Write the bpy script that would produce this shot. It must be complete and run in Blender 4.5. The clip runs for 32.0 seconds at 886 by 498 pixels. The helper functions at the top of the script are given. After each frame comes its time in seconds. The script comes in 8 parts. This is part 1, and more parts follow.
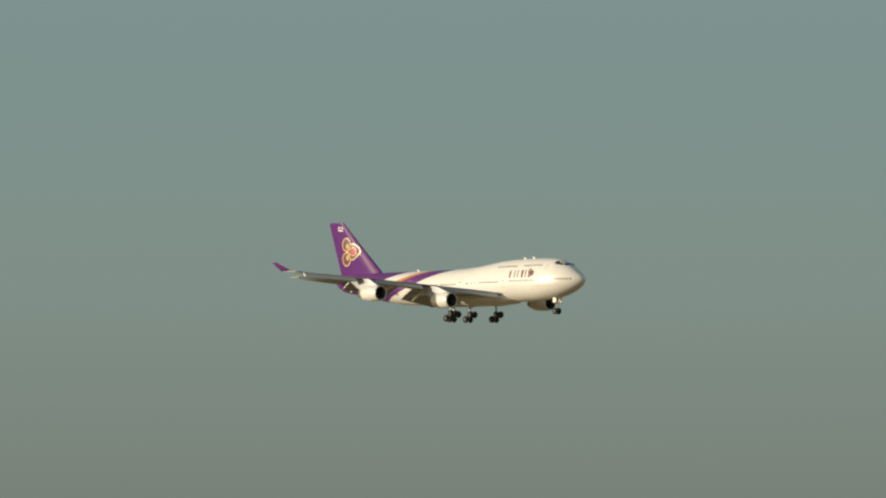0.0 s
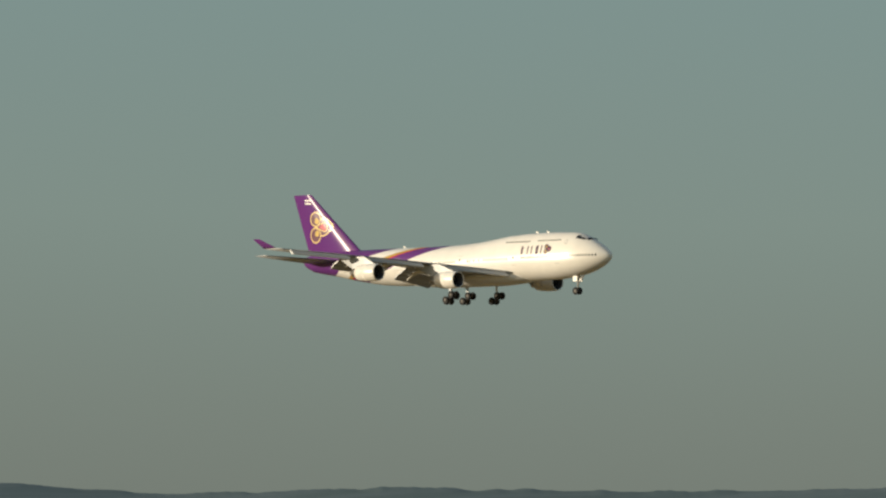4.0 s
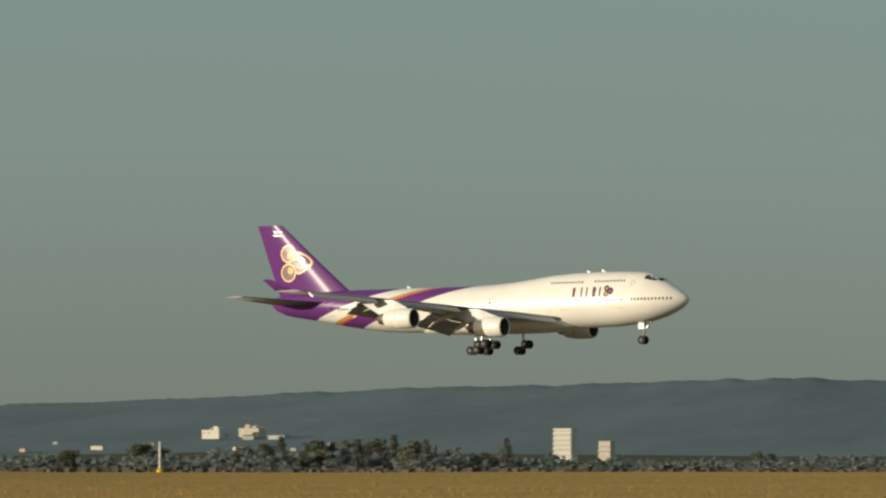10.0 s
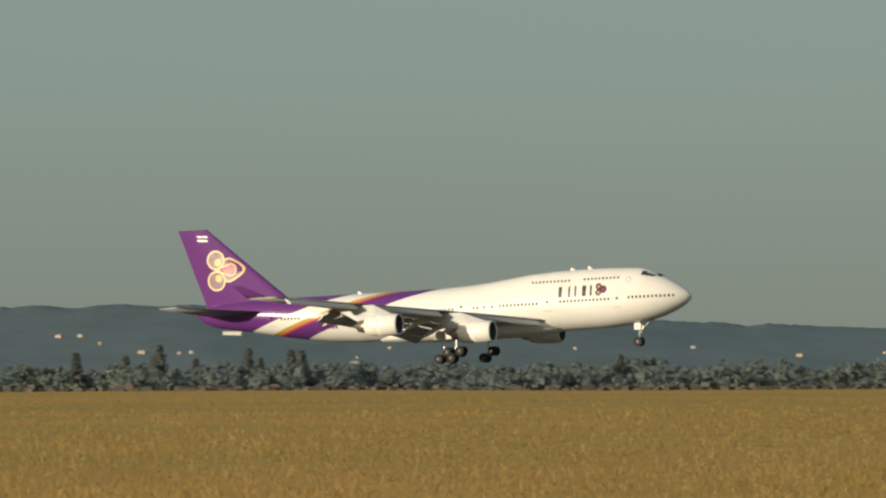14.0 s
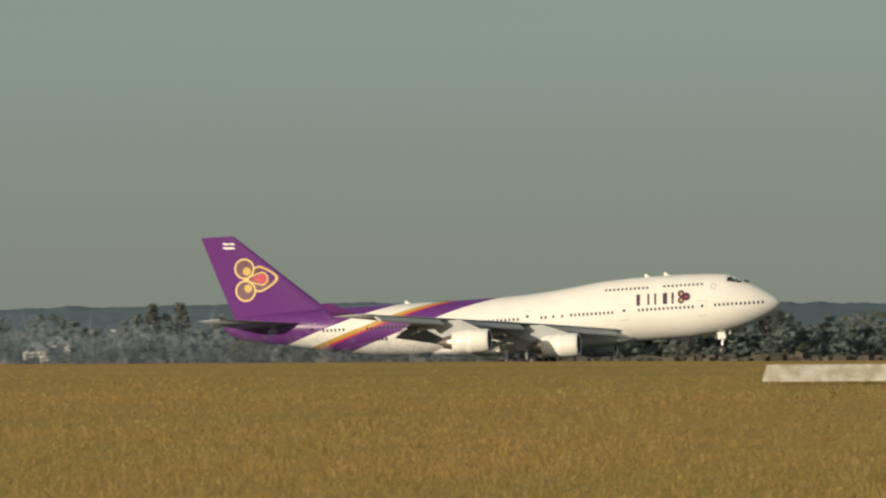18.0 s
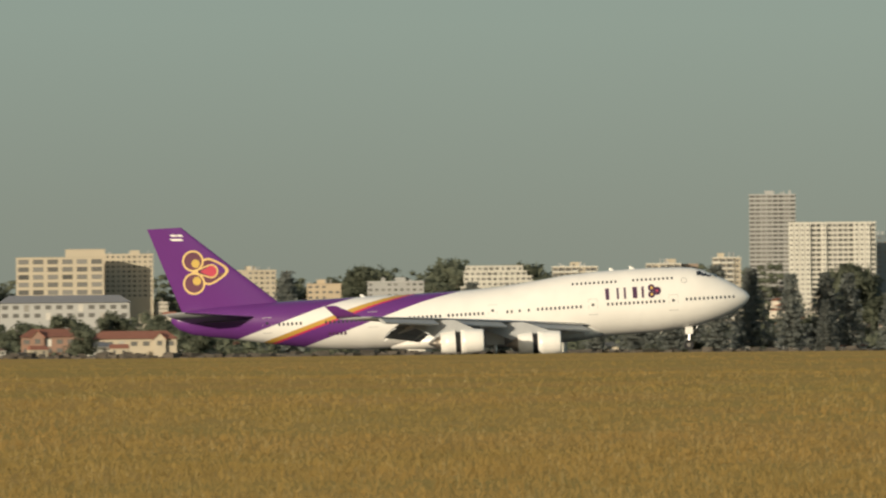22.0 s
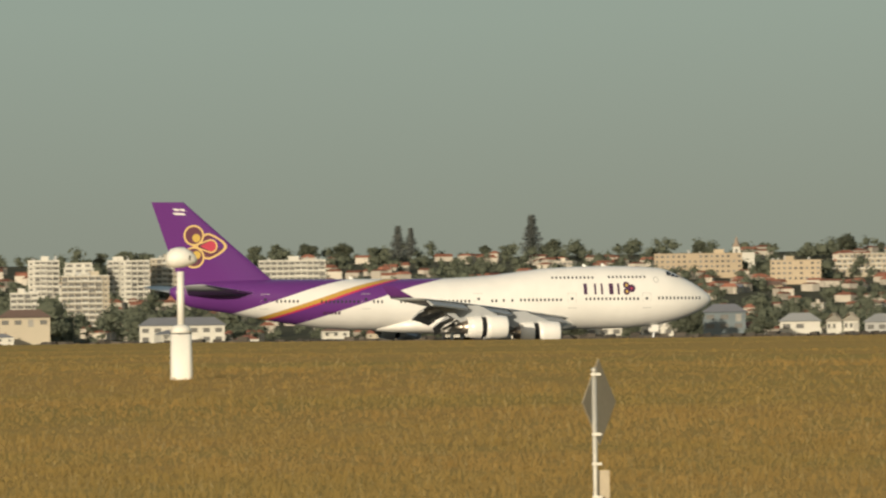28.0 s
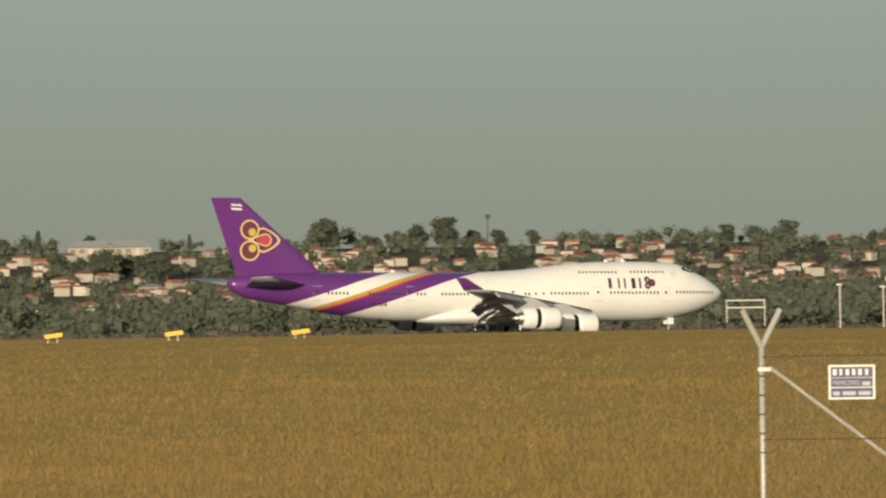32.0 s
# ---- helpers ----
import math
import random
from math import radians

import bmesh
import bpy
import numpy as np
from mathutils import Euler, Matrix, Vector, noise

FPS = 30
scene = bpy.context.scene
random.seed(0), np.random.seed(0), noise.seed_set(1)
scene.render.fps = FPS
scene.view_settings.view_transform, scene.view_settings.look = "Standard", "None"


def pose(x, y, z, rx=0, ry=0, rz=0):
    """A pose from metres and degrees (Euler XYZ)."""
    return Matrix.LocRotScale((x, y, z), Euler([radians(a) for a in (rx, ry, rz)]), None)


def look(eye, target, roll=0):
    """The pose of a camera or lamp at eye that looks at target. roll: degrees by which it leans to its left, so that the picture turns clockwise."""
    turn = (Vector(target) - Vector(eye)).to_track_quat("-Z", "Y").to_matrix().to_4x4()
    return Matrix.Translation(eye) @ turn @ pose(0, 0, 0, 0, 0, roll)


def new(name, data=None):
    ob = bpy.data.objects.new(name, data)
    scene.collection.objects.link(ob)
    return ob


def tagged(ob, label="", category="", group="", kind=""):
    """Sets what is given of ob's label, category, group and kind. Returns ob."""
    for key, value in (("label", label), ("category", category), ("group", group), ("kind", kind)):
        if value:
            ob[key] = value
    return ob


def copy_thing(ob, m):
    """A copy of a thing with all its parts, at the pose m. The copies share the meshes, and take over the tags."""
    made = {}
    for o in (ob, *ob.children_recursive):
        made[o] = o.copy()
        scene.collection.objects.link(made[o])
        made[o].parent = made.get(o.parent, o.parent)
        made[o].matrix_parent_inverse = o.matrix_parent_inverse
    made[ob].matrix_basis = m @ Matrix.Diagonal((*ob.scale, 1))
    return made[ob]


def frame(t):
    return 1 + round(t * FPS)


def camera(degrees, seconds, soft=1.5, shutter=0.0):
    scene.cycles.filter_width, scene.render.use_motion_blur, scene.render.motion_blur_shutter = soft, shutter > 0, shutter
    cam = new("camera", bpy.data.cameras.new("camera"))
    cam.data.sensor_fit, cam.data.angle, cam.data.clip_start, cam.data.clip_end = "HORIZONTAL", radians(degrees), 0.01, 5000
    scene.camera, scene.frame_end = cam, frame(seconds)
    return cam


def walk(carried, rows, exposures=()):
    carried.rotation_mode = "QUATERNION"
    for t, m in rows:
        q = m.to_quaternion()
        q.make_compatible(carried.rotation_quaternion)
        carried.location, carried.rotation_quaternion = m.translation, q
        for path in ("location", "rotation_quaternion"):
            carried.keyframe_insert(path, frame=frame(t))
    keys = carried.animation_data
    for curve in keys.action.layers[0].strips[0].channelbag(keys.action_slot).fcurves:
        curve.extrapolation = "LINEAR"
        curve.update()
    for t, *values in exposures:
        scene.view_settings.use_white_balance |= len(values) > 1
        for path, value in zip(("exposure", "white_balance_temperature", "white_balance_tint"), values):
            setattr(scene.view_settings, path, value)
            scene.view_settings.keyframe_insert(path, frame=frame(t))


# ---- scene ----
RUNWAY_Y = 1453.45
SOFT = 2.3
EXPOSURES = [(0, 0.0), (11, 0.0), (12, 0.08), (13, 0.1), (16, 0.16), (17, 0.1), (18, 0.0), (22, 0.03), (24, -0.09), (25, -0.02), (28, 0.0), (32, 0.0)]
# ---- camera: a long lens panned on a tripod ----
cam = camera(4.164, 32.0, soft=SOFT, shutter=0.12)
EYE = (0.0, 0.0, 3.0)


def aim(pan, tilt, roll):
    """Pose of the camera on its tripod: degrees to the right of +y, upward, and of roll."""
    return pose(*EYE, 90 + tilt, roll, -pan)


walk(cam, [
    (0, aim(-49.278, 1.720, -0.301)),
    (0.5, aim(-48.621, 1.673, -0.290)),
    (1, aim(-48.005, 1.630, -0.279)),
    (1.5, aim(-47.343, 1.578, -0.268)),
    (2, aim(-46.566, 1.484, -0.255)),
    (2.5, aim(-45.706, 1.397, -0.240)),
    (4.5, aim(-42.572, 1.368, -0.185)),
    (5, aim(-41.828, 1.370, -0.172)),
    (5.5, aim(-40.978, 1.365, -0.157)),
    (6, aim(-40.099, 1.364, -0.141)),
    (6.5, aim(-39.179, 1.360, -0.125)),
    (7, aim(-38.145, 1.356, -0.107)),
    (7.5, aim(-37.059, 1.338, -0.088)),
    (8, aim(-35.924, 1.304, -0.067)),
    (8.5, aim(-35.038, 1.235, -0.052)),
    (9, aim(-34.155, 1.150, -0.036)),
    (9.5, aim(-33.230, 1.098, -0.019)),
    (10, aim(-32.129, 1.043, 0.000)),
    (10.5, aim(-31.033, 0.976, 0.020)),
    (11, aim(-29.881, 0.879, 0.040)),
    (11.5, aim(-28.714, 0.808, 0.061)),
    (12, aim(-27.478, 0.769, 0.083)),
    (12.5, aim(-26.232, 0.750, 0.105)),
    (13, aim(-25.035, 0.729, 0.127)),
    (13.5, aim(-23.815, 0.694, 0.148)),
    (15.5, aim(-18.300, 0.600, 0.245)),
    (16, aim(-17.048, 0.587, 0.266)),
    (16.5, aim(-15.711, 0.571, 0.289)),
    (17, aim(-14.265, 0.556, 0.314)),
    (17.5, aim(-12.852, 0.539, 0.338)),
    (18, aim(-11.456, 0.525, 0.361)),
    (18.5, aim(-10.187, 0.509, 0.382)),
    (19, aim(-8.662, 0.498, 0.408)),
    (19.5, aim(-7.194, 0.491, 0.431)),
    (20, aim(-5.783, 0.491, 0.454)),
    (20.5, aim(-4.204, 0.492, 0.479)),
    (21, aim(-2.624, 0.485, 0.504)),
    (21.5, aim(-1.383, 0.481, 0.523)),
    (22, aim(-0.048, 0.483, 0.543)),
    (22.5, aim(1.251, 0.477, 0.563)),
    (23, aim(2.595, 0.470, 0.583)),
    (23.5, aim(3.783, 0.471, 0.600)),
    (24, aim(5.168, 0.472, 0.620)),
    (24.5, aim(6.515, 0.476, 0.639)),
    (25, aim(7.883, 0.481, 0.658)),
    (25.5, aim(8.954, 0.478, 0.672)),
    (27.5, aim(13.572, 0.433, 0.732)),
    (28, aim(14.776, 0.420, 0.747)),
    (28.5, aim(15.785, 0.415, 0.759)),
    (29, aim(16.777, 0.420, 0.771)),
    (29.5, aim(17.697, 0.424, 0.782)),
    (30, aim(18.736, 0.417, 0.793)),
    (30.5, aim(19.695, 0.411, 0.804)),
    (31, aim(20.660, 0.404, 0.815)),
    (31.5, aim(21.504, 0.402, 0.824)),
    (32, aim(22.416, 0.390, 0.833)),
], exposures=EXPOSURES)

# ---- light: low morning sun behind the camera, hazy sky ----
SUN_DIR = Vector((-0.574, -0.819, 0.0)).normalized()
SUN_EL = radians(8.5)
SUN_VEC = Vector((SUN_DIR.x * math.cos(SUN_EL), SUN_DIR.y * math.cos(SUN_EL), math.sin(SUN_EL)))
sun = new("sun", bpy.data.lights.new("sun", "SUN"))
sun.data.energy, sun.data.angle, sun.data.color = 4.25, radians(0.6), (1.0, 0.86, 0.64)
sun.matrix_world = look(SUN_VEC * 100, (0, 0, 0))

world = bpy.data.worlds.new("sky")
scene.world = world
world.use_nodes = True
wn, wl = world.node_tree.nodes, world.node_tree.links
wn.clear()
w_out = wn.new("ShaderNodeOutputWorld")
w_bg = wn.new("ShaderNodeBackground")
w_sky = wn.new("ShaderNodeTexSky")
w_sky.sky_type = 'NISHITA'
w_sky.sun_disc = False
w_sky.sun_elevation = SUN_EL
w_sky.sun_rotation = math.atan2(SUN_DIR.x, SUN_DIR.y)
w_sky.dust_density, w_sky.air_density = 4.0, 1.2
w_dim = wn.new("ShaderNodeMix")
w_dim.data_type, w_dim.blend_type = 'RGBA', 'MULTIPLY'
w_dim.inputs[0].default_value = 1.0
w_dim.inputs[7].default_value = (0.145, 0.145, 0.145, 1)
w_co = wn.new("ShaderNodeTexCoord")
w_sep = wn.new("ShaderNodeSeparateXYZ")
w_ramp = wn.new("ShaderNodeValToRGB")       # haze colour by height over the horizon
w_map = wn.new("ShaderNodeMapRange")
w_map.inputs[1].default_value, w_map.inputs[2].default_value = -0.02, 0.06
w_fade = wn.new("ShaderNodeMapRange")       # haze gives way to clear sky higher up
w_fade.interpolation_type = 'SMOOTHSTEP'
w_fade.inputs[1].default_value, w_fade.inputs[2].default_value = 0.05, 0.5
w_mix = wn.new("ShaderNodeMix")
w_mix.data_type = 'RGBA'
ramp = w_ramp.color_ramp
ramp.elements[0].position, ramp.elements[0].color = 0.25, (0.182, 0.201, 0.172, 1)
ramp.elements[1].position, ramp.elements[1].color = 1.0, (0.215, 0.31, 0.305, 1)
for at, col in ((0.42, (0.203, 0.237, 0.206, 1)), (0.62, (0.225, 0.285, 0.255, 1))):
    e = ramp.elements.new(at)
    e.color = col
w_noise = wn.new("ShaderNodeTexNoise")
w_noise.inputs["Scale"].default_value = 9.0
w_nm = wn.new("ShaderNodeMath")
w_nm.operation = 'MULTIPLY_ADD'
w_nm.inputs[1].default_value = 0.006
wl.new(w_co.outputs["Generated"], w_sep.inputs[0])
wl.new(w_co.outputs["Generated"], w_noise.inputs["Vector"])
wl.new(w_noise.outputs["Fac"], w_nm.inputs[0])
wl.new(w_sep.outputs["Z"], w_nm.inputs[2])
wl.new(w_nm.outputs[0], w_map.inputs[0])
wl.new(w_map.outputs[0], w_ramp.inputs[0])
wl.new(w_sep.outputs["Z"], w_fade.inputs[0])
wl.new(w_sky.outputs[0], w_dim.inputs[6])
wl.new(w_fade.outputs[0], w_mix.inputs[0])
wl.new(w_ramp.outputs[0], w_mix.inputs[6])
wl.new(w_dim.outputs[2], w_mix.inputs[7])
w_east = wn.new("ShaderNodeMapRange")       # the haze is paler towards the sunlit right
w_east.interpolation_type = 'SMOOTHSTEP'
w_east.inputs[1].default_value, w_east.inputs[2].default_value = -0.75, 0.5
w_rampe = wn.new("ShaderNodeValToRGB")
w_rampe.color_ramp.elements[0].color = (0.692, 0.70, 0.694, 1)
w_rampe.color_ramp.elements[1].color = (1.0, 0.935, 0.86, 1)
w_two = wn.new("ShaderNodeMix")
w_two.data_type, w_two.blend_type = 'RGBA', 'MULTIPLY'
w_two.inputs[0].default_value = 1.0
w_two.inputs[7].default_value = (1.37, 1.37, 1.37, 1)
w_two.clamp_result = False
w_tint = wn.new("ShaderNodeMix")
w_tint.data_type, w_tint.blend_type = 'RGBA', 'MULTIPLY'
w_tint.inputs[0].default_value = 1.0
wl.new(w_sep.outputs["X"], w_east.inputs[0])
wl.new(w_mix.outputs[2], w_tint.inputs[6])
wl.new(w_east.outputs[0], w_rampe.inputs[0])
wl.new(w_rampe.outputs[0], w_two.inputs[6])
wl.new(w_two.outputs[2], w_tint.inputs[7])
wl.new(w_tint.outputs[2], w_bg.inputs[0])
wl.new(w_bg.outputs[0], w_out.inputs[0])

# ---- helpers for meshes and materials ----


def material(name, color, rough=0.6, metal=0.0, vary=0.12, scale=3.0, bump=0.0, rand=0.0, island=0.0, fine=None, space="Object", gloss=0.5, thin=0.0, color2=None, scale2=0.05, stretch=None, turn=None):
    """A principled material whose colour varies at two scales, and from object to object or island to island."""
    m = bpy.data.materials.new(name)
    m.use_nodes = True
    nt = m.node_tree
    b = nt.nodes["Principled BSDF"]
    b.inputs["Roughness"].default_value, b.inputs["Metallic"].default_value = rough, metal
    b.inputs["Specular IOR Level"].default_value = gloss
    co = nt.nodes.new("ShaderNodeTexCoord")
    n1, n2 = nt.nodes.new("ShaderNodeTexNoise"), nt.nodes.new("ShaderNodeTexNoise")
    n1.inputs["Scale"].default_value, n1.inputs["Detail"].default_value = scale, 6
    n2.inputs["Scale"].default_value, n2.inputs["Detail"].default_value = fine or scale * 9, 3
    add = nt.nodes.new("ShaderNodeMath")
    add.operation = 'ADD'
    where = co.outputs[space]
    if turn is not None:                     # patterns drawn out along one bearing
        mp = nt.nodes.new("ShaderNodeMapping")
        mp.vector_type = 'TEXTURE'
        mp.inputs["Rotation"].default_value = (0, 0, radians(turn))
        mp.inputs["Scale"].default_value = stretch
        nt.links.new(co.outputs[space], mp.inputs["Vector"])
        where = mp.outputs[0]
    for n in (n1, n2):
        nt.links.new(where, n.inputs["Vector"])
    nt.links.new(n1.outputs["Fac"], add.inputs[0])
    nt.links.new(n2.outputs["Fac"], add.inputs[1])
    last = add.outputs[0]
    for amount, kind in ((rand, "ShaderNodeObjectInfo"), (island, "ShaderNodeNewGeometry")):
        if amount:
            r = nt.nodes.new(kind)
            mul = nt.nodes.new("ShaderNodeMath")
            mul.operation = 'MULTIPLY_ADD'
            nt.links.new(r.outputs["Random" if kind == "ShaderNodeObjectInfo" else "Random Per Island"], mul.inputs[0])
            mul.inputs[1].default_value = amount / max(vary, 0.01)
            nt.links.new(last, mul.inputs[2])
            last = mul.outputs[0]
    top = 1.0 + (rand + island) / max(vary, 0.01) / 2
    mr = nt.nodes.new("ShaderNodeMapRange")
    mr.inputs[1].default_value, mr.inputs[2].default_value = top - 1.0, top + 1.0
    mr.inputs[3].default_value, mr.inputs[4].default_value = 1 - 1.6 * vary, 1 + 1.6 * vary
    mr.clamp = False
    nt.links.new(last, mr.inputs[0])
    mx = nt.nodes.new("ShaderNodeMix")
    mx.data_type, mx.blend_type = 'RGBA', 'MULTIPLY'
    mx.inputs[0].default_value = 1.0
    mx.inputs[6].default_value = (*color, 1)
    nt.links.new(mr.outputs[0], mx.inputs[7])
    if color2:                               # broad patches of a second colour
        n3, hue, cut = nt.nodes.new("ShaderNodeTexNoise"), nt.nodes.new("ShaderNodeMix"), nt.nodes.new("ShaderNodeMapRange")
        n3.inputs["Scale"].default_value, n3.inputs["Detail"].default_value = scale2, 4
        cut.inputs[1].default_value, cut.inputs[2].default_value = 0.38, 0.62
        hue.data_type = 'RGBA'
        hue.inputs[6].default_value, hue.inputs[7].default_value = (*color, 1), (*color2, 1)
        if stretch and turn is None:
            mp = nt.nodes.new("ShaderNodeMapping")
            mp.inputs["Scale"].default_value = stretch
            nt.links.new(co.outputs[space], mp.inputs["Vector"])
            nt.links.new(mp.outputs[0], n3.inputs["Vector"])
        else:
            nt.links.new(where, n3.inputs["Vector"])
        nt.links.new(n3.outputs["Fac"], cut.inputs[0])
        nt.links.new(cut.outputs[0], hue.inputs[0])
        nt.links.new(hue.outputs[2], mx.inputs[6])
    nt.links.new(mx.outputs[2], b.inputs["Base Color"])
    if thin:                                 # leaves and blades let light through
        tr, ms = nt.nodes.new("ShaderNodeBsdfTranslucent"), nt.nodes.new("ShaderNodeMixShader")
        ms.inputs[0].default_value = thin
        nt.links.new(mx.outputs[2], tr.inputs[0])
        nt.links.new(b.outputs[0], ms.inputs[1])
        nt.links.new(tr.outputs[0], ms.inputs[2])
        nt.links.new(ms.outputs[0], nt.nodes["Material Output"].inputs[0])
    if bump:
        bp = nt.nodes.new("ShaderNodeBump")
        bp.inputs["Strength"].default_value, bp.inputs["Distance"].default_value = bump, 0.05
        nt.links.new(n2.outputs["Fac"], bp.inputs["Height"])
        nt.links.new(bp.outputs[0], b.inputs["Normal"])
    return m


def part(name, bm, mat, parent=None, label="", smooth=False):
    """Links a bmesh as one mesh object under a thing or a part."""
    me = bpy.data.meshes.new(name)
    bm.to_mesh(me)
    bm.free()
    return linked(name, me, mat, parent, label, smooth)


def linked(name, me, mat, parent=None, label="", smooth=False):
    if mat and not me.materials:
        me.materials.append(mat)
    if smooth:
        me.polygons.foreach_set("use_smooth", [True] * len(me.polygons))
    ob = new(name, me)
    ob.parent = parent
    if label:
        tagged(ob, label)
    return ob


def mesh_of(name, verts, faces, mat, parent=None, label="", smooth=False):
    me = bpy.data.meshes.new(name)
    me.from_pydata(verts, [], faces)
    me.update()
    return linked(name, me, mat, parent, label, smooth)


def box(bm, x0, y0, z0, x1, y1, z1, m=None):
    c = [(x0, y0, z0), (x1, y0, z0), (x1, y1, z0), (x0, y1, z0), (x0, y0, z1), (x1, y0, z1), (x1, y1, z1), (x0, y1, z1)]
    v = [bm.verts.new((m @ Vector(p)) if m else p) for p in c]
    for f in ((0, 3, 2, 1), (4, 5, 6, 7), (0, 1, 5, 4), (1, 2, 6, 5), (2, 3, 7, 6), (3, 0, 4, 7)):
        bm.faces.new([v[i] for i in f])
    return bm


def boxes(*rows):
    bm = bmesh.new()
    for r in rows:
        box(bm, *r)
    return bm


def rings(bm, sections, close=True, cap=True):
    """Skins a row of closed sections with equal counts of points."""
    rows = [[bm.verts.new(p) for p in s] for s in sections]
    n = len(rows[0])
    for a, b in zip(rows, rows[1:]):
        for i in range(n if close else n - 1):
            j = (i + 1) % n
            try:
                bm.faces.new((a[i], a[j], b[j], b[i]))
            except ValueError:
                pass
    if cap:
        bm.faces.new(rows[0][::-1])
        bm.faces.new(rows[-1])
    return bm


def tube(bm, a, b, r0, r1=None, n=10, cap=True):
    """A round bar from a to b."""
    a, b = Vector(a), Vector(b)
    r1 = r0 if r1 is None else r1
    q = (b - a).to_track_quat("Z", "Y").to_matrix()
    ring = [q @ Vector((math.cos(2 * math.pi * i / n), math.sin(2 * math.pi * i / n), 0)) for i in range(n)]
    return rings(bm, [[a + r0 * p for p in ring], [b + r1 * p for p in ring]], cap=cap)


def lathe(bm, profile, axis="z", at=(0, 0, 0), n=24, cap=True):
    """Turns (radius, height) pairs round an axis."""
    secs = []
    for r, h in profile:
        s = []
        for i in range(n):
            c, d = r * math.cos(2 * math.pi * i / n), r * math.sin(2 * math.pi * i / n)
            p = {"z": (c, d, h), "x": (h, c, d), "y": (d, h, c)}[axis]
            s.append(Vector(p) + Vector(at))
        secs.append(s)
    return rings(bm, secs, cap=cap)


def thing(name, label, category, at=(0, 0, 0), rz=0, group="", kind=""):
    ob = new(name)
    ob.empty_display_size = 0.5
    ob.matrix_basis = pose(*at, 0, 0, rz)
    return tagged(ob, label, category, group, kind)


def polar(az, d, z=0.0):
    """A place at az degrees to the right of +y and d metres off."""
    return Vector((d * math.sin(radians(az)), d * math.cos(radians(az)), z))


def up(el, d):
    """Height of what shows el degrees over the camera's level at d metres."""
    return EYE[2] + d * math.tan(radians(el))

# ---- ground: one sheet from the tripod to the horizon ----
PROFILE_D = np.array([0, 40, 105, 135, 180, 250, 320, 420, 560, 640, 900, 1250, 1380, 1530, 1545, 1575, 1590, 3380, 3480, 3540, 4300, 5200])
PROFILE_H = np.array([1.3, 0.9, 0.62, 0.95, 1.5, 2.12, 2.40, 2.64, 2.80, 2.80, 2.2, 1.65, 1.6, 1.6, 1.9, 1.9, 0.0, 0.0, 0.0, 1.6, 4.0, 6.0])


def runway_z(x):
    return np.interp(x, [-300, -200, 0, 100, 200, 400, 610], [2.28, 2.13, 1.79, 1.72, 1.71, 1.83, 2.13])


def ground_height(x, y):
    """Height of the land: a grass bank up to the camera's level, the airfield behind it, a bay and a far shore."""
    d, az = np.hypot(x, y), np.degrees(np.arctan2(x, y))
    across = np.where(d > 900, np.maximum(y, 900), d)      # the airfield and its sea wall run along x
    h = np.interp(across, PROFILE_D, PROFILE_H)
    h = h + np.where((across > 1000) & (across < 1585), runway_z(x) - 1.74, 0)
    base = np.interp(d, PROFILE_D, PROFILE_H)
    slope = np.interp(az, [-60, -38, -33, -26, -12, -4, 0, 4, 8, 12, 16, 26, 40], [0, 0, 8, 5, 7, 11, 12, 16, 22, 24, 26, 27.5, 20])
    rise = slope * np.clip((d - 3600) / 850, 0, 1.1) ** 1.2
    h = np.where(d > 3300, base + rise, np.where((d > 1700) & (y < 1575), np.minimum(h, 1.7), h))
    near = (d > 90) & (d < 900)
    rough = 0.035 * np.sin(x * 0.11 + 1.3 * np.sin(y * 0.05)) + 0.03 * np.sin(y * 0.09 + x * 0.031)
    mound = 0.55 * np.exp(-(((az + 35.1) / 0.9) ** 2)) * np.exp(-(((d - 470) / 70) ** 2))
    crest = np.interp(az, [-36, -31, -13, -8, 8, 13, 24, 30], [0, 0.12, 0.12, 0, 0, 0.09, 0.09, 0]) * np.exp(-(((d - 560) / 170) ** 2))
    return h + np.where(near, rough, 0) + mound + crest


def gz(x, y):
    return float(ground_height(np.array([x], float), np.array([y], float))[0])


CREST_AZ = [-56, -46.5, -45.6, -44.65, -43.6, -42, -41.1, -40, -39, -38, -36.75, -36.08, -35.4, -34.1, -33.35, -32.05, -31.5, -30.5, -29.95, -29.4, -28.8, -28.5, -27.4, -26.4, -25.5, -23.7, -22.95, -20.4, -18.8, -16.9, -15, -13.9, -11.2, -8.3, -3, 2]
CREST_EL = [0.26, 0.26, 0.28, 0.215, 0.25, 0.235, 0.265, 0.28, 0.29, 0.34, 0.35, 0.36, 0.34, 0.33, 0.36, 0.415, 0.425, 0.46, 0.435, 0.47, 0.487, 0.47, 0.41, 0.41, 0.40, 0.42, 0.40, 0.30, 0.30, 0.32, 0.28, 0.27, 0.30, 0.26, 0.2, 0.0]


SMOOTH_AZ = np.arange(-58, 4, 0.05)
SMOOTH_EL = np.convolve(np.pad(np.interp(SMOOTH_AZ, CREST_AZ, CREST_EL), 9, mode="edge"), np.hanning(21)[1:-1] / 10, "valid")


def hill_z(az, d):
    """Height of the wooded hills, which climb from 4,050 m to their crest."""
    s = np.clip((d - 4050) / 800, 0, 1) ** 0.85
    back = np.where(d > 4870, 0.6, 1.0)
    return 1.5 + d * np.tan(np.radians(np.interp(az, SMOOTH_AZ, SMOOTH_EL))) * s * back


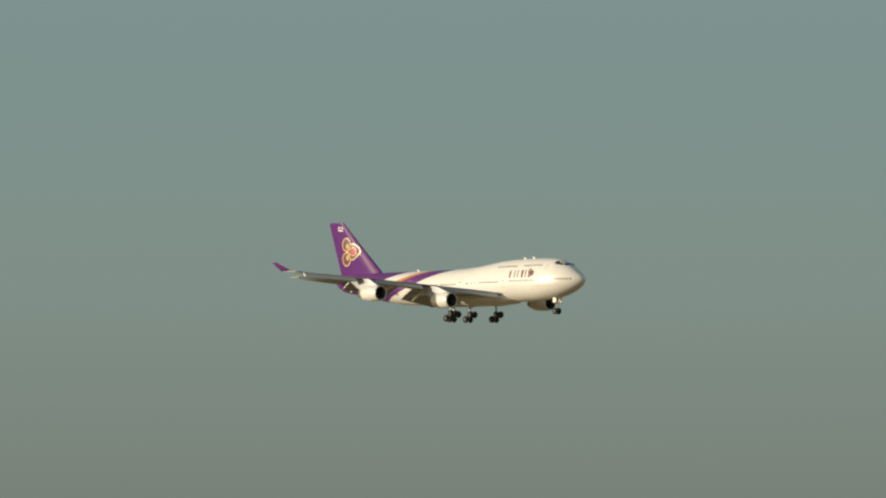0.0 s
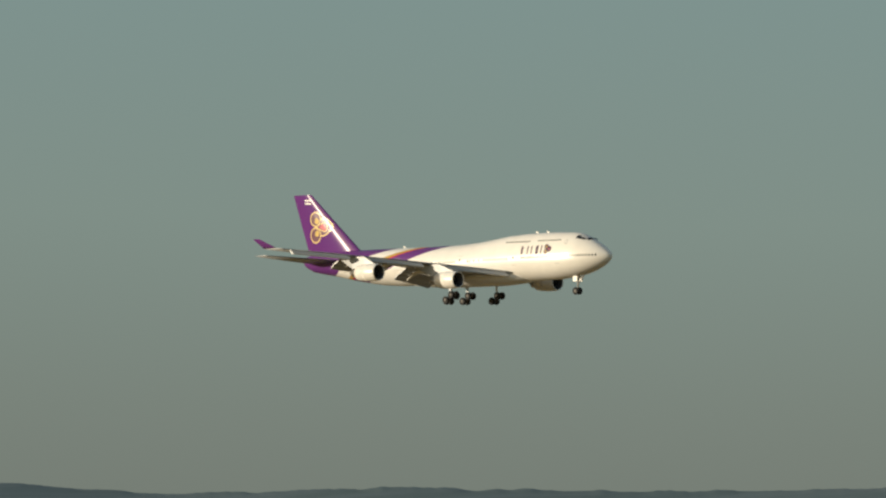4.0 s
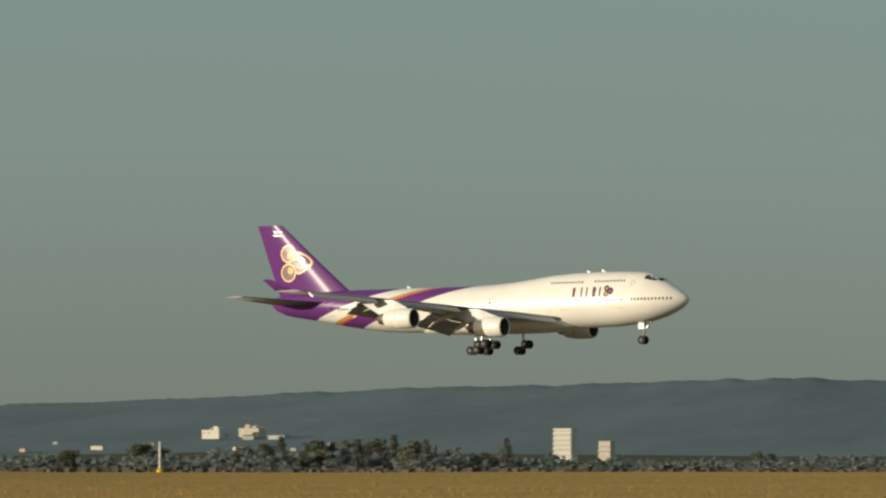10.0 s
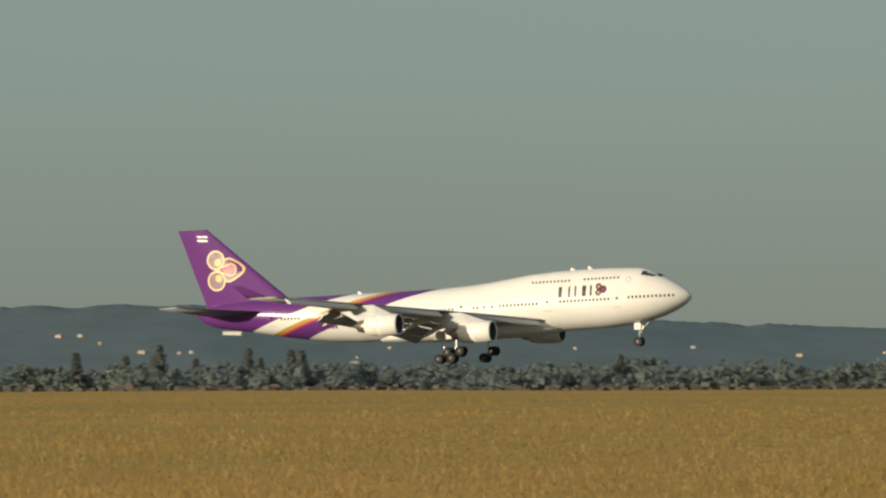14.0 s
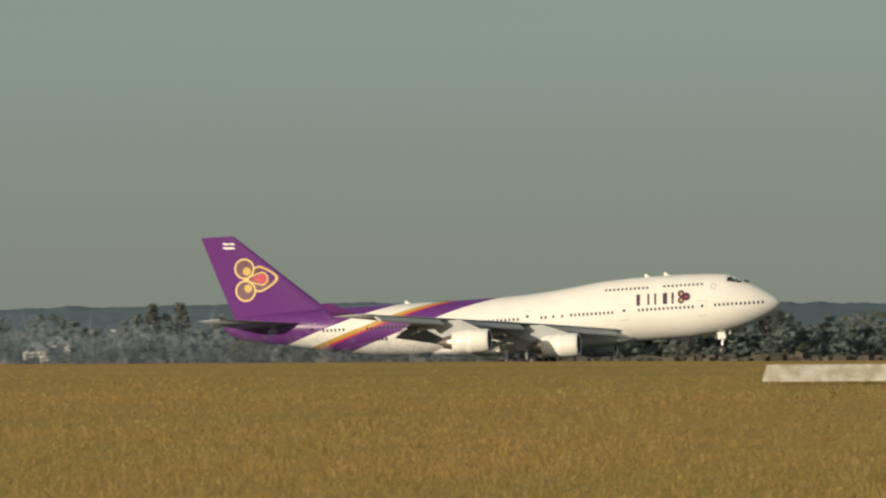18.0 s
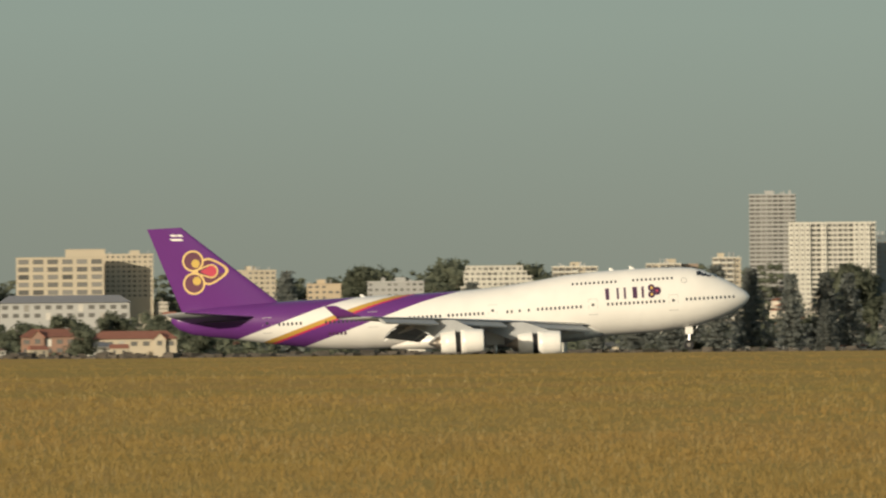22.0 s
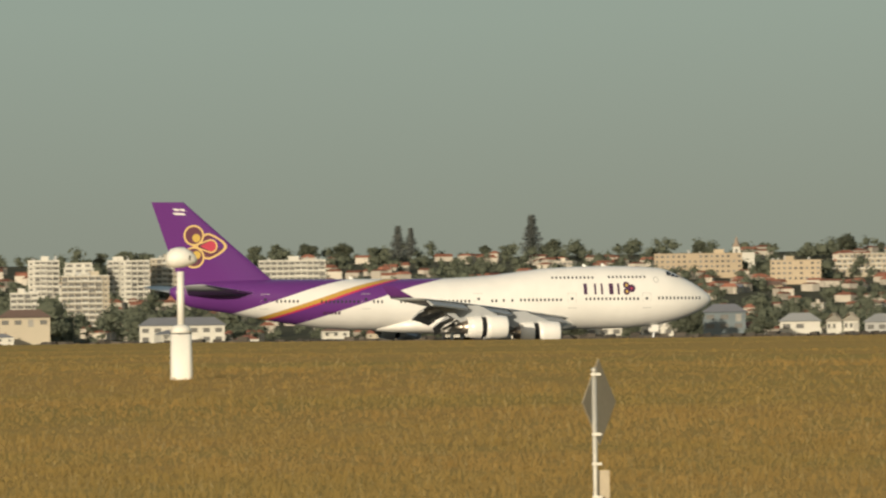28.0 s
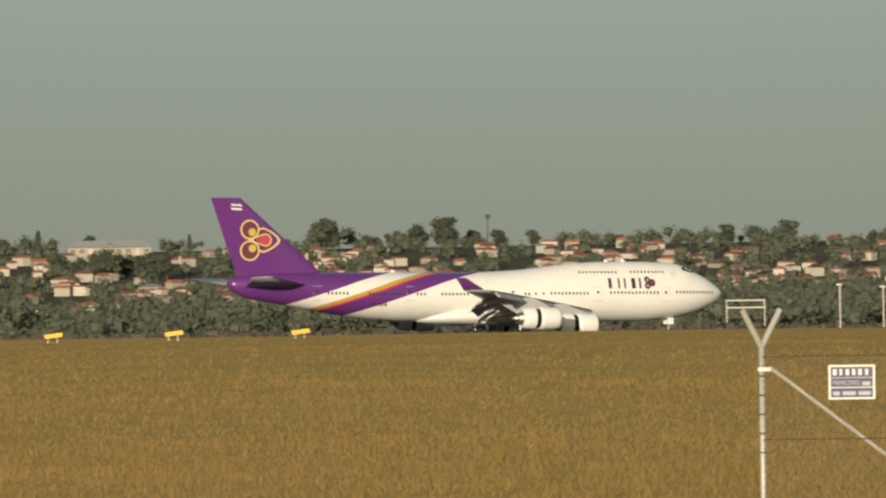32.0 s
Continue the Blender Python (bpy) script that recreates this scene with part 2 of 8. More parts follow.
def hill_distance(az, el):
    """How far off the ridge's slope shows el degrees over the eye."""
    d0, d1 = 4060.0, 4830.0
    for _ in range(24):
        mid = (d0 + d1) / 2
        if float(hill_z(az, mid)) < up(el, mid):
            d0 = mid
        else:
            d1 = mid
    return d0


GRASS_SOIL = material("dry_grass_ground", (0.50, 0.325, 0.120), rough=1.0, vary=0.16, scale=0.03, fine=0.9, bump=0.2, gloss=0.0, color2=(0.41, 0.30, 0.107), scale2=0.06)
PARKLAND = material("dark_green_parkland", (0.115, 0.112, 0.082), rough=1.0, vary=0.3, scale=0.02, fine=0.3, gloss=0.0)
WATER = material("grey_bay_water", (0.05, 0.07, 0.075), rough=0.12, vary=0.1, scale=0.02, bump=0.2)


def build_ground():
    az = np.concatenate([np.arange(-180, -60, 10), np.arange(-60, 36, 0.5), np.arange(36, 180, 10)])
    d = np.concatenate([[0.0, 10, 25], np.arange(40, 700, 8), np.arange(700, 1500, 25), np.arange(1500, 1640, 5), [1640, 1700, 1800, 2000, 2300, 2700, 3100, 3400], np.arange(3440, 4960, 40), [5200, 6000, 7500, 9500, 12000, 16000]])
    A, R = np.meshgrid(np.radians(az), d)
    X, Y = R * np.sin(A), R * np.cos(A)
    Z = ground_height(X, Y)
    na, nd = len(az), len(d)
    verts = np.stack([X, Y, Z], -1).reshape(-1, 3)
    i, j = np.meshgrid(np.arange(nd - 1), np.arange(na), indexing="ij")
    k = (j + 1) % na
    faces = np.stack([i * na + j, i * na + k, (i + 1) * na + k, (i + 1) * na + j], -1).reshape(-1, 4)
    ob = mesh_of("ground", verts.tolist(), faces.tolist(), GRASS_SOIL, smooth=True)
    ob.data.materials.append(PARKLAND)
    ob.data.materials.append(WATER)
    mid_d = (R[:-1] + R[1:])[:, :1] / 2 * np.ones((1, na))
    mid_y = Y[:-1]
    idx = np.where(mid_d > 3420, 1, np.where((mid_d > 1595) & (mid_y > 1580), 2, 0)).reshape(-1)
    ob.data.polygons.foreach_set("material_index", idx.astype(np.int32))
    return tagged(ob, "dry golden grassland around an airfield by a bay", "ground", kind="structure")


build_ground()

ASPHALT = material("runway_asphalt", (0.055, 0.055, 0.056), rough=0.9, vary=0.2, scale=0.08, fine=3)
CONCRETE = material("pale_concrete", (0.56, 0.53, 0.46), rough=0.9, vary=0.3, scale=2.2, bump=0.2, color2=(0.36, 0.32, 0.24), scale2=2.6)
ROCK = material("dark_seawall_rock", (0.075, 0.064, 0.052), rough=0.95, vary=0.3, scale=0.4, island=0.4)


def build_runway():
    xs = np.arange(-2400, 1500, 60.0)
    v, f = [], []
    for x in xs:
        z = float(runway_z(x))
        v += [(x, RUNWAY_Y - 30, z), (x, RUNWAY_Y + 30, z), (x, RUNWAY_Y + 30, z - 0.5), (x, RUNWAY_Y - 30, z - 0.5)]
    for i in range(len(xs) - 1):
        a, b = 4 * i, 4 * i + 4
        for p, q in ((0, 1), (1, 2), (2, 3), (3, 0)):
            f.append((a + p, b + p, b + q, a + q))
    tagged(mesh_of("runway", v, f, ASPHALT), "dark asphalt runway along the shore", "runway", kind="structure")


def build_seawall():
    """A bank of dark boulders between the runway and the bay."""
    rng = np.random.default_rng(3)
    v, f = [], []
    cube = np.array([(-1, -1, -1), (1, -1, -1), (1, 1, -1), (-1, 1, -1), (-0.8, -0.8, 1), (0.8, -0.8, 1), (0.8, 0.8, 1), (-0.8, 0.8, 1)]) / 2
    n = 0
    for x in np.arange(-1750, 900, 1.1):
        for row in range(2):
            s = rng.uniform(0.9, 1.7) * np.array([1.2, 1.0, rng.uniform(0.6, 0.9)])
            c = cube * s + rng.normal(0, 0.09, (8, 3))
            a = rng.uniform(0, 3.1)
            c = c @ np.array([[math.cos(a), -math.sin(a), 0], [math.sin(a), math.cos(a), 0], [0, 0, 1]])
            y = 1552 + 3.0 * row + rng.uniform(-0.6, 0.6)
            z = 1.97 + (0.45 if row else 0.15) + rng.uniform(-0.2, 0.25) + float(runway_z(x)) - 1.74
            v += (c + np.array([x + rng.uniform(-0.4, 0.4), y, z])).tolist()
            f += [[n + i for i in q] for q in ((0, 3, 2, 1), (4, 5, 6, 7), (0, 1, 5, 4), (1, 2, 6, 5), (2, 3, 7, 6), (3, 0, 4, 7))]
            n += 8
    bank = [(-1760, 1548, 1.4), (910, 1548, 1.6), (910, 1559, 2.2), (-1760, 1559, 2.1), (910, 1570, 1.2), (-1760, 1570, 1.0)]
    v += bank
    f += [(n, n + 1, n + 2, n + 3), (n + 3, n + 2, n + 4, n + 5)]
    tagged(mesh_of("seawall", v, f, ROCK), "dark brown boulder seawall beyond the runway", "seawall", kind="stuff")


build_runway()
build_seawall()

# ---- the airliner ----
NOSE_Z = 5.9      # height of the nose tip over the tyres' contact
NOSE_X = 32.0     # nose ahead of the main gear
WHITE = material("white_aircraft_paint", (0.80, 0.78, 0.74), rough=0.28, vary=0.03, scale=0.25)
GREY_WING = material("grey_wing_paint", (0.39, 0.40, 0.41), rough=0.4, vary=0.08, scale=0.5)
PURPLE = material("purple_paint", (0.130, 0.034, 0.195), rough=0.11, vary=0.05, scale=0.3)
BARE = material("bare_metal", (0.62, 0.62, 0.63), rough=0.3, metal=0.9, vary=0.06, scale=2)
TITANIUM = material("exhaust_titanium", (0.42, 0.37, 0.32), rough=0.4, metal=0.9, vary=0.15, scale=2)
TYRE = material("tyre_rubber", (0.022, 0.022, 0.024), rough=0.85, vary=0.2, scale=4)
DARK = material("dark_cavity", (0.018, 0.018, 0.02), rough=0.9, vary=0.1)
GLASS_DARK = material("dark_cabin_glass", (0.03, 0.035, 0.045), rough=0.12, vary=0.05)
GOLD = material("gold_paint", (0.58, 0.40, 0.10), rough=0.3, vary=0.04)
YELLOW = material("pale_yellow_paint", (0.70, 0.50, 0.20), rough=0.3, vary=0.04)
RED = material("magenta_red_paint", (0.50, 0.06, 0.10), rough=0.3, vary=0.04)
LETTER = material("dark_purple_letters", (0.06, 0.02, 0.06), rough=0.35, vary=0.05)
FIELD = material("dark_maroon_paint", (0.13, 0.045, 0.075), rough=0.3, vary=0.05)
HUB_GREY = material("dusty_wheel_hub", (0.16, 0.15, 0.14), rough=0.6, vary=0.2, scale=5)
DUCT = material("dark_inlet_lining", (0.06, 0.06, 0.065), rough=0.6, vary=0.1)
LINE = material("grey_panel_line", (0.42, 0.42, 0.41), rough=0.5, vary=0.05)


def livery():
    """White hull with slanting purple, red, gold and white bands, purple behind them."""
    m = bpy.data.materials.new("airliner_livery")
    m.use_nodes = True
    nt = m.node_tree
    b = nt.nodes["Principled BSDF"]
    b.inputs["Roughness"].default_value = 0.27
    co = nt.nodes.new("ShaderNodeTexCoord")
    sep = nt.nodes.new("ShaderNodeSeparateXYZ")
    nt.links.new(co.outputs["Object"], sep.inputs[0])
    mz = nt.nodes.new("ShaderNodeMath")
    mz.operation = 'MULTIPLY'
    mz.inputs[1].default_value = 3.1
    nt.links.new(sep.outputs["Z"], mz.inputs[0])
    sub = nt.nodes.new("ShaderNodeMath")
    sub.operation = 'SUBTRACT'
    nt.links.new(mz.outputs[0], sub.inputs[0])
    nt.links.new(sep.outputs["X"], sub.inputs[1])
    # aft distance plus 3.1 times the height over the nose, as a share of 100 m
    sc = nt.nodes.new("ShaderNodeMapRange")
    sc.inputs[1].default_value = -NOSE_X + 3.1 * NOSE_Z
    sc.inputs[2].default_value = -NOSE_X + 3.1 * NOSE_Z + 100
    # the bands sweep forward over the shoulder of the hull
    last = sep.outputs["Z"]
    for op, value in (('SUBTRACT', NOSE_Z + 1.2), ('MAXIMUM', 0.0), ('POWER', 2.0), ('MULTIPLY', 0.75)):
        k = nt.nodes.new("ShaderNodeMath")
        k.operation = op
        k.inputs[1].default_value = value
        nt.links.new(last, k.inputs[0])
        last = k.outputs[0]
    sweep = nt.nodes.new("ShaderNodeMath")
    nt.links.new(sub.outputs[0], sweep.inputs[0])
    nt.links.new(last, sweep.inputs[1])
    nt.links.new(sweep.outputs[0], sc.inputs[0])
    cr = nt.nodes.new("ShaderNodeValToRGB")
    nt.links.new(sc.outputs[0], cr.inputs[0])
    cr.color_ramp.interpolation = 'CONSTANT'
    white, purple = (0.80, 0.78, 0.74, 1), (0.130, 0.034, 0.195, 1)
    bands = [(0.438, purple), (0.490, (0.50, 0.045, 0.10, 1)), (0.500, (0.50, 0.30, 0.06, 1)), (0.5155, white), (0.562, purple)]
    cr.color_ramp.elements[0].color = white
    cr.color_ramp.elements[1].position, cr.color_ramp.elements[1].color = bands[0]
    for at, col in bands[1:]:
        cr.color_ramp.elements.new(at).color = col
    n = nt.nodes.new("ShaderNodeTexNoise")
    n.inputs["Scale"].default_value, n.inputs["Detail"].default_value = 0.5, 8
    nt.links.new(co.outputs["Object"], n.inputs["Vector"])
    mr = nt.nodes.new("ShaderNodeMapRange")
    mr.inputs[3].default_value, mr.inputs[4].default_value = 0.90, 1.06
    nt.links.new(n.outputs["Fac"], mr.inputs[0])
    mx = nt.nodes.new("ShaderNodeMix")
    mx.data_type, mx.blend_type = 'RGBA', 'MULTIPLY'
    mx.inputs[0].default_value = 1.0
    nt.links.new(cr.outputs[0], mx.inputs[6])
    nt.links.new(mr.outputs[0], mx.inputs[7])
    nt.links.new(mx.outputs[2], b.inputs["Base Color"])
    return m


# station aft of the nose, keel, crown, half width, height of the widest line (all from the nose tip)
HULL_U = [0.02, 0.2, 0.6, 1.4, 2.6, 3.8, 4.7, 5.6, 6.7, 8.5, 11, 14, 18, 22, 25, 28, 31, 34, 40, 46, 50, 53, 56, 59, 62, 64.5, 66.6, 68.2, 69.0]
HULL_B = [-0.1, -0.45, -0.85, -1.4, -1.95, -2.4, -2.65, -2.88, -3.08, -3.32, -3.56, -3.62, -3.66, -3.7, -3.7, -3.7, -3.7, -3.7, -3.7, -3.65, -3.42, -3.05, -2.6, -2.05, -1.52, -1.15, -0.75, -0.05, 0.75]
HULL_T = [0.1, 0.42, 0.8, 1.38, 2.12, 2.74, 3.16, 3.58, 3.88, 4.0, 4.1, 4.12, 4.05, 3.8, 3.42, 3.05, 2.82, 2.68, 2.62, 2.62, 2.62, 2.62, 2.6, 2.56, 2.48, 2.35, 2.15, 1.85, 1.5]
HULL_W = [0.1, 0.45, 0.85, 1.4, 2.0, 2.4, 2.62, 2.82, 2.98, 3.12, 3.22, 3.25, 3.25, 3.25, 3.25, 3.25, 3.25, 3.25, 3.25, 3.25, 3.15, 2.98, 2.7, 2.35, 1.95, 1.55, 1.15, 0.75, 0.35]
HULL_C = [0, 0, 0, 0, -0.1, -0.2, -0.3, -0.35, -0.4, -0.45, -0.5, -0.5, -0.5, -0.5, -0.5, -0.5, -0.5, -0.5, -0.5, -0.45, -0.3, -0.1, 0.15, 0.4, 0.6, 0.75, 0.85, 0.95, 1.1]


def hull_at(u):
    return [float(np.interp(u, HULL_U, a)) for a in (HULL_B, HULL_T, HULL_W, HULL_C)]


def hull_point(u, a):
    """A point of the hull: a runs from the crown (90 degrees) over the right side (0) to the keel (-90)."""
    kb, kt, w, c = hull_at(u)
    s, o = math.sin(radians(a)), math.cos(radians(a))
    z = c + (kt - c) * s if s > 0 else c + (c - kb) * s
    return Vector((NOSE_X - u, -w * o, NOSE_Z + z))


def hull_side(u, z, out=0.0, side=-1):
    """A point on the hull's side at height z over the nose tip, pushed outward."""
    kb, kt, w, c = hull_at(u)
    s = (z - c) / ((kt - c) if z > c else (c - kb))
    s = max(-1, min(1, s))
    return Vector((NOSE_X - u, side * (w * math.sqrt(1 - s * s) + out), NOSE_Z + z))


def side_patch(bm, u0, u1, z0, z1, out=0.012, side=-1, slant=0.0):
    """A thin panel that follows the hull between two stations and two heights."""
    us = np.linspace(u0, u1, max(2, int(abs(u1 - u0) / 0.5) + 1))
    zs = np.linspace(z0, z1, 3)
    grid = [[bm.verts.new(hull_side(u - slant * (z - z0), z, out, side)) for z in zs] for u in us]
    for a, b in zip(grid, grid[1:]):
        for i in range(len(zs) - 1):
            f = (a[i], b[i], b[i + 1], a[i + 1])
            bm.faces.new(f if side > 0 else f[::-1])
    return bm


def foil(x_le, y, z, chord, thick, n=9, twist=0.0):
    """A wing section at span y: leading edge x_le, chord aft of it."""
    pts = []
    for k in range(n):
        t = (1 - math.cos(math.pi * k / (n - 1))) / 2
        h = thick * (1.48 * math.sqrt(t) - 0.63 * t - 1.76 * t * t + 1.42 * t ** 3 - 0.51 * t ** 4) * 2
        pts.append((t, h * 0.58))
    for k in range(n - 2, 0, -1):
        t = (1 - math.cos(math.pi * k / (n - 1))) / 2
        h = thick * (1.48 * math.sqrt(t) - 0.63 * t - 1.76 * t * t + 1.42 * t ** 3 - 0.51 * t ** 4) * 2
        pts.append((t, -h * 0.42))
    return [Vector((x_le - t * chord, y, z + h - t * chord * math.sin(twist))) for t, h in pts]


def wheel(name, parent, at, r=0.62, w=0.46):
    bm = bmesh.new()
    lathe(bm, [(r * 0.42, -w / 2 + 0.05), (r * 0.9, -w / 2), (r, -w * 0.3), (r, w * 0.3), (r * 0.9, w / 2), (r * 0.42, w / 2 - 0.05)], "y", at, 20)
    tyre = part(name, bm, TYRE, parent, smooth=False)
    return tyre


def hub(parent, at, r=0.62, w=0.46):
    bm = bmesh.new()
    lathe(bm, [(0.08, -w / 2 - 0.05), (r * 0.36, -w / 2 - 0.02), (r * 0.42, -w / 2 + 0.06), (r * 0.42, w / 2 - 0.06), (r * 0.36, w / 2 + 0.02), (0.08, w / 2 + 0.05)], "y", at, 14)
    return part("hub", bm, HUB_GREY, parent, "dull metal wheel hub")


WING_Y = [2.2, 6.0, 11.8, 16.5, 21.0, 26.0, 30.6]
WING_LE = [18.6, 22.6, 28.2, 32.4, 36.4, 40.8, 44.9]
WING_CH = [16.2, 13.0, 9.6, 8.1, 6.8, 5.4, 4.1]
WING_TH = [0.85, 0.72, 0.52, 0.42, 0.34, 0.26, 0.19]
WING_Z = [-2.35, -1.95, -1.38, -1.0, -0.66, -0.3, 0.0]   # on the ground; in the air the tips bend up


def wing_at(y):
    return [float(np.interp(y, WING_Y, a)) for a in (WING_LE, WING_CH, WING_TH, WING_Z)]


def build_wing(plane, side, moving):
    """One wing with its engines, flaps and winglet, pivoted at the root."""
    root = Vector((0, side * 2.2, NOSE_Z - 2.35))
    # the wing's space has its origin at the root

    def w(u, y, z):
        return Vector((NOSE_X - u, side * y, NOSE_Z + z)) - root

    bm = bmesh.new()
    secs = []
    for y in WING_Y:
        le, ch, th, z = wing_at(y)
        secs.append([w(NOSE_X - p.x, p.y, p.z) for p in foil(NOSE_X - le, y, z, ch, th)])
    rings(bm, secs)
    bmesh.ops.recalc_face_normals(bm, faces=bm.faces)
    wing = part("wing", bm, GREY_WING, plane, "grey swept wing with lowered flaps", smooth=True)
    wing.location = root
    # leading edge strip of bare metal, 4 mm proud
    bm = bmesh.new()
    secs = []
    for y in (3.6, 11, 20, 30.4):
        le, ch, th, z = wing_at(y)
        pts = foil(NOSE_X - le + 0.02, y, z, ch, th * 1.03)
        pts = [pts[i] for i in (2, 1, 0, -1, -2)]
        secs.append([w(NOSE_X - p.x, p.y, p.z) for p in pts])
    rings(bm, secs, close=False, cap=False)
    bmesh.ops.solidify(bm, geom=bm.faces[:], thickness=0.02)
    part("leading_edge", bm, BARE, wing, "bare metal leading edge")
    # slotted flaps hang behind and below the wing in three slats each
    for y0, y1 in ((4.2, 10.6), (13.0, 20.2)):
        for k, (back, drop, chord, tilt) in enumerate(((0.80, 0.28, 1.15, 16), (0.91, 0.64, 1.5, 28), (1.035, 1.25, 1.05, 40))):
            bm = bmesh.new()
            secs = []
            for y in (y0, (y0 + y1) / 2, y1):
                le, ch, th, z = wing_at(y)
                sc = ch / 9.0
                x0, z0 = le + ch * back, z - drop * (0.6 + 0.4 * sc)
                c = chord * (0.65 + 0.35 * sc)
                ct, st = math.cos(radians(tilt)), math.sin(radians(tilt))
                shape = [(0, 0.0), (0.12, 0.13), (0.45, 0.14), (1, 0.0), (0.5, -0.05), (0.1, -0.09)]
                secs.append([w(x0 + c * (a * ct + b * st), y, z0 + c * (-a * st + b * ct)) for a, b in shape])
            rings(bm, secs)
            bmesh.ops.recalc_face_normals(bm, faces=bm.faces)
            part("flap", bm, GREY_WING, wing)
    # canoe fairings under the flaps
    for y in (5.6, 8.9, 14.4, 18.4):
        le, ch, th, z = wing_at(y)
        bm = bmesh.new()
        secs = []
        for t, r in ((0, 0.03), (0.1, 0.2), (0.3, 0.32), (0.6, 0.3), (0.85, 0.18), (1, 0.03)):
            u = le + ch * 0.62 + t * 5.0
            zz = z - 0.42 - max(0, t - 0.45) * 2.9
            secs.append([w(u, y + r * math.cos(a), zz + r * 1.25 * math.sin(a)) for a in np.linspace(0, 2 * math.pi, 9)[:-1]])
        rings(bm, secs)
        bmesh.ops.recalc_face_normals(bm, faces=bm.faces)
        part("flap_fairing", bm, WHITE, wing, "white canoe fairing under the flap", smooth=True)
    # leading edge flaps, a drooped strip
    for y0, y1 in ((3.5, 10.6), (13.4, 19.8), (22.4, 29.4)):
        bm = bmesh.new()
        secs = []
        for y in (y0, y1):
            le, ch, th, z = wing_at(y)
            secs.append([w(le + 0.3, y, z + 0.02), w(le - 0.5, y, z - 0.62), w(le - 0.42, y, z - 0.8), w(le - 0.1, y, z - 0.72), w(le + 0.4, y, z - 0.22)])
        rings(bm, secs)
        bmesh.ops.recalc_face_normals(bm, faces=bm.faces)
        part("slat", bm, GREY_WING, wing)
    # winglet
    bm = bmesh.new()
    secs = []
    for t in (0, 0.25, 1.0):
        y, z = 30.5 + 1.15 * t, 0.0 + 1.55 * t + (0.12 * t if t < 0.5 else 0)
        secs.append([w(NOSE_X - p.x, p.y, p.z) for p in foil(NOSE_X - (45.9 + 3.1 * t), y, z, 3.0 - 1.6 * t, 0.12 - 0.05 * t)])
    rings(bm, secs)
    bmesh.ops.recalc_face_normals(bm, faces=bm.faces)
    part("winglet", bm, PURPLE, wing, "purple upturned winglet", smooth=True)
    # engines
    for y, lip, top in ((11.8, 22.9, -2.72), (21.0, 32.0, -2.02)):
        r = 1.40
        zc = top - r
        c0 = w(lip, y, zc)
        prof = [(1.06, -1.2), (1.12, -0.35), (1.22, 0.0), (1.31, 0.06), (1.37, -0.12), (1.42, -0.9), (1.43, -2.0), (1.41, -2.68), (1.30, -2.70), (1.28, -2.2), (1.06, -1.9)]
        bm = lathe(bmesh.new(), prof, "x", c0, 28, cap=False)
        nacelle = part("nacelle", bm, WHITE, wing, "white engine cowl with a dark inlet", smooth=True)
        bm = lathe(bmesh.new(), [(1.04, -1.2), (1.10, -0.35), (1.20, -0.015)], "x", c0, 28, cap=False)
        part("inlet_duct", bm, DUCT, wing, "dark inlet lining", smooth=True)
        bm = lathe(bmesh.new(), [(1.05, -1.25), (0.5, -1.3), (0.42, -1.0), (0.05, -0.45)], "x", c0, 20)
        part("fan", bm, DARK, wing, "dark fan and spinner", smooth=True)
        bm = lathe(bmesh.new(), [(1.20, -2.4), (1.20, -3.6), (0.98, -4.3)], "x", c0, 24)
        part("cascade", bm, DARK, wing, "dark reverser cascade ring", smooth=True)
        bm = lathe(bmesh.new(), [(1.405, 0), (1.36, -0.7), (1.18, -1.75), (1.10, -1.75), (1.24, -0.6), (1.28, 0.0)], "x", (0, 0, 0), 28, cap=False)
        sleeve = part("reverser_sleeve", bm, WHITE, wing, "white sliding thrust reverser sleeve", smooth=True)
        moving.append((sleeve, c0 + Vector((-2.69, 0, 0))))
        bm = lathe(bmesh.new(), [(0.96, -3.0), (0.92, -4.4), (0.72, -5.6), (0.66, -5.62), (0.55, -5.4), (0.42, -5.7), (0.06, -6.5)], "x", c0, 22)
        part("exhaust_nozzle", bm, TITANIUM, wing, "heat-stained metal exhaust nozzle", smooth=True)
        le, ch, th, z = wing_at(y)
        bm = bmesh.new()
        rings(bm, [[w(a, y + sgn * hw, zz) for a, hw, zz, sgn in s] for s in (
            [(lip + 0.9, 0.05, top - 0.05, 1), (lip + 0.9, 0.05, top - 0.05, -1), (lip + 0.9, 0.05, top - 0.3, -1), (lip + 0.9, 0.05, top - 0.3, 1)],
            [(le - 1.0, 0.2, z - 0.12, 1), (le - 1.0, 0.2, z - 0.12, -1), (lip + 3.0, 0.2, zc + 0.8, -1), (lip + 3.0, 0.2, zc + 0.8, 1)],
            [(le + 2.0, 0.22, z - 0.1, 1), (le + 2.0, 0.22, z - 0.1, -1), (lip + 5.5, 0.2, zc + 0.5, -1), (lip + 5.5, 0.2, zc + 0.5, 1)],
            [(le + 4.5, 0.05, z - 0.3, 1), (le + 4.5, 0.05, z - 0.3, -1), (le + 4.2, 0.05, z - 0.55, -1), (le + 4.2, 0.05, z - 0.55, 1)])])
        bmesh.ops.recalc_face_normals(bm, faces=bm.faces)
        part("pylon", bm, GREY_WING, wing, "grey engine pylon")
    return wing


FIN = [(54.95, 12.6, 1.6, 1.12), (61.1, 8.35, 6.8, 0.74), (67.25, 4.05, 12.1, 0.36)]


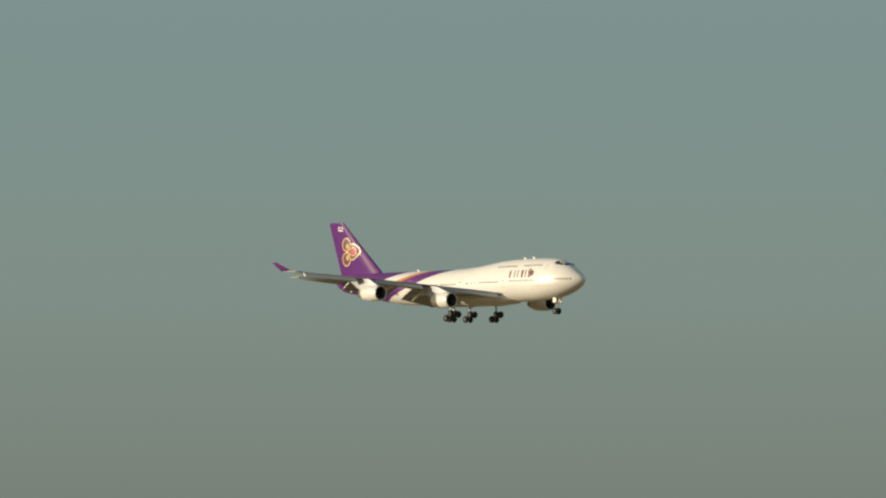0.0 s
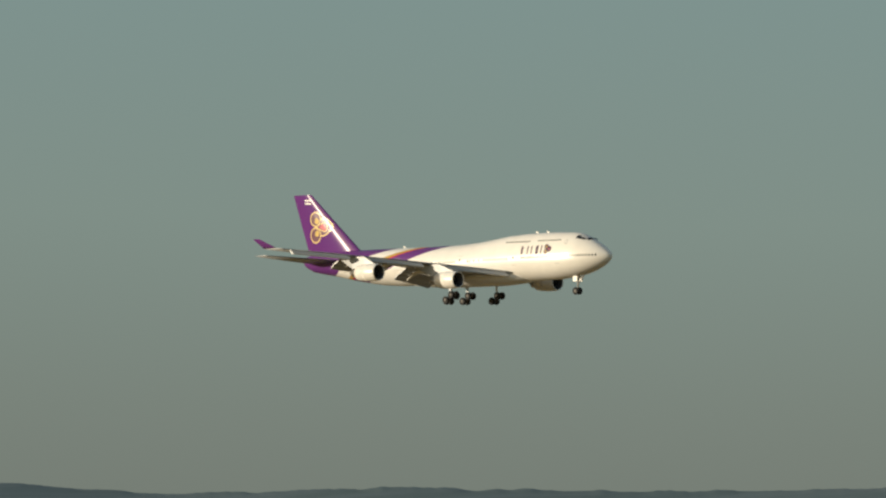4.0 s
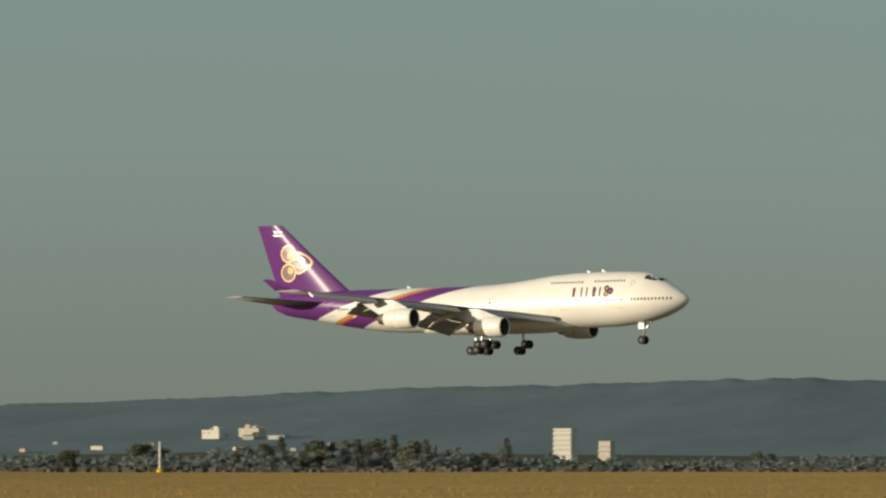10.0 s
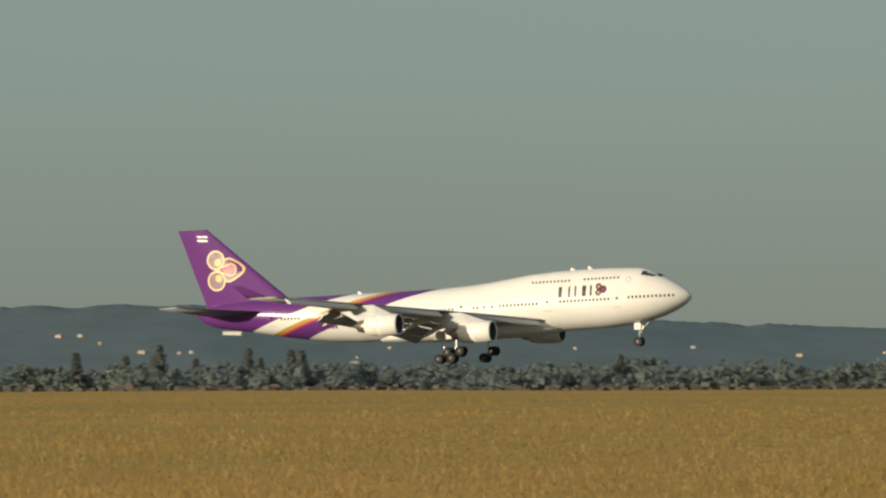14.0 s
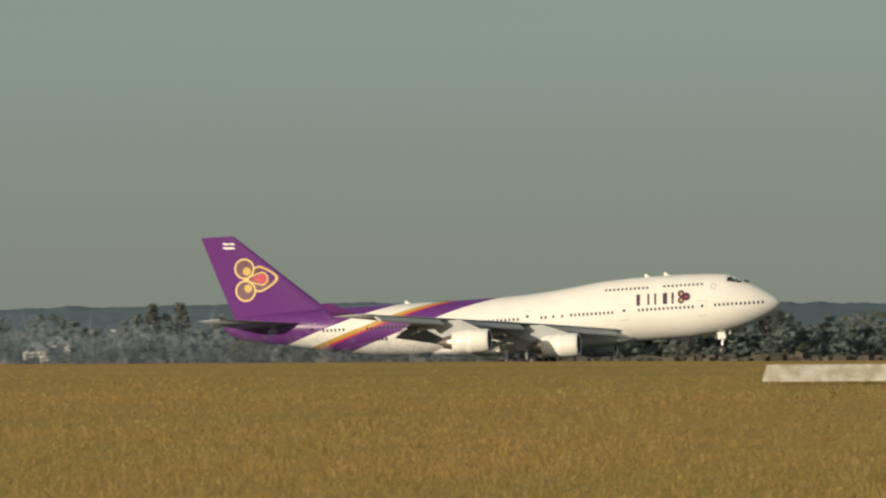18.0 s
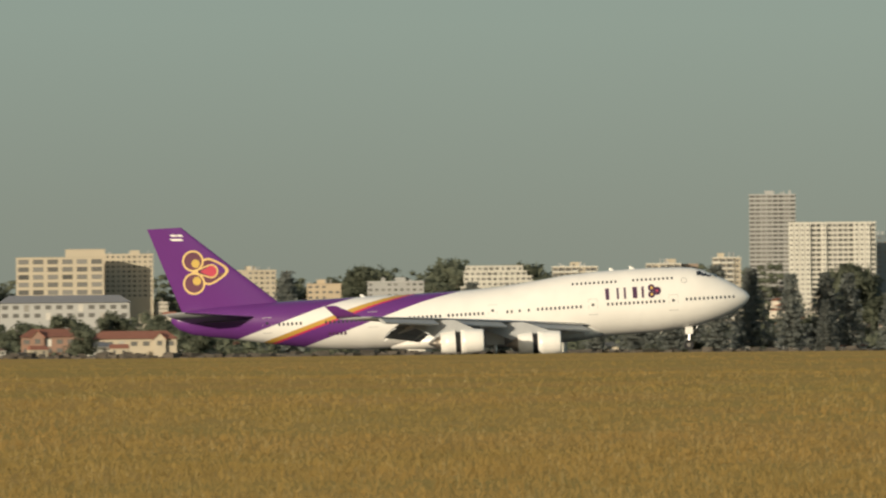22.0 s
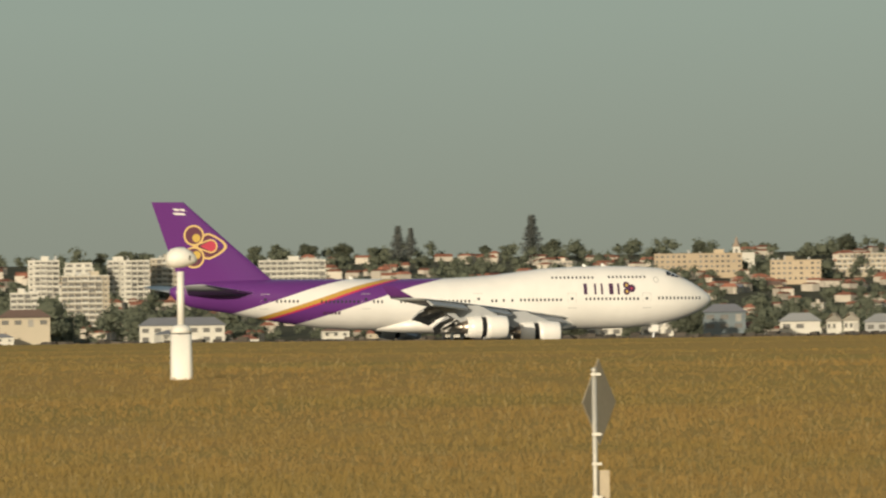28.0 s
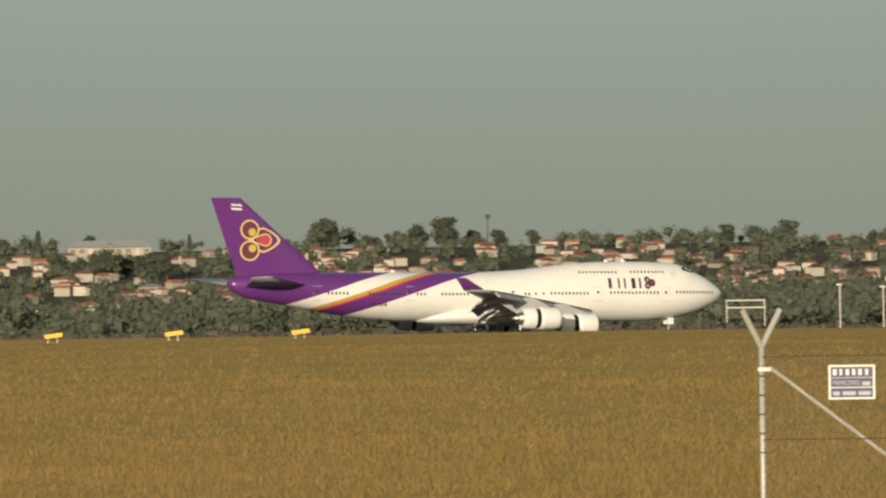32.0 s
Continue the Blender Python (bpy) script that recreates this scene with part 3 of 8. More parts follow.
def build_tail(plane):
    # fin
    bm = bmesh.new()
    secs = []
    for z in np.linspace(FIN[0][2], FIN[-1][2], 9):
        u0, ch, th = (float(np.interp(z, [r[2] for r in FIN], [r[i] for r in FIN])) for i in (0, 1, 3))
        half = [(t, fin_half(u0 + t * ch, z)) for t in (1 - np.cos(np.linspace(0, math.pi, 21))) / 2]
        row = half + [(t, -h) for t, h in half[-2:0:-1]]
        secs.append([Vector((NOSE_X - u0 - t * ch, h, NOSE_Z + z)) for t, h in row])
    rings(bm, secs, cap=False)
    bm.faces.new([bm.verts.new(p) for p in secs[-1]])
    bmesh.ops.recalc_face_normals(bm, faces=bm.faces)
    fin = part("tail_fin", bm, PURPLE, plane, "tall purple tail fin", smooth=True)
    # stabilisers
    for side in (-1, 1):
        bm = bmesh.new()
        secs = []
        for y, u0, ch, z, th in ((0.9, 57.9, 9.0, 0.8, 0.46), (6.0, 62.4, 6.0, 1.3, 0.31), (11.0, 67.1, 2.8, 1.85, 0.16)):
            secs.append([Vector((p.x, side * y, NOSE_Z + p.z)) for p in foil(NOSE_X - u0, y, z, ch, th, twist=0.02)])
        rings(bm, secs)
        bmesh.ops.recalc_face_normals(bm, faces=bm.faces)
        stab = part("stabiliser", bm, GREY_WING, plane, "grey horizontal stabiliser", smooth=True)
        bm = bmesh.new()
        secs = []
        for y, u0, ch, z, th in ((2.2, 59.05, 8.24, 0.93, 0.45), (6.0, 62.4, 6.0, 1.3, 0.34), (10.9, 67.0, 2.86, 1.84, 0.175)):
            pts = foil(NOSE_X - u0 + 0.02, y, z, ch, th * 1.04, twist=0.02)
            secs.append([Vector((q.x, side * y, NOSE_Z + q.z)) for q in (pts[2], pts[1], pts[0], pts[-1], pts[-2])])
        rings(bm, secs, close=False, cap=False)
        bmesh.ops.solidify(bm, geom=bm.faces[:], thickness=0.02)
        part("leading_edge", bm, BARE, stab, "bare metal leading edge")
    return fin


def fin_half(u, z):
    """Half thickness of the fin's skin at a station and height."""
    u0, ch, th = (float(np.interp(z, [r[2] for r in FIN], [r[i] for r in FIN])) for i in (0, 1, 3))
    t = min(max((u - u0) / ch, 0.001), 1)
    return 0.58 * 2 * th * (1.48 * math.sqrt(t) - 0.63 * t - 1.76 * t * t + 1.42 * t ** 3 - 0.51 * t ** 4)


def fin_mark(name, pts_in, pts_out, mat, plane, side, out=0.012, label=""):
    """A flat painted shape on the fin between two outlines of (aft, height) points."""
    bm = bmesh.new()
    rows = []
    for pts in (pts_in, pts_out):
        rows.append([bm.verts.new((NOSE_X - u, side * (fin_half(u, z) + out), NOSE_Z + z)) for u, z in pts])
    n = len(rows[0])
    for i in range(n):
        j = (i + 1) % n
        f = (rows[0][i], rows[0][j], rows[1][j], rows[1][i])
        bm.faces.new(f if side > 0 else f[::-1])
    return part(name, bm, mat, plane, label)


def circle(u, z, r, n=28):
    return [(u + r * math.cos(2 * math.pi * i / n), z + r * math.sin(2 * math.pi * i / n)) for i in range(n)]


def drop(u, z, r, tip, n=28):
    """A drop lying forward: round behind, its point ahead at tip metres."""
    pts = []
    for i in range(n):
        a = 2 * math.pi * i / n
        c, s = math.cos(a), math.sin(a)
        if c < 0:                       # forward half draws out to a point
            k = -c
            pts.append((u - tip * k ** 1.0, z + r * s * (1 - 0.42 * k)))
        else:
            pts.append((u + r * c, z + r * s))
    return pts


def aft_drop(u, z, r, tip, n=28):
    """A drop turned round: its drawn-out point lies aft."""
    pts = []
    for i in range(n):
        c, q = math.cos(2 * math.pi * i / n), math.sin(2 * math.pi * i / n)
        pts.append((u + tip * c, z + r * q * (1 - 0.72 * c)) if c > 0 else (u + r * c, z + r * q))
    return pts


def build_marks(plane):
    for side in (-1, 1):
        # three lobes in outline, two discs, a red drop
        for u, z, r in ((66.05, 8.02, 1.28), (66.05, 5.32, 1.32)):
            fin_mark("emblem_field", circle(u, z, r - 0.2), circle(u, z, 0.02), FIELD, plane, side, 0.022)
            fin_mark("emblem_ring", circle(u, z, r), circle(u, z, r - 0.22), YELLOW, plane, side, 0.026)
        fin_mark("emblem_field", drop(64.15, 6.68, 1.45, 2.2), drop(64.15, 6.68, 0.02, 0.02), FIELD, plane, side, 0.012)
        fin_mark("emblem_ring", drop(64.15, 6.68, 1.62, 2.28), drop(64.15, 6.68, 1.38, 1.9), YELLOW, plane, side, 0.017)
        for u, z in ((65.75, 7.7), (65.7, 5.62)):
            fin_mark("emblem_disc", circle(u, z, 0.5), circle(u, z, 0.02), GOLD, plane, side, 0.029)
        fin_mark("emblem_line", aft_drop(63.95, 6.7, 0.86, 2.3), aft_drop(63.95, 6.7, 0.68, 1.9), YELLOW, plane, side, 0.035)
        fin_mark("emblem_drop", aft_drop(63.95, 6.7, 0.66, 1.25), aft_drop(63.95, 6.7, 0.02, 0.02), RED, plane, side, 0.04)
        for z in (11.05, 10.55):
            bm = bmesh.new()
            v = [bm.verts.new((NOSE_X - u, side * (fin_half(u, zz) + 0.014), NOSE_Z + zz)) for u, zz in ((67.0, z - 0.05), (68.4, z), (68.7, z + 0.26), (67.3, z + 0.21))]
            bm.faces.new(v if side > 0 else v[::-1])
            part("flag_stripe", bm, WHITE, plane, "white flag stripe")
        # name on the hull as plain upright bars, and its small emblem
        for u0, u1 in ((16.75, 17.2), (15.6, 15.85), (14.75, 15.0), (13.4, 13.95), (12.6, 12.88)):
            part("name_bar", side_patch(bmesh.new(), u0, u1, 0.6, 1.95, 0.014, side), LETTER, plane, "dark purple plain bar")
        for du, dz, r, mm in ((0.45, 0.4, 0.42, LETTER), (0.45, -0.4, 0.42, LETTER), (-0.2, 0, 0.5, LETTER), (0.42, 0.38, 0.17, GOLD), (0.42, -0.38, 0.17, GOLD), (-0.2, 0, 0.14, RED)):
            bm = bmesh.new()
            out = 0.014 if mm is LETTER else 0.022
            c = bm.verts.new(hull_side(11.25 + du, 1.35 + dz, out, side))
            ring = [bm.verts.new(hull_side(11.25 + du + r * math.cos(a), 1.35 + dz + r * math.sin(a), out, side)) for a in np.linspace(0, 2 * math.pi, 15)[:-1]]
            for i in range(14):
                bm.faces.new((c, ring[i], ring[(i + 1) % 14]))
            part("emblem_petal", bm, mm, plane)
        # a faint ring of thin grey below the flight deck
        bm = bmesh.new()
        rows = [[bm.verts.new(hull_side(7.75 + r * math.cos(a), 2.42 + r * math.sin(a), 0.014, side)) for a in np.linspace(0, 2 * math.pi, 19)[:-1]] for r in (0.36, 0.28)]
        for i in range(18):
            j = (i + 1) % 18
            bm.faces.new((rows[0][i], rows[0][j], rows[1][j], rows[1][i]))
        part("faint_ring", bm, LINE, plane, "faint grey painted ring")
        # registration as plain bars
        bm = bmesh.new()
        for k in range(5):
            side_patch(bm, 48.2 + k * 0.46, 48.5 + k * 0.46, -1.75, -1.4, 0.014, side)
        part("registration_bars", bm, LETTER, plane, "dark plain bars of a registration")
        # cabin windows, each one by itself
        base = bmesh.new()
        w, h = 0.13, 0.19
        ring = [base.verts.new((w * math.cos(a) * (1.15 if i % 2 else 1), 0, h * math.sin(a) * (1.1 if i % 2 else 1))) for i, a in enumerate(np.linspace(0, 2 * math.pi, 9)[:-1])]
        base.faces.new(ring if side > 0 else ring[::-1])
        me = bpy.data.meshes.new("cabin_window")
        base.to_mesh(me)
        base.free()
        rows = []
        for u0, u1, z in ((1.95, 7.9, 0.14), (10.3, 17.3, 0.06), (20.2, 25.4, -0.05), (26.42, 26.5, -0.1), (27.5, 27.6, -0.1), (28.45, 29.0, -0.15), (31.9, 36.4, -0.18), (37.0, 41.0, -0.2), (43.0, 44.2, -0.2), (46.0, 50.8, -0.18), (53.6, 56.4, -0.12), (9.2, 14.0, 2.76), (15.9, 21.2, 2.7)):
            rows += [(u, z) for u in np.arange(u0, u1 + 0.01, 0.51)]
        for u, z in rows:
            ob = linked("cabin_window", me, GLASS_DARK, plane)
            p, q = hull_side(u, z - 0.1, 0.02, side), hull_side(u, z + 0.1, 0.02, side)
            tilt = math.atan2((q.y - p.y), (q.z - p.z))
            p2, q2 = hull_side(u - 0.1, z, 0.02, side), hull_side(u + 0.1, z, 0.02, side)
            yaw = math.atan2(p2.y - q2.y, p2.x - q2.x)
            ob.matrix_basis = Matrix.Translation(hull_side(u, z, 0.02, side)) @ pose(0, 0, 0, -math.degrees(tilt), 0, math.degrees(yaw))
        # doors: thin dark outlines
        for u in (9.15, 18.75, 30.7, 45.0, 57.6):
            bm = bmesh.new()
            for a, b, c, d in ((u - 0.55, u - 0.5, -0.95, 0.95), (u + 0.5, u + 0.55, -0.95, 0.95), (u - 0.5, u + 0.5, 0.9, 0.95), (u - 0.5, u + 0.5, -0.95, -0.88)):
                side_patch(bm, a, b, c - 0.15, d - 0.15, 0.012, side)
            door = part("cabin_door", bm, LINE, plane, "outline of a closed cabin door")
            part("door_window", side_patch(bmesh.new(), u - 0.16, u + 0.16, -0.05, 0.25, 0.016, side), GLASS_DARK, door)
        # cockpit windows
        for u0, u1, z0, z1 in ((4.5, 5.03, 2.70, 3.02), (5.06, 5.6, 2.80, 3.26), (5.63, 6.2, 2.92, 3.44)):
            part("cockpit_window", side_patch(bmesh.new(), u0, u1, z0, z1, 0.06, side), GLASS_DARK, plane, "dark cockpit window")
    bm = bmesh.new()
    for sgn in (-1, 1):
        a = [bm.verts.new((NOSE_X - u, sgn * y, NOSE_Z + z + 0.06)) for u, y, z in ((3.75, 0.05, 2.75), (3.85, 1.15, 2.5), (4.3, 1.2, 2.86), (4.2, 0.05, 2.98))]
        bm.faces.new(a if sgn > 0 else a[::-1])
    part("windscreen", bm, GLASS_DARK, plane, "dark windscreen")
    for u, h in ((13.8, 0.34), (16.2, 0.3), (46.0, 0.3)):
        kb, kt, w, c = hull_at(u)
        bm = bmesh.new()
        rings(bm, [[Vector((NOSE_X - u + a, b, NOSE_Z + kt - 0.05)) for a, b in ((0.35, 0), (0, 0.05), (-0.3, 0), (0, -0.05))], [Vector((NOSE_X - u + a - 0.25, b, NOSE_Z + kt + h)) for a, b in ((0.12, 0), (0, 0.03), (-0.15, 0), (0, -0.03))]])
        part("antenna", bm, WHITE, plane, "white blade antenna")


def build_gear(plane, moving):
    """Nose leg and four four-wheel trucks."""
    bm = tube(bmesh.new(), (0, 0, 0.6), (0.35, 0, 3.3), 0.13, 0.2)
    tube(bm, (0, -0.5, 0.6), (0, 0.5, 0.6), 0.09)
    tube(bm, (0.15, 0, 1.6), (1.6, 0, 3.2), 0.08)
    nose = part("nose_gear", bm, BARE, plane, "nose landing gear leg with two wheels")
    nose.location = (NOSE_X - 7.55, 0, 0)
    for y in (-0.42, 0.42):
        wheel("tyre", nose, (0, y, 0.6), 0.6, 0.42)
        hub(nose, (0, y, 0.6), 0.6, 0.42)
    for sgn in (-1, 1):
        bm = bmesh.new()
        box(bm, NOSE_X - 7.9, sgn * 0.62, 1.9, NOSE_X - 7.0, sgn * 0.68, 2.75)
        part("gear_door", bm, WHITE, plane, "white nose gear door")
    moving.append((nose, Vector((NOSE_X - 7.55, 0, 0)), 0.25))
    for u, y in ((30.6, 5.5), (30.6, -5.5), (33.8, 1.95), (33.8, -1.95)):
        bm = tube(bmesh.new(), (0, 0, 0.2), (0, 0, 3.6), 0.17, 0.26)
        tube(bm, (0, 0, 1.8), (1.3, 0, 3.4), 0.09)
        tube(bm, (0, 0, 1.5), (0.1, -1.2 if y > 0 else 1.2, 3.4), 0.09)
        leg = part("gear_leg", bm, BARE, plane, "metal main gear leg")
        leg.location = (NOSE_X - u, y, 0)
        bm = tube(bmesh.new(), (-0.95, 0, 0), (0.95, 0, 0), 0.16)
        for dx in (-0.75, 0.75):
            tube(bm, (dx, -0.62, 0), (dx, 0.62, 0), 0.1)
        gear = part("wheel_truck", bm, TITANIUM, plane, "four-wheel main gear truck")
        gear.location = (NOSE_X - u, y, 0.62)
        for dx in (-0.75, 0.75):
            for dy in (-0.55, 0.55):
                wheel("tyre", gear, (dx, dy, 0))
                hub(gear, (dx, dy, 0))
        moving.append((gear, Vector((NOSE_X - u, y, 0.62)), 0.75))
        bm = bmesh.new()
        s = 1 if y > 0 else -1
        box(bm, NOSE_X - u - 1.1, y + s * 0.85, 1.9, NOSE_X - u + 1.1, y + s * 0.92, 3.4)
        part("gear_door", bm, WHITE, plane, "white main gear door")


def build_airliner():
    plane = thing("airliner", "white four-engined jet airliner with a purple tail, landing with wheels down", "airplane")
    sleeves, gears = [], []
    bm = bmesh.new()
    n = 48
    fine = []
    for a, b in zip(HULL_U, HULL_U[1:]):
        k = max(1, int((b - a) / 0.9))
        fine += [a + (b - a) * i / k for i in range(k)]
    fine.append(HULL_U[-1])
    secs = []
    for u in fine:
        secs.append([hull_point(u, 90 - 360 * i / n) if i <= n // 2 else hull_point(u, 90 - 360 * i / n) for i in range(n)])
        for i in range(n // 2 + 1, n):
            p = hull_point(u, 90 - 360 * (n - i) / n)
            secs[-1][i] = Vector((p.x, -p.y, p.z))
    rings(bm, secs)
    bmesh.ops.recalc_face_normals(bm, faces=bm.faces)
    part("fuselage", bm, livery(), plane, "white fuselage with purple, red and gold slanting bands", smooth=True)
    # wing box fairing under the hull
    bm = bmesh.new()
    secs = []
    for u, w, zt, zb in ((17.0, 1.2, -2.6, -3.5), (20.0, 3.0, -1.6, -4.0), (24, 3.6, -1.3, -4.25), (34, 3.65, -1.4, -4.25), (38.5, 3.2, -2.0, -4.1), (43.0, 1.2, -2.8, -3.75)):
        secs.append([Vector((NOSE_X - u, w * math.copysign(abs(math.cos(a)) ** 0.7, math.cos(a)), NOSE_Z + (zt + zb) / 2 + (zt - zb) / 2 * math.sin(a))) for a in np.linspace(0, 2 * math.pi, 25)[:-1]])
    rings(bm, secs)
    bmesh.ops.recalc_face_normals(bm, faces=bm.faces)
    part("wing_fairing", bm, WHITE, plane, "white fairing where wing meets hull", smooth=True)
    wings = [build_wing(plane, side, sleeves) for side in (-1, 1)]
    build_tail(plane)
    build_marks(plane)
    build_gear(plane, gears)
    return plane, wings, sleeves, gears


AIRLINER, WINGS, SLEEVES, GEARS = build_airliner()

# ---- things on the airfield and by the camera ----
STEEL = material("galvanised_steel", (0.52, 0.50, 0.44), rough=0.5, metal=0.3, vary=0.15, scale=3, bump=0.1)
WHITE_MAST = material("white_painted_steel", (0.74, 0.72, 0.66), rough=0.5, vary=0.08, scale=2)
CREAM_STEEL = material("weathered_cream_paint", (0.68, 0.61, 0.46), rough=0.5, vary=0.12, scale=2.5, bump=0.05, color2=(0.50, 0.40, 0.27), scale2=2.2, stretch=(2.0, 2.0, 0.35))
BEIGE = material("beige_housing", (0.44, 0.35, 0.18), rough=0.5, vary=0.1, scale=4)
BLACK_CABLE = material("black_cable", (0.03, 0.03, 0.028), rough=0.7, vary=0.1)
DARK_GREEN_ROD = material("dark_green_rod", (0.035, 0.045, 0.03), rough=0.6, vary=0.1)
GLASSFIBRE = material("pale_glassfibre", (0.45, 0.5, 0.47), rough=0.4, vary=0.05)
SAFETY_RED = material("safety_red_paint", (0.50, 0.055, 0.03), rough=0.55, vary=0.12, scale=3)
SIGN_YELLOW = material("sign_yellow", (0.78, 0.46, 0.02), rough=0.5, vary=0.06)
SIGN_BACK = material("dull_grey_sign_back", (0.60, 0.58, 0.53), rough=0.5, vary=0.12, scale=2)
BROWN_TRIM = material("dark_brown_trim", (0.12, 0.09, 0.05), rough=0.8, vary=0.2, scale=2)
PLATE_DULL = material("dull_warm_grey_plate", (0.42, 0.355, 0.255), rough=0.7, vary=0.15, scale=3)
SHADED_SHROUD = material("shaded_shroud_brown", (0.045, 0.032, 0.02), rough=0.5, vary=0.1, scale=4)
PALE_BLUE = material("pale_blue_print", (0.42, 0.43, 0.50), rough=0.5, vary=0.05)
SIGN_BLUE = material("sign_dark_blue", (0.05, 0.05, 0.13), rough=0.5, vary=0.05)
WIRE = material("weathered_wire", (0.20, 0.16, 0.10), rough=0.7, vary=0.2, scale=6)
BIRD = material("dark_plumage", (0.06, 0.06, 0.055), rough=0.8, vary=0.15, scale=5)
SHRUB = material("dry_shrub", (0.11, 0.075, 0.03), rough=0.9, vary=0.3, scale=2, island=0.4)


def stand(az, d, drop=0.0):
    p = polar(az, d)
    p.z = gz(p.x, p.y) - drop
    return p


def camera_pole():
    d = 132.0
    base = stand(-39.125, d, 0.1)
    t = thing("camera_pole", "weathered cream steel pole with a beige camera housing and side brackets", "pole", base, 39.125)

    def z(el):
        return up(el - 0.009, d) - base.z

    top = z(1.035)
    bm = lathe(bmesh.new(), [(0.172, 0), (0.168, top * 0.5), (0.155, top)], "z", n=28)
    part("pole", bm, CREAM_STEEL, t, smooth=True)
    bm = lathe(bmesh.new(), [(0.165, top), (0.175, top + 0.012), (0.175, top + 0.03), (0.10, top + 0.034), (0.07, top + 0.05), (0.07, top + 0.11)], "z", n=24)
    part("flange", bm, BROWN_TRIM, t, "dark rusty flange")
    h0, h1 = z(1.085), z(1.235)
    bm = lathe(bmesh.new(), [(0.06, h0 - 0.01), (0.212, h0), (0.212, h0 + 0.04), (0.195, h0 + 0.06), (0.18, h1 - 0.05), (0.165, h1 - 0.01), (0.15, h1), (0.05, h1 + 0.005)], "z", n=28)
    part("housing", bm, BEIGE, t, "beige bell-shaped housing", smooth=True)
    bm = bmesh.new()
    for k in range(6):
        a = math.pi * k / 3 + 0.2
        tube(bm, (0.165 * math.cos(a), 0.165 * math.sin(a), h1), (0.165 * math.cos(a), 0.165 * math.sin(a), h1 + 0.085), 0.009, n=6)
        b = a + math.pi / 3
        tube(bm, (0.165 * math.cos(a), 0.165 * math.sin(a), h1 + 0.085), (0.165 * math.cos(b), 0.165 * math.sin(b), h1 + 0.085), 0.009, n=6)
    part("cage", bm, BLACK_CABLE, t, "small dark guard rail")
    h2 = z(1.315)
    bm = lathe(bmesh.new(), [(0.1, h1), (0.078, h1 + 0.03), (0.07, h2), (0.08, h2 + 0.005)], "z", n=16)
    part("neck", bm, BEIGE, t, smooth=True)
    hc = z(1.362)
    bm = lathe(bmesh.new(), [(0.03, -0.178), (0.06, -0.168), (0.08, -0.14), (0.088, -0.09), (0.088, 0.03), (0.09, 0.13), (0.07, 0.165), (0.03, 0.178)], "x", (0, 0, hc), n=24)
    part("camera_head", bm, BEIGE, t, "beige capsule-shaped camera head", smooth=True)
    # The shroud's near-black brown includes the shade on the head's right side.
    bm = lathe(bmesh.new(), [(0.091, 0.0), (0.096, 0.02), (0.095, 0.12), (0.078, 0.165), (0.035, 0.184)], "x", (0, 0, hc), n=24, cap=True)
    part("shroud", bm, SHADED_SHROUD, t, "brown sun shroud, darkened as its shaded side", smooth=True)
    xr = d * math.tan(radians(0.257))
    for el in (0.978, 0.65):
        bm = tube(bmesh.new(), (0.14, 0, z(el)), (xr, 0, z(el)), 0.012, n=8)
        part("bracket", bm, STEEL, t, "thin steel side bracket")
        part("clamp", boxes((0.145, -0.03, z(el) - 0.035, 0.185, 0.03, z(el) + 0.035)), SIGN_BACK, t)
    bm = tube(bmesh.new(), (xr, 0, z(0.474)), (xr + 0.02, 0, z(1.76)), 0.016, 0.016, n=8)
    part("antenna_tube", bm, DARK_GREEN_ROD, t, "dark antenna mounting tube")
    bm = lathe(bmesh.new(), [(0.012, -0.035), (0.03, -0.02), (0.033, 0.01), (0.015, 0.04)], "z", (xr + 0.02, 0, z(1.767)), n=12)
    part("antenna_base", bm, BLACK_CABLE, t)
    bm = tube(bmesh.new(), (xr + 0.02, 0, z(1.775)), (xr + 0.015, 0, z(2.186)), 0.011, 0.008, n=8)
    part("whip", bm, GLASSFIBRE, t, "pale glassfibre whip antenna")
    part("coupling", lathe(bmesh.new(), [(0.024, -0.05), (0.024, 0.05)], "z", (xr - 0.005, 0, z(1.31)), n=10), BLACK_CABLE, t)
    bm = bmesh.new()
    pts = [(xr, 0, z(0.48)), (xr - 0.03, 0, z(0.44)), (xr - 0.12, 0, z(0.36)), (xr - 0.26, 0, z(0.27)), (xr - 0.38, 0, z(0.19)), (0.2, 0, z(0.05)), (0.17, 0, z(-0.2))]
    for a, b in zip(pts, pts[1:]):
        tube(bm, a, b, 0.011, n=6)
    part("cable", bm, BLACK_CABLE, t, "hanging black cable")


def thin_mast(label, az, d, el, r, mats, name="mast", split=0.5):
    base = stand(az, d, 0.05)
    t = thing(name, label, "mast", base, -az)
    h = up(el, d) - base.z
    cuts = [0, split * h, h] if len(mats) == 2 else list(np.linspace(0, h, len(mats) + 1))
    for m, a, b in zip(mats, cuts, cuts[1:]):
        part("section", tube(bmesh.new(), (0, 0, a), (0, 0, b), r, r * 0.9, 10), m, t)
    return t, h


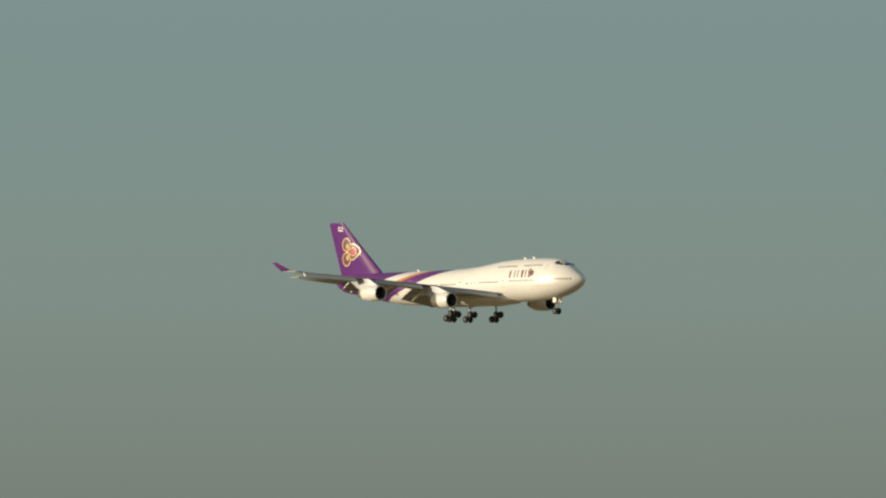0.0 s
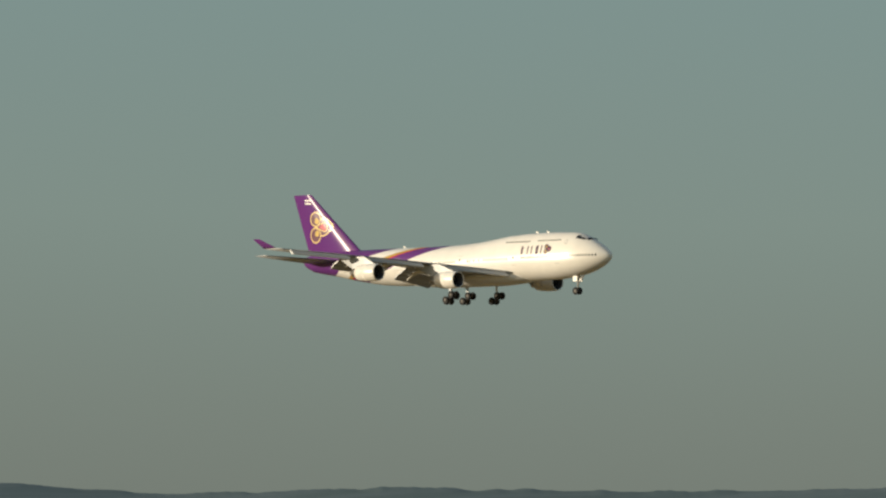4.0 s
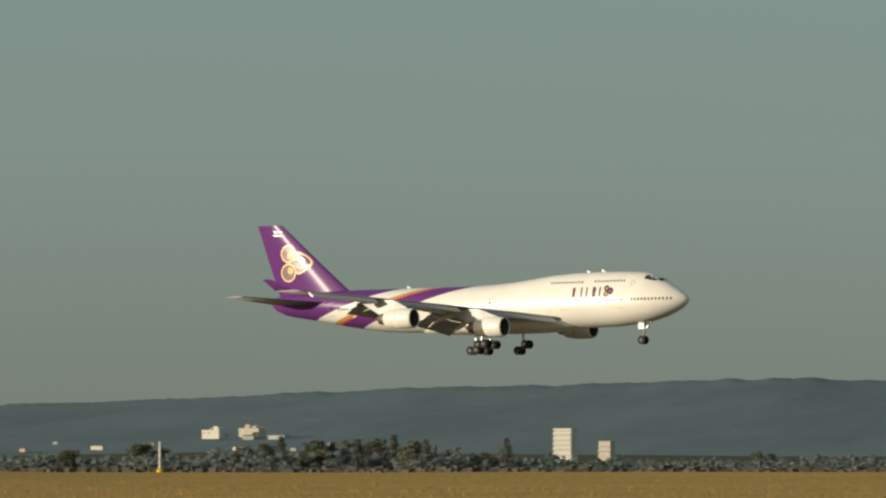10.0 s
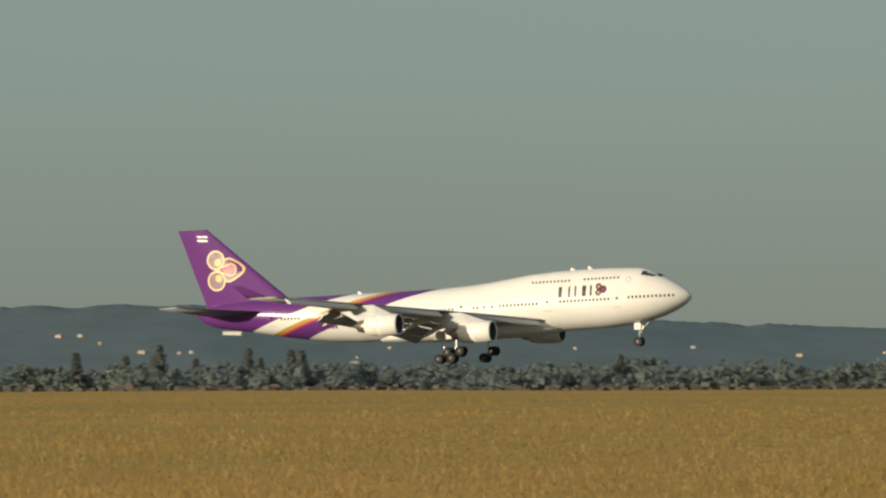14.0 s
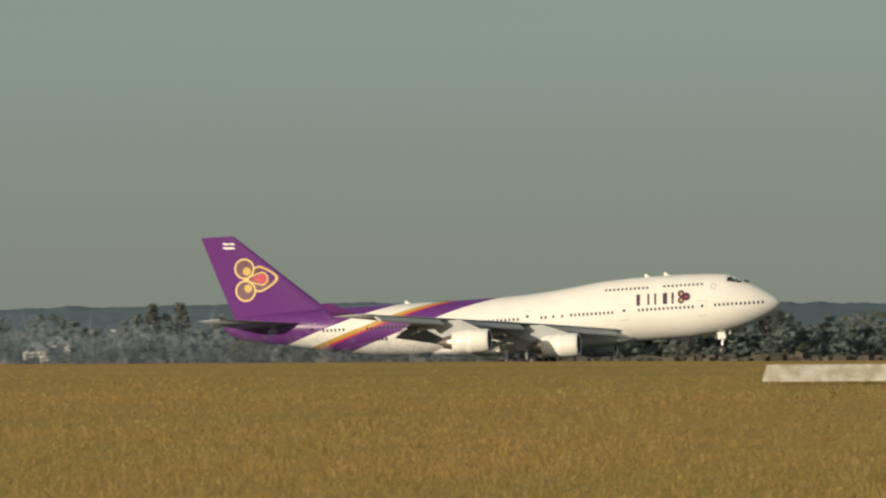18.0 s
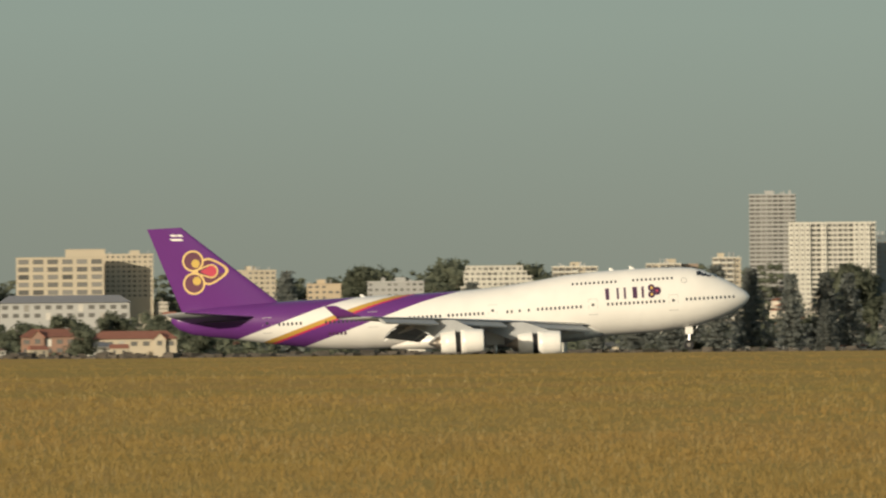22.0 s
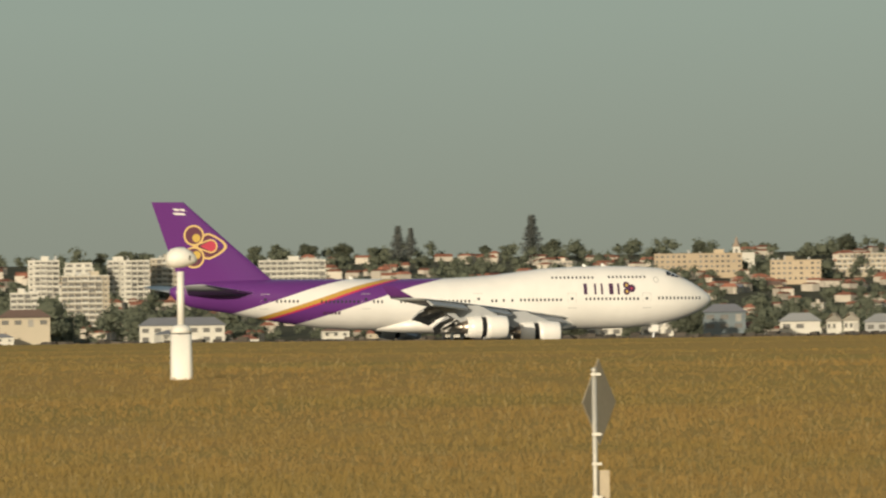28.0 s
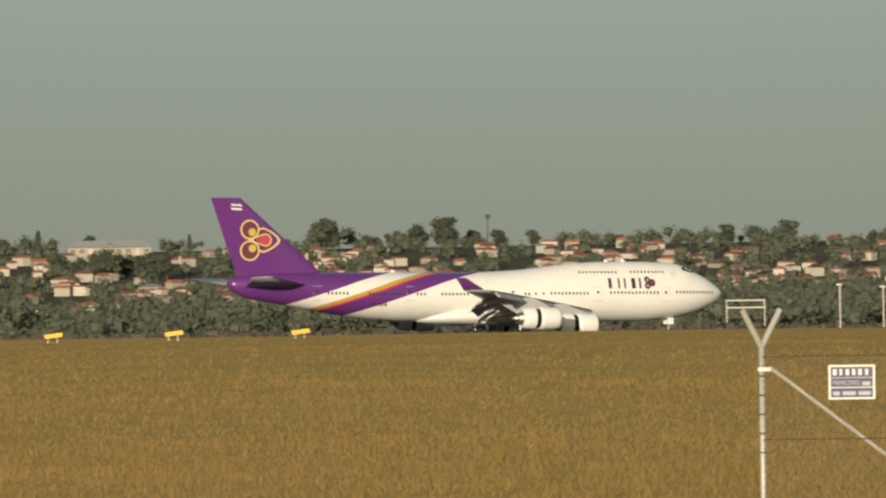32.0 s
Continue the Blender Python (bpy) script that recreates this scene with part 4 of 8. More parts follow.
def masts():
    thin_mast("slim white mast standing on a grassy mound", -35.791, 430, 0.487, 0.045, (STEEL, WHITE_MAST), split=0.58)
    t, h = thin_mast("white post with a yellow foot on the grass", -33.461, 960, 0.138, 0.07, (WHITE_MAST, WHITE_MAST), "marker_post")
    part("foot", lathe(bmesh.new(), [(0.25, 0), (0.25, h * 0.28), (0.1, h * 0.33)], "z", n=12), SIGN_YELLOW, t, "yellow foot")
    thin_mast("slim white post on the shore", -40.769, 900, 0.229, 0.06, (WHITE_MAST, WHITE_MAST))
    thin_mast("thin red and white marker mast", -18.379, 1300, 0.272, 0.09, (SAFETY_RED, SAFETY_RED, WHITE_MAST, WHITE_MAST))
    thin_mast("short white post beside the runway", -19.774, 1300, 0.099, 0.12, (WHITE_MAST, WHITE_MAST))
    # shore beacon platform
    d = 1250.0
    base = stand(-46.25, d, 0.1)
    t = thing("beacon_platform", "white steel platform on a lattice stem with railings", "platform", base, 46.25)
    z = up(0.225, d) - base.z
    bm = bmesh.new()
    for sx in (-0.7, 0.9):
        for sy in (-0.6, 0.6):
            tube(bm, (sx, sy, 0), (sx, sy, z), 0.1, n=6)
    for k in range(int(z)):
        tube(bm, (-0.7, -0.6, k), (0.9, -0.6, k + 1), 0.05, n=5)
    part("stem", bm, WHITE_MAST, t)
    part("deck", boxes((-2.0, -1.2, z, 2.0, 1.2, z + 0.25)), WHITE_MAST, t)
    for x0, x1 in ((-2.0, -0.4), (0.4, 2.0)):
        bm = bmesh.new()
        for x in (x0, (x0 + x1) / 2, x1):
            tube(bm, (x, -1.15, z + 0.25), (x, -1.15, z + 1.2), 0.06, n=5)
        for dz in (0.7, 1.2):
            tube(bm, (x0, -1.15, z + dz), (x1, -1.15, z + dz), 0.06, n=5)
        part("railing", bm, WHITE_MAST, t)
    part("cabinet", boxes((0.6, -0.8, z + 0.25, 1.7, 0.6, z + 1.7)), WHITE_MAST, t)


def glide_mast():
    d = 1330.0
    base = stand(-19.555, d, 0.05)
    t = thing("antenna_mast", "red and white lattice glide-slope mast with three antenna boxes", "mast", base, 19.555)
    h, w = up(0.457, d) - base.z, 0.58
    corners = [(-w, -0.4), (w, -0.4), (0, 0.7)]
    n = 9
    for k in range(n):
        a, b = h * k / n, h * (k + 1) / n
        m = SAFETY_RED if k < 2 or k > 5 else WHITE_MAST
        bm = bmesh.new()
        for (x0, y0), (x1, y1) in zip(corners, corners[1:] + corners[:1]):
            tube(bm, (x0, y0, a), (x0, y0, b), 0.07, n=6)
            tube(bm, (x0, y0, a), (x1, y1, b), 0.04, n=5)
            tube(bm, (x0, y0, b), (x1, y1, b), 0.04, n=5)
        part("lattice_bay", bm, m, t)
    for k in (0.13, 0.5, 0.87):
        part("antenna_box", boxes((-1.55, -0.5, h * k - 0.28, -1.05, 0.2, h * k + 0.28)), WHITE_MAST, t, "white antenna box")
        part("arm", boxes((-1.05, -0.3, h * k - 0.15, -0.5, 0.0, h * k + 0.15)), BLACK_CABLE, t)


def barriers():
    d = 1310.0
    for k in range(7):
        az = -19.558 + 0.0595 * k
        p = stand(az, d)
        p.z = up(-0.012, d)
        t = thing("barrier_block", ("red" if k % 2 == 0 else "white") + " plastic barrier block in a row on the grass", "barrier", p, -az, group="row of barrier blocks")
        bm = bmesh.new()
        rings(bm, [[Vector((x, y, z)) for x, y in ((-0.68, -w), (0.68, -w), (0.68, w), (-0.68, w))] for z, w in ((-1.6, 0.4), (0.25, 0.35), (0.5, 0.2), (0.95, 0.17))])
        part("shell", bm, SAFETY_RED if k % 2 == 0 else WHITE_MAST, t)
        if k in (4, 5):
            part("lamp", lathe(bmesh.new(), [(0.22, 0.93), (0.26, 1.1), (0.12, 1.3)], "z", n=10), WHITE_MAST, t, "white barrier lamp")


def gable_marker(az0, az1, d, el0, el1):
    az = (az0 + az1) / 2
    p = stand(az, d)
    w, h = d * radians(az1 - az0), d * radians(el1 - el0)
    p.z = up(el0, d)
    t = thing("gable_marker", "weathered white concrete wedge marker lying in the grass", "marker", p, -az, group="white wedge markers")
    bm = bmesh.new()
    v = [bm.verts.new(q) for q in ((-w / 2, -0.45, -0.1), (w / 2, -0.45, -0.1), (w / 2, 0.45, -0.1), (-w / 2, 0.45, -0.1), (-w / 2 + 0.13, -0.05, h), (w / 2 - 0.02, -0.05, h), (w / 2 - 0.02, 0.05, h), (-w / 2 + 0.13, 0.05, h))]
    for f in ((0, 3, 2, 1), (4, 5, 6, 7), (0, 1, 5, 4), (1, 2, 6, 5), (2, 3, 7, 6), (3, 0, 4, 7)):
        bm.faces.new([v[i] for i in f])
    bmesh.ops.bevel(bm, geom=bm.edges[:], offset=0.015, segments=1, affect='EDGES')
    part("slab", bm, CONCRETE, t)


def visibility_sensor():
    d = 262.0
    p = stand(13.545, d, 0.05)
    t = thing("visibility_sensor", "white instrument with a rounded head on a post and box", "instrument", p, -13.545)

    def z(el):
        return up(el, d) - p.z

    b0, b1 = 0.0, z(0.04)
    bm = bmesh.new()
    rings(bm, [[Vector((r * math.copysign(abs(math.cos(a)) ** 0.5, math.cos(a)), r * math.copysign(abs(math.sin(a)) ** 0.5, math.sin(a)), zz)) for a in np.linspace(0, 2 * math.pi, 25)[:-1]] for zz, r in ((b0, 0.235), (0.1, 0.24), (b1 - 0.02, 0.225))])
    part("cabinet", bm, WHITE_MAST, t, smooth=True)
    part("seam", lathe(bmesh.new(), [(0.2, b1 - 0.03), (0.235, b1 - 0.025), (0.235, b1), (0.2, b1)], "z", n=20), BLACK_CABLE, t, "dark seam")
    bm = lathe(bmesh.new(), [(0.225, b1), (0.22, b1 + 0.08), (0.17, b1 + 0.15), (0.09, b1 + 0.18)], "z", n=20)
    part("cap", bm, WHITE_MAST, t, smooth=True)
    top = z(0.33)
    part("post", tube(bmesh.new(), (0, 0, b1 + 0.15), (0, 0, top), 0.075, n=16), WHITE_MAST, t, smooth=True)
    bm = bmesh.new()
    c = z(0.388)
    rings(bm, [[Vector((x, r * math.cos(a), c + up_ + r * (0.95 if math.sin(a) > 0 else 0.85) * math.sin(a))) for a in np.linspace(0, 2 * math.pi, 21)[:-1]] for x, r, up_ in ((-0.30, 0.05, 0.0), (-0.28, 0.14, 0.0), (-0.2, 0.22, 0.01), (-0.08, 0.25, 0.02), (0.08, 0.24, 0.03), (0.2, 0.19, 0.02), (0.3, 0.12, 0.0), (0.36, 0.05, -0.02))])
    part("head", bm, WHITE_MAST, t, "white rounded sensor head", smooth=True)
    part("slot", boxes((0.19, -0.2, c - 0.02, 0.22, -0.16, c + 0.08)), BLACK_CABLE, t)


def sign_post():
    d = 108.0
    p = stand(15.484, d, 0.05)
    t = thing("sign_post", "steel post carrying a diamond sign seen from behind", "sign", p, -15.484)
    h = up(-0.155, d) - p.z
    part("post", tube(bmesh.new(), (0, 0, 0), (0, 0, h), 0.022, n=12), STEEL, t, smooth=True)
    part("post_cap", lathe(bmesh.new(), [(0.026, h - 0.015), (0.027, h + 0.008), (0.01, h + 0.016)], "z", n=12), STEEL, t)
    zc = up(-0.31, d) - p.z
    bm = bmesh.new()
    q = [(0.042 + 0.15 * a, 0.37 + 0.32 * a, zc + 0.385 * b) for a, b in ((-1, 0), (0, 1), (1, 0), (0, -1))]
    lo = [bm.verts.new(v) for v in q]
    hi = [bm.verts.new((x - 0.006, y + 0.003, z)) for x, y, z in q]
    bm.faces.new(lo)
    bm.faces.new(hi[::-1])
    for i in range(4):
        bm.faces.new((lo[i], hi[i], hi[(i + 1) % 4], lo[(i + 1) % 4]))
    part("diamond_plate", bm, PLATE_DULL, t, "dull grey back of a diamond sign")
    zz = up(-0.72, d) - p.z
    bm = boxes((0.02, 0.04, zz - 0.3, 0.125, 0.055, zz + 0.17))
    part("lower_plate", bm, PLATE_DULL, t, "dull grey back of a lower plate")
    for el in (-0.178, -0.46, -0.6, -0.755):
        z = up(el, d) - p.z
        part("clip", boxes((-0.028, -0.03, z - 0.012, 0.06, 0.035, z + 0.012)), STEEL, t, "steel clip")


def fence():
    d = 97.0
    p = stand(23.912, d, 0.0)
    t = thing("security_fence", "chain-link airport fence with a braced galvanised corner post", "fence", p, -23.912)

    def z(el):
        return up(el - 0.029, d) - p.z

    ztop = z(-0.06)
    step = 3.0
    for k in range(2):
        part("post", tube(bmesh.new(), (k * step, 0, -0.1), (k * step, 0, ztop), 0.024, n=12), STEEL, t, smooth=True)
        bm = bmesh.new()
        for sgn in (-1, 1):
            tube(bm, (k * step, 0, ztop - 0.01), (k * step + sgn * 0.15, sgn * 0.12, ztop + 0.29), 0.024, n=8)
        part("barbed_wire_arm", bm, STEEL, t, "forked arm for barbed wire")
    bm = tube(bmesh.new(), (0.06, 0.02, z(-0.158)), (1.75, 0.02, z(-0.93)), 0.016, n=8)
    part("brace", bm, STEEL, t, "slanting brace")
    part("brace_clamp", boxes((-0.03, -0.03, z(-0.178), 0.07, 0.03, z(-0.16))), STEEL, t)
    for el in (-0.11, -0.5, -0.9):
        part("strain_wire", tube(bmesh.new(), (0, -0.03, z(el)), (step, -0.03, z(el)), 0.004, n=5), BLACK_CABLE, t, "dark strain wire")
    for el in (-0.2, -0.29, -0.38, -0.47, -0.56):
        part("tie", tube(bmesh.new(), (0, 0, z(el) - 0.006), (0, 0, z(el) + 0.006), 0.027, n=10), BLACK_CABLE, t)
    bm = bmesh.new()
    zt, zb, pitch = z(-0.11), -0.02, 0.06
    hgt = zt - zb
    for k in range(int(-hgt / pitch), int(step / pitch)):
        x = k * pitch
        for x0, x1 in ((x, x + hgt), (x + hgt, x)):
            a, b = Vector((x0, -0.03, zb)), Vector((x1, -0.03, zt))
            lo, hi = 0.0, 1.0
            dx = b.x - a.x
            t0, t1 = sorted(((0 - a.x) / dx, (step - a.x) / dx))
            lo, hi = max(lo, t0), min(hi, t1)
            if hi - lo > 0.02:
                tube(bm, a.lerp(b, lo), a.lerp(b, hi), 0.0012, n=3, cap=False)
    part("chain_link", bm, WIRE, t, "fine chain-link mesh")
    x0, x1, z0, z1 = d * radians(0.312), d * radians(0.531), z(-0.315), z(-0.153)
    plate = part("notice_plate", boxes((x0, -0.055, z0, x1, -0.045, z1)), WHITE_MAST, t, "white notice plate with dark bars")
    w, h = x1 - x0, z1 - z0
    part("bar", boxes((x0 + 0.05 * w, -0.059, z0 + 0.635 * h, x1 - 0.05 * w, -0.055, z0 + 0.94 * h)), SIGN_BLUE, plate)
    part("bar", boxes((x0 + 0.05 * w, -0.059, z0 + 0.36 * h, x1 - 0.05 * w, -0.055, z0 + 0.62 * h)), SIGN_BLUE, plate)
    part("bar", boxes((x0 + 0.05 * w, -0.059, z0 + 0.06 * h, x1 - 0.05 * w, -0.055, z0 + 0.33 * h)), SIGN_BLUE, plate)
    for a, b in ((0.1, 0.21), (0.24, 0.33), (0.37, 0.48), (0.51, 0.61), (0.64, 0.75), (0.79, 0.89)):
        part("bar", boxes((x0 + a * w, -0.062, z0 + 0.70 * h, x0 + (b - 0.035) * w, -0.059, z0 + 0.88 * h)), WHITE_MAST, plate)
    for a, b, c in ((0.72, 0.9, 0.40), (0.1, 0.24, 0.12), (0.3, 0.58, 0.12), (0.64, 0.9, 0.12)):
        part("bar", boxes((x0 + a * w, -0.062, z0 + c * h, x0 + b * w, -0.059, z0 + (c + 0.11) * h)), PALE_BLUE, plate)
    text = bpy.data.curves.new("lettering", 'FONT')
    text.body, text.size, text.extrude = "FENCING", 0.19 * h, 0.001
    draft = new("lettering_draft", text)
    bpy.context.view_layer.update()
    mesh = bpy.data.meshes.new_from_object(draft.evaluated_get(bpy.context.evaluated_depsgraph_get()))
    bpy.data.objects.remove(draft)
    wide = max(v.co.x for v in mesh.vertices)
    mesh.transform(Matrix.Translation((x0 + 0.1 * w, -0.061, z0 + 0.42 * h)) @ Matrix.Rotation(radians(90), 4, 'X') @ Matrix.Diagonal((0.56 * w / wide, 1, 1, 1)))
    mesh.materials.clear()
    mesh.materials.append(PALE_BLUE)
    new("lettering", mesh).parent = plate


def taxi_boards():
    for k, (az, el) in enumerate(((20.04, 0.008), (20.583, 0.008), (21.15, 0.011), (21.745, 0.011))):
        d = 480.0
        p = stand(az, d)
        p.z = min(p.z, up(-0.03, d))
        t = thing("taxiway_board", "small leaning yellow board on short white legs in the grass", "sign", p, -az, group="yellow boards in the grass")
        zb = up(el, d) - p.z - 0.085
        for x in (-0.2, 0.16):
            part("leg", boxes((x - 0.012, -0.02, -0.2, x + 0.012, 0.02, zb + 0.02)), WHITE_MAST, t)
        part("bracket", boxes((-0.26, 0.02, zb - 0.1, 0.2, 0.06, zb - 0.03)), BLACK_CABLE, t, "dark bracket")
        bm = boxes((-0.36, -0.05, zb, 0.38, 0.05, zb + 0.165))
        bmesh.ops.bevel(bm, geom=bm.edges[:], offset=0.02, segments=2, affect='EDGES')
        cap = boxes((-0.4, -0.055, zb - 0.03, -0.33, 0.055, zb + 0.11))
        for q in (bm, cap):
            bmesh.ops.rotate(q, verts=q.verts[:], cent=(0, 0, zb + 0.08), matrix=Matrix.Rotation(radians(-7), 3, 'Y'))
        part("board", bm, SIGN_YELLOW, t)
        part("end_cap", cap, BLACK_CABLE, t)


def shrub_mound():
    """A low dirt mound with dry shrubs on it."""
    rng = np.random.default_rng(11)
    p = stand(-36.03, 395, 0.3)
    t = thing("dirt_mound", "brown dirt mound grown with dry shrubs", "mound", p, 36.05)
    v, f = [], []
    nx, ny = 26, 10
    for i in range(nx):
        for j in range(ny):
            x, y = -5 + 8.6 * i / (nx - 1), -2.5 + 5 * j / (ny - 1)
            h = 0.62 * max(0, 1 - (y / 2.5) ** 2) * min(1, (3.6 - x) / 3.0) + rng.uniform(-0.05, 0.05)
            v.append((x, y, max(-0.2, h)))
    f = [(i * ny + j, (i + 1) * ny + j, (i + 1) * ny + j + 1, i * ny + j + 1) for i in range(nx - 1) for j in range(ny - 1)]
    mesh_of("mound", v, f, BROWN_TRIM, t, smooth=True)
    for x, y, s in ((-2.6, -0.6, 0.55), (-0.1, -0.8, 0.75), (-3.8, -0.2, 0.4), (1.4, -0.6, 0.35), (0.6, 0.1, 0.4), (-1.5, 0.0, 0.35)):
        v, f = [], []
        for k in range(150):
            c = rng.normal(0, 1, 3)
            c = c / np.linalg.norm(c) * s * rng.uniform(0.5, 1) * np.array([1.0, 0.8, 0.75])
            a, b = rng.normal(0, 0.09, 3), rng.normal(0, 0.09, 3)
            q = np.array([x, y, 0.62 * min(1, (3.6 - x) / 3.0) + s * 0.25])
            n = len(v)
            v += [tuple(q + c), tuple(q + c + a), tuple(q + c + b)]
            f.append((n, n + 1, n + 2))
        mesh_of("shrub", v, f, SHRUB, t, "dry brownish shrub")


SMOKE = material("thin_tyre_smoke", (0.52, 0.60, 0.66), rough=1.0, vary=0.05, scale=0.5, gloss=0.0, thin=0.5)
veil = SMOKE.node_tree.nodes.new("ShaderNodeBsdfTransparent")
blend = SMOKE.node_tree.nodes.new("ShaderNodeMixShader")
blend.inputs[0].default_value = 0.075
smoke_out = SMOKE.node_tree.nodes["Material Output"]
SMOKE.node_tree.links.new(smoke_out.inputs[0].links[0].from_socket, blend.inputs[2])
SMOKE.node_tree.links.new(veil.outputs[0], blend.inputs[1])
SMOKE.node_tree.links.new(blend.outputs[0], smoke_out.inputs[0])
PUFFS = []


def tyre_smoke():
    """Thin bluish smoke that the tyres raise where they meet the runway, in loose puffs."""
    rng = np.random.default_rng(77)
    for k in range(8):
        x = -352 + 15.5 * k
        t = thing("smoke_puff", "thin bluish puff of tyre smoke over the runway", "smoke", (x, RUNWAY_Y, -14.0), 0, group="puffs of tyre smoke")
        n = 1500
        c = rng.normal(0, 1, (n, 3)) * np.array([6.5, 3.5, 1.7]) + np.array([0, 0, 2.2])
        c[:, 2] = np.abs(c[:, 2])
        a, b = rng.normal(0, 0.5, (n, 3)), rng.normal(0, 0.5, (n, 3))
        v = np.stack([c + a, c + b, c - a - b], 1).reshape(-1, 3)
        ob = mesh_of("puff", v.tolist(), [(3 * i, 3 * i + 1, 3 * i + 2) for i in range(n)], SMOKE, t)
        tagged(ob, kind="stuff")
        PUFFS.append((t, x, 16.75 + 0.19 * k))


def roadside_posts():
    """Pale light posts and a low gantry beyond the fence line."""
    for az, el in ((24.284, 0.192), (24.488, 0.180)):
        t, h = thin_mast("pale slim light post before dark trees", az, 1700, el, 0.08, (WHITE_MAST, WHITE_MAST), "light_post")
        part("lamp_head", boxes((-0.5, -0.2, h, 0.3, 0.2, h + 0.22)), SIGN_BACK, t, "small grey lamp head")
    d = 1700.0
    p = stand(23.84, d)
    t = thing("gantry", "low grey steel gantry with two rails", "gantry", p, -23.84)
    top, half = up(0.128, d) - p.z, d * radians(0.089)
    for x in (-half, half):
        part("leg", tube(bmesh.new(), (x, 0, -0.1), (x, 0, top), 0.09, n=8), SIGN_BACK, t)
    for z in (top, top - 1.0):
        part("rail", boxes((-half - 0.1, -0.08, z - 0.08, half + 0.1, 0.08, z + 0.08)), SIGN_BACK, t)


GULLS = []


def gulls():
    """Four dark birds gliding low beyond the runway, wings raised."""
    for k, (az, el) in enumerate(((-5.31, 0.377), (-5.228, 0.399), (-6.125, 0.379), (-4.477, 0.396))):
        d = 1150.0
        p = polar(az, d, up(el, d))
        t = thing("bird", "small dark bird gliding with raised wings", "bird", p, -az + 20 * k, group="birds over the airfield")
        part("body", lathe(bmesh.new(), [(0.01, -0.3), (0.07, -0.18), (0.09, 0.0), (0.06, 0.16), (0.05, 0.24), (0.01, 0.32)], "y", (0, 0, 0), 10), BIRD, t, smooth=True)
        for sgn in (-1, 1):
            bm = bmesh.new()
            rings(bm, [[Vector((sgn * x, y + c * q, z + h)) for q, h in ((0.5, 0.0), (0.0, 0.03), (-0.5, 0.0), (0.0, -0.02))] for x, y, z, c in ((0.04, 0, 0.02, 0.24), (0.24, 0.03, 0.26, 0.22), (0.42, -0.05, 0.44, 0.08))])
            bmesh.ops.recalc_face_normals(bm, faces=bm.faces)
            part("wing", bm, BIRD, t)
        part("tail", boxes((-0.06, -0.42, -0.01, 0.06, -0.26, 0.015)), BIRD, t)
        GULLS.append((t, az, el, d, -az + 20 * k))


def low_shed():
    d = 1000.0
    p = stand(-34.46, d)
    t = thing("low_shed", "low dark shed on the airfield beyond the grass", "shed", p, 34.46)
    h = up(0.02, d) - p.z
    part("wall", boxes((-2.6, -1.5, -0.3, 2.6, 1.5, h - 0.15)), BROWN_TRIM, t)
    part("roof", boxes((-2.75, -1.7, h - 0.15, 2.75, 1.7, h)), SIGN_BACK, t, "flat grey roof")


tyre_smoke()
low_shed()
camera_pole()
masts()
glide_mast()
barriers()
gable_marker(-9.956, -9.34, 300, -0.089, -0.028)
gable_marker(18.397, 18.993, 340, -0.056, -0.001)
visibility_sensor()
sign_post()
fence()
taxi_boards()
shrub_mound()
roadside_posts()
gulls()

# ---- the far shore: buildings ----
# Window tones are raised to mix the distance haze into the glass.
GLASS = material("window_glass", (0.16, 0.155, 0.145), rough=0.25, vary=0.3, scale=0.3, island=0.6)
PANE = material("window_pane_glass", (0.16, 0.155, 0.145), rough=0.25, vary=0.3, scale=0.3, rand=0.6)
CURTAIN = material("pale_curtains", (0.42, 0.40, 0.36), rough=0.6, vary=0.2, scale=0.5, rand=0.6)
ROOF_GREY = material("grey_flat_roof", (0.28, 0.27, 0.26), rough=0.8, vary=0.15, scale=0.3)
WALLS = {
    "white": material("white_render_wall", (0.56, 0.54, 0.48), rough=0.8, vary=0.1, scale=0.2, rand=0.1),
    "cream": material("cream_render_wall", (0.44, 0.385, 0.295), rough=0.85, vary=0.1, scale=0.2, rand=0.12),
    "tan": material("tan_brick_wall", (0.42, 0.34, 0.24), rough=0.9, vary=0.12, scale=0.25, rand=0.12),
    "pink": material("pinkish_render_wall", (0.45, 0.33, 0.27), rough=0.85, vary=0.1, scale=0.2),
    # Brick and brown are lifted for haze; brown also stands for shaded flanks.
    "brick": material("red_brown_brick_wall", (0.29, 0.182, 0.135), rough=0.9, vary=0.15, scale=0.3, rand=0.15),
    "brown": material("brown_brick_and_shade_wall", (0.29, 0.225, 0.175), rough=0.9, vary=0.15, scale=0.3),
    "grey": material("grey_concrete_wall", (0.36, 0.36, 0.35), rough=0.85, vary=0.12, scale=0.25, rand=0.12),
    "glass": material("dark_curtain_wall", (0.15, 0.18, 0.195), rough=0.2, vary=0.2, scale=0.2),
}
MAST_STEEL = material("weathered_steel", (0.15, 0.15, 0.15), rough=0.7, vary=0.15, scale=0.5)
HOTEL_WHITE = material("warm_white_hotel_wall", (0.64, 0.61, 0.53), rough=0.8, vary=0.1, scale=0.2, rand=0.06)
UNIT = {}


def unit_box():
    """One shared box, a metre wide and high, for panes, slabs and rails."""
    if "box" not in UNIT:
        me = bpy.data.meshes.new("unit")
        bm = boxes((-0.5, -0.5, 0, 0.5, 0.5, 1))
        bm.to_mesh(me)
        bm.free()
        UNIT["box"] = me
    return UNIT["box"]


UNIT_BY_MAT = {}


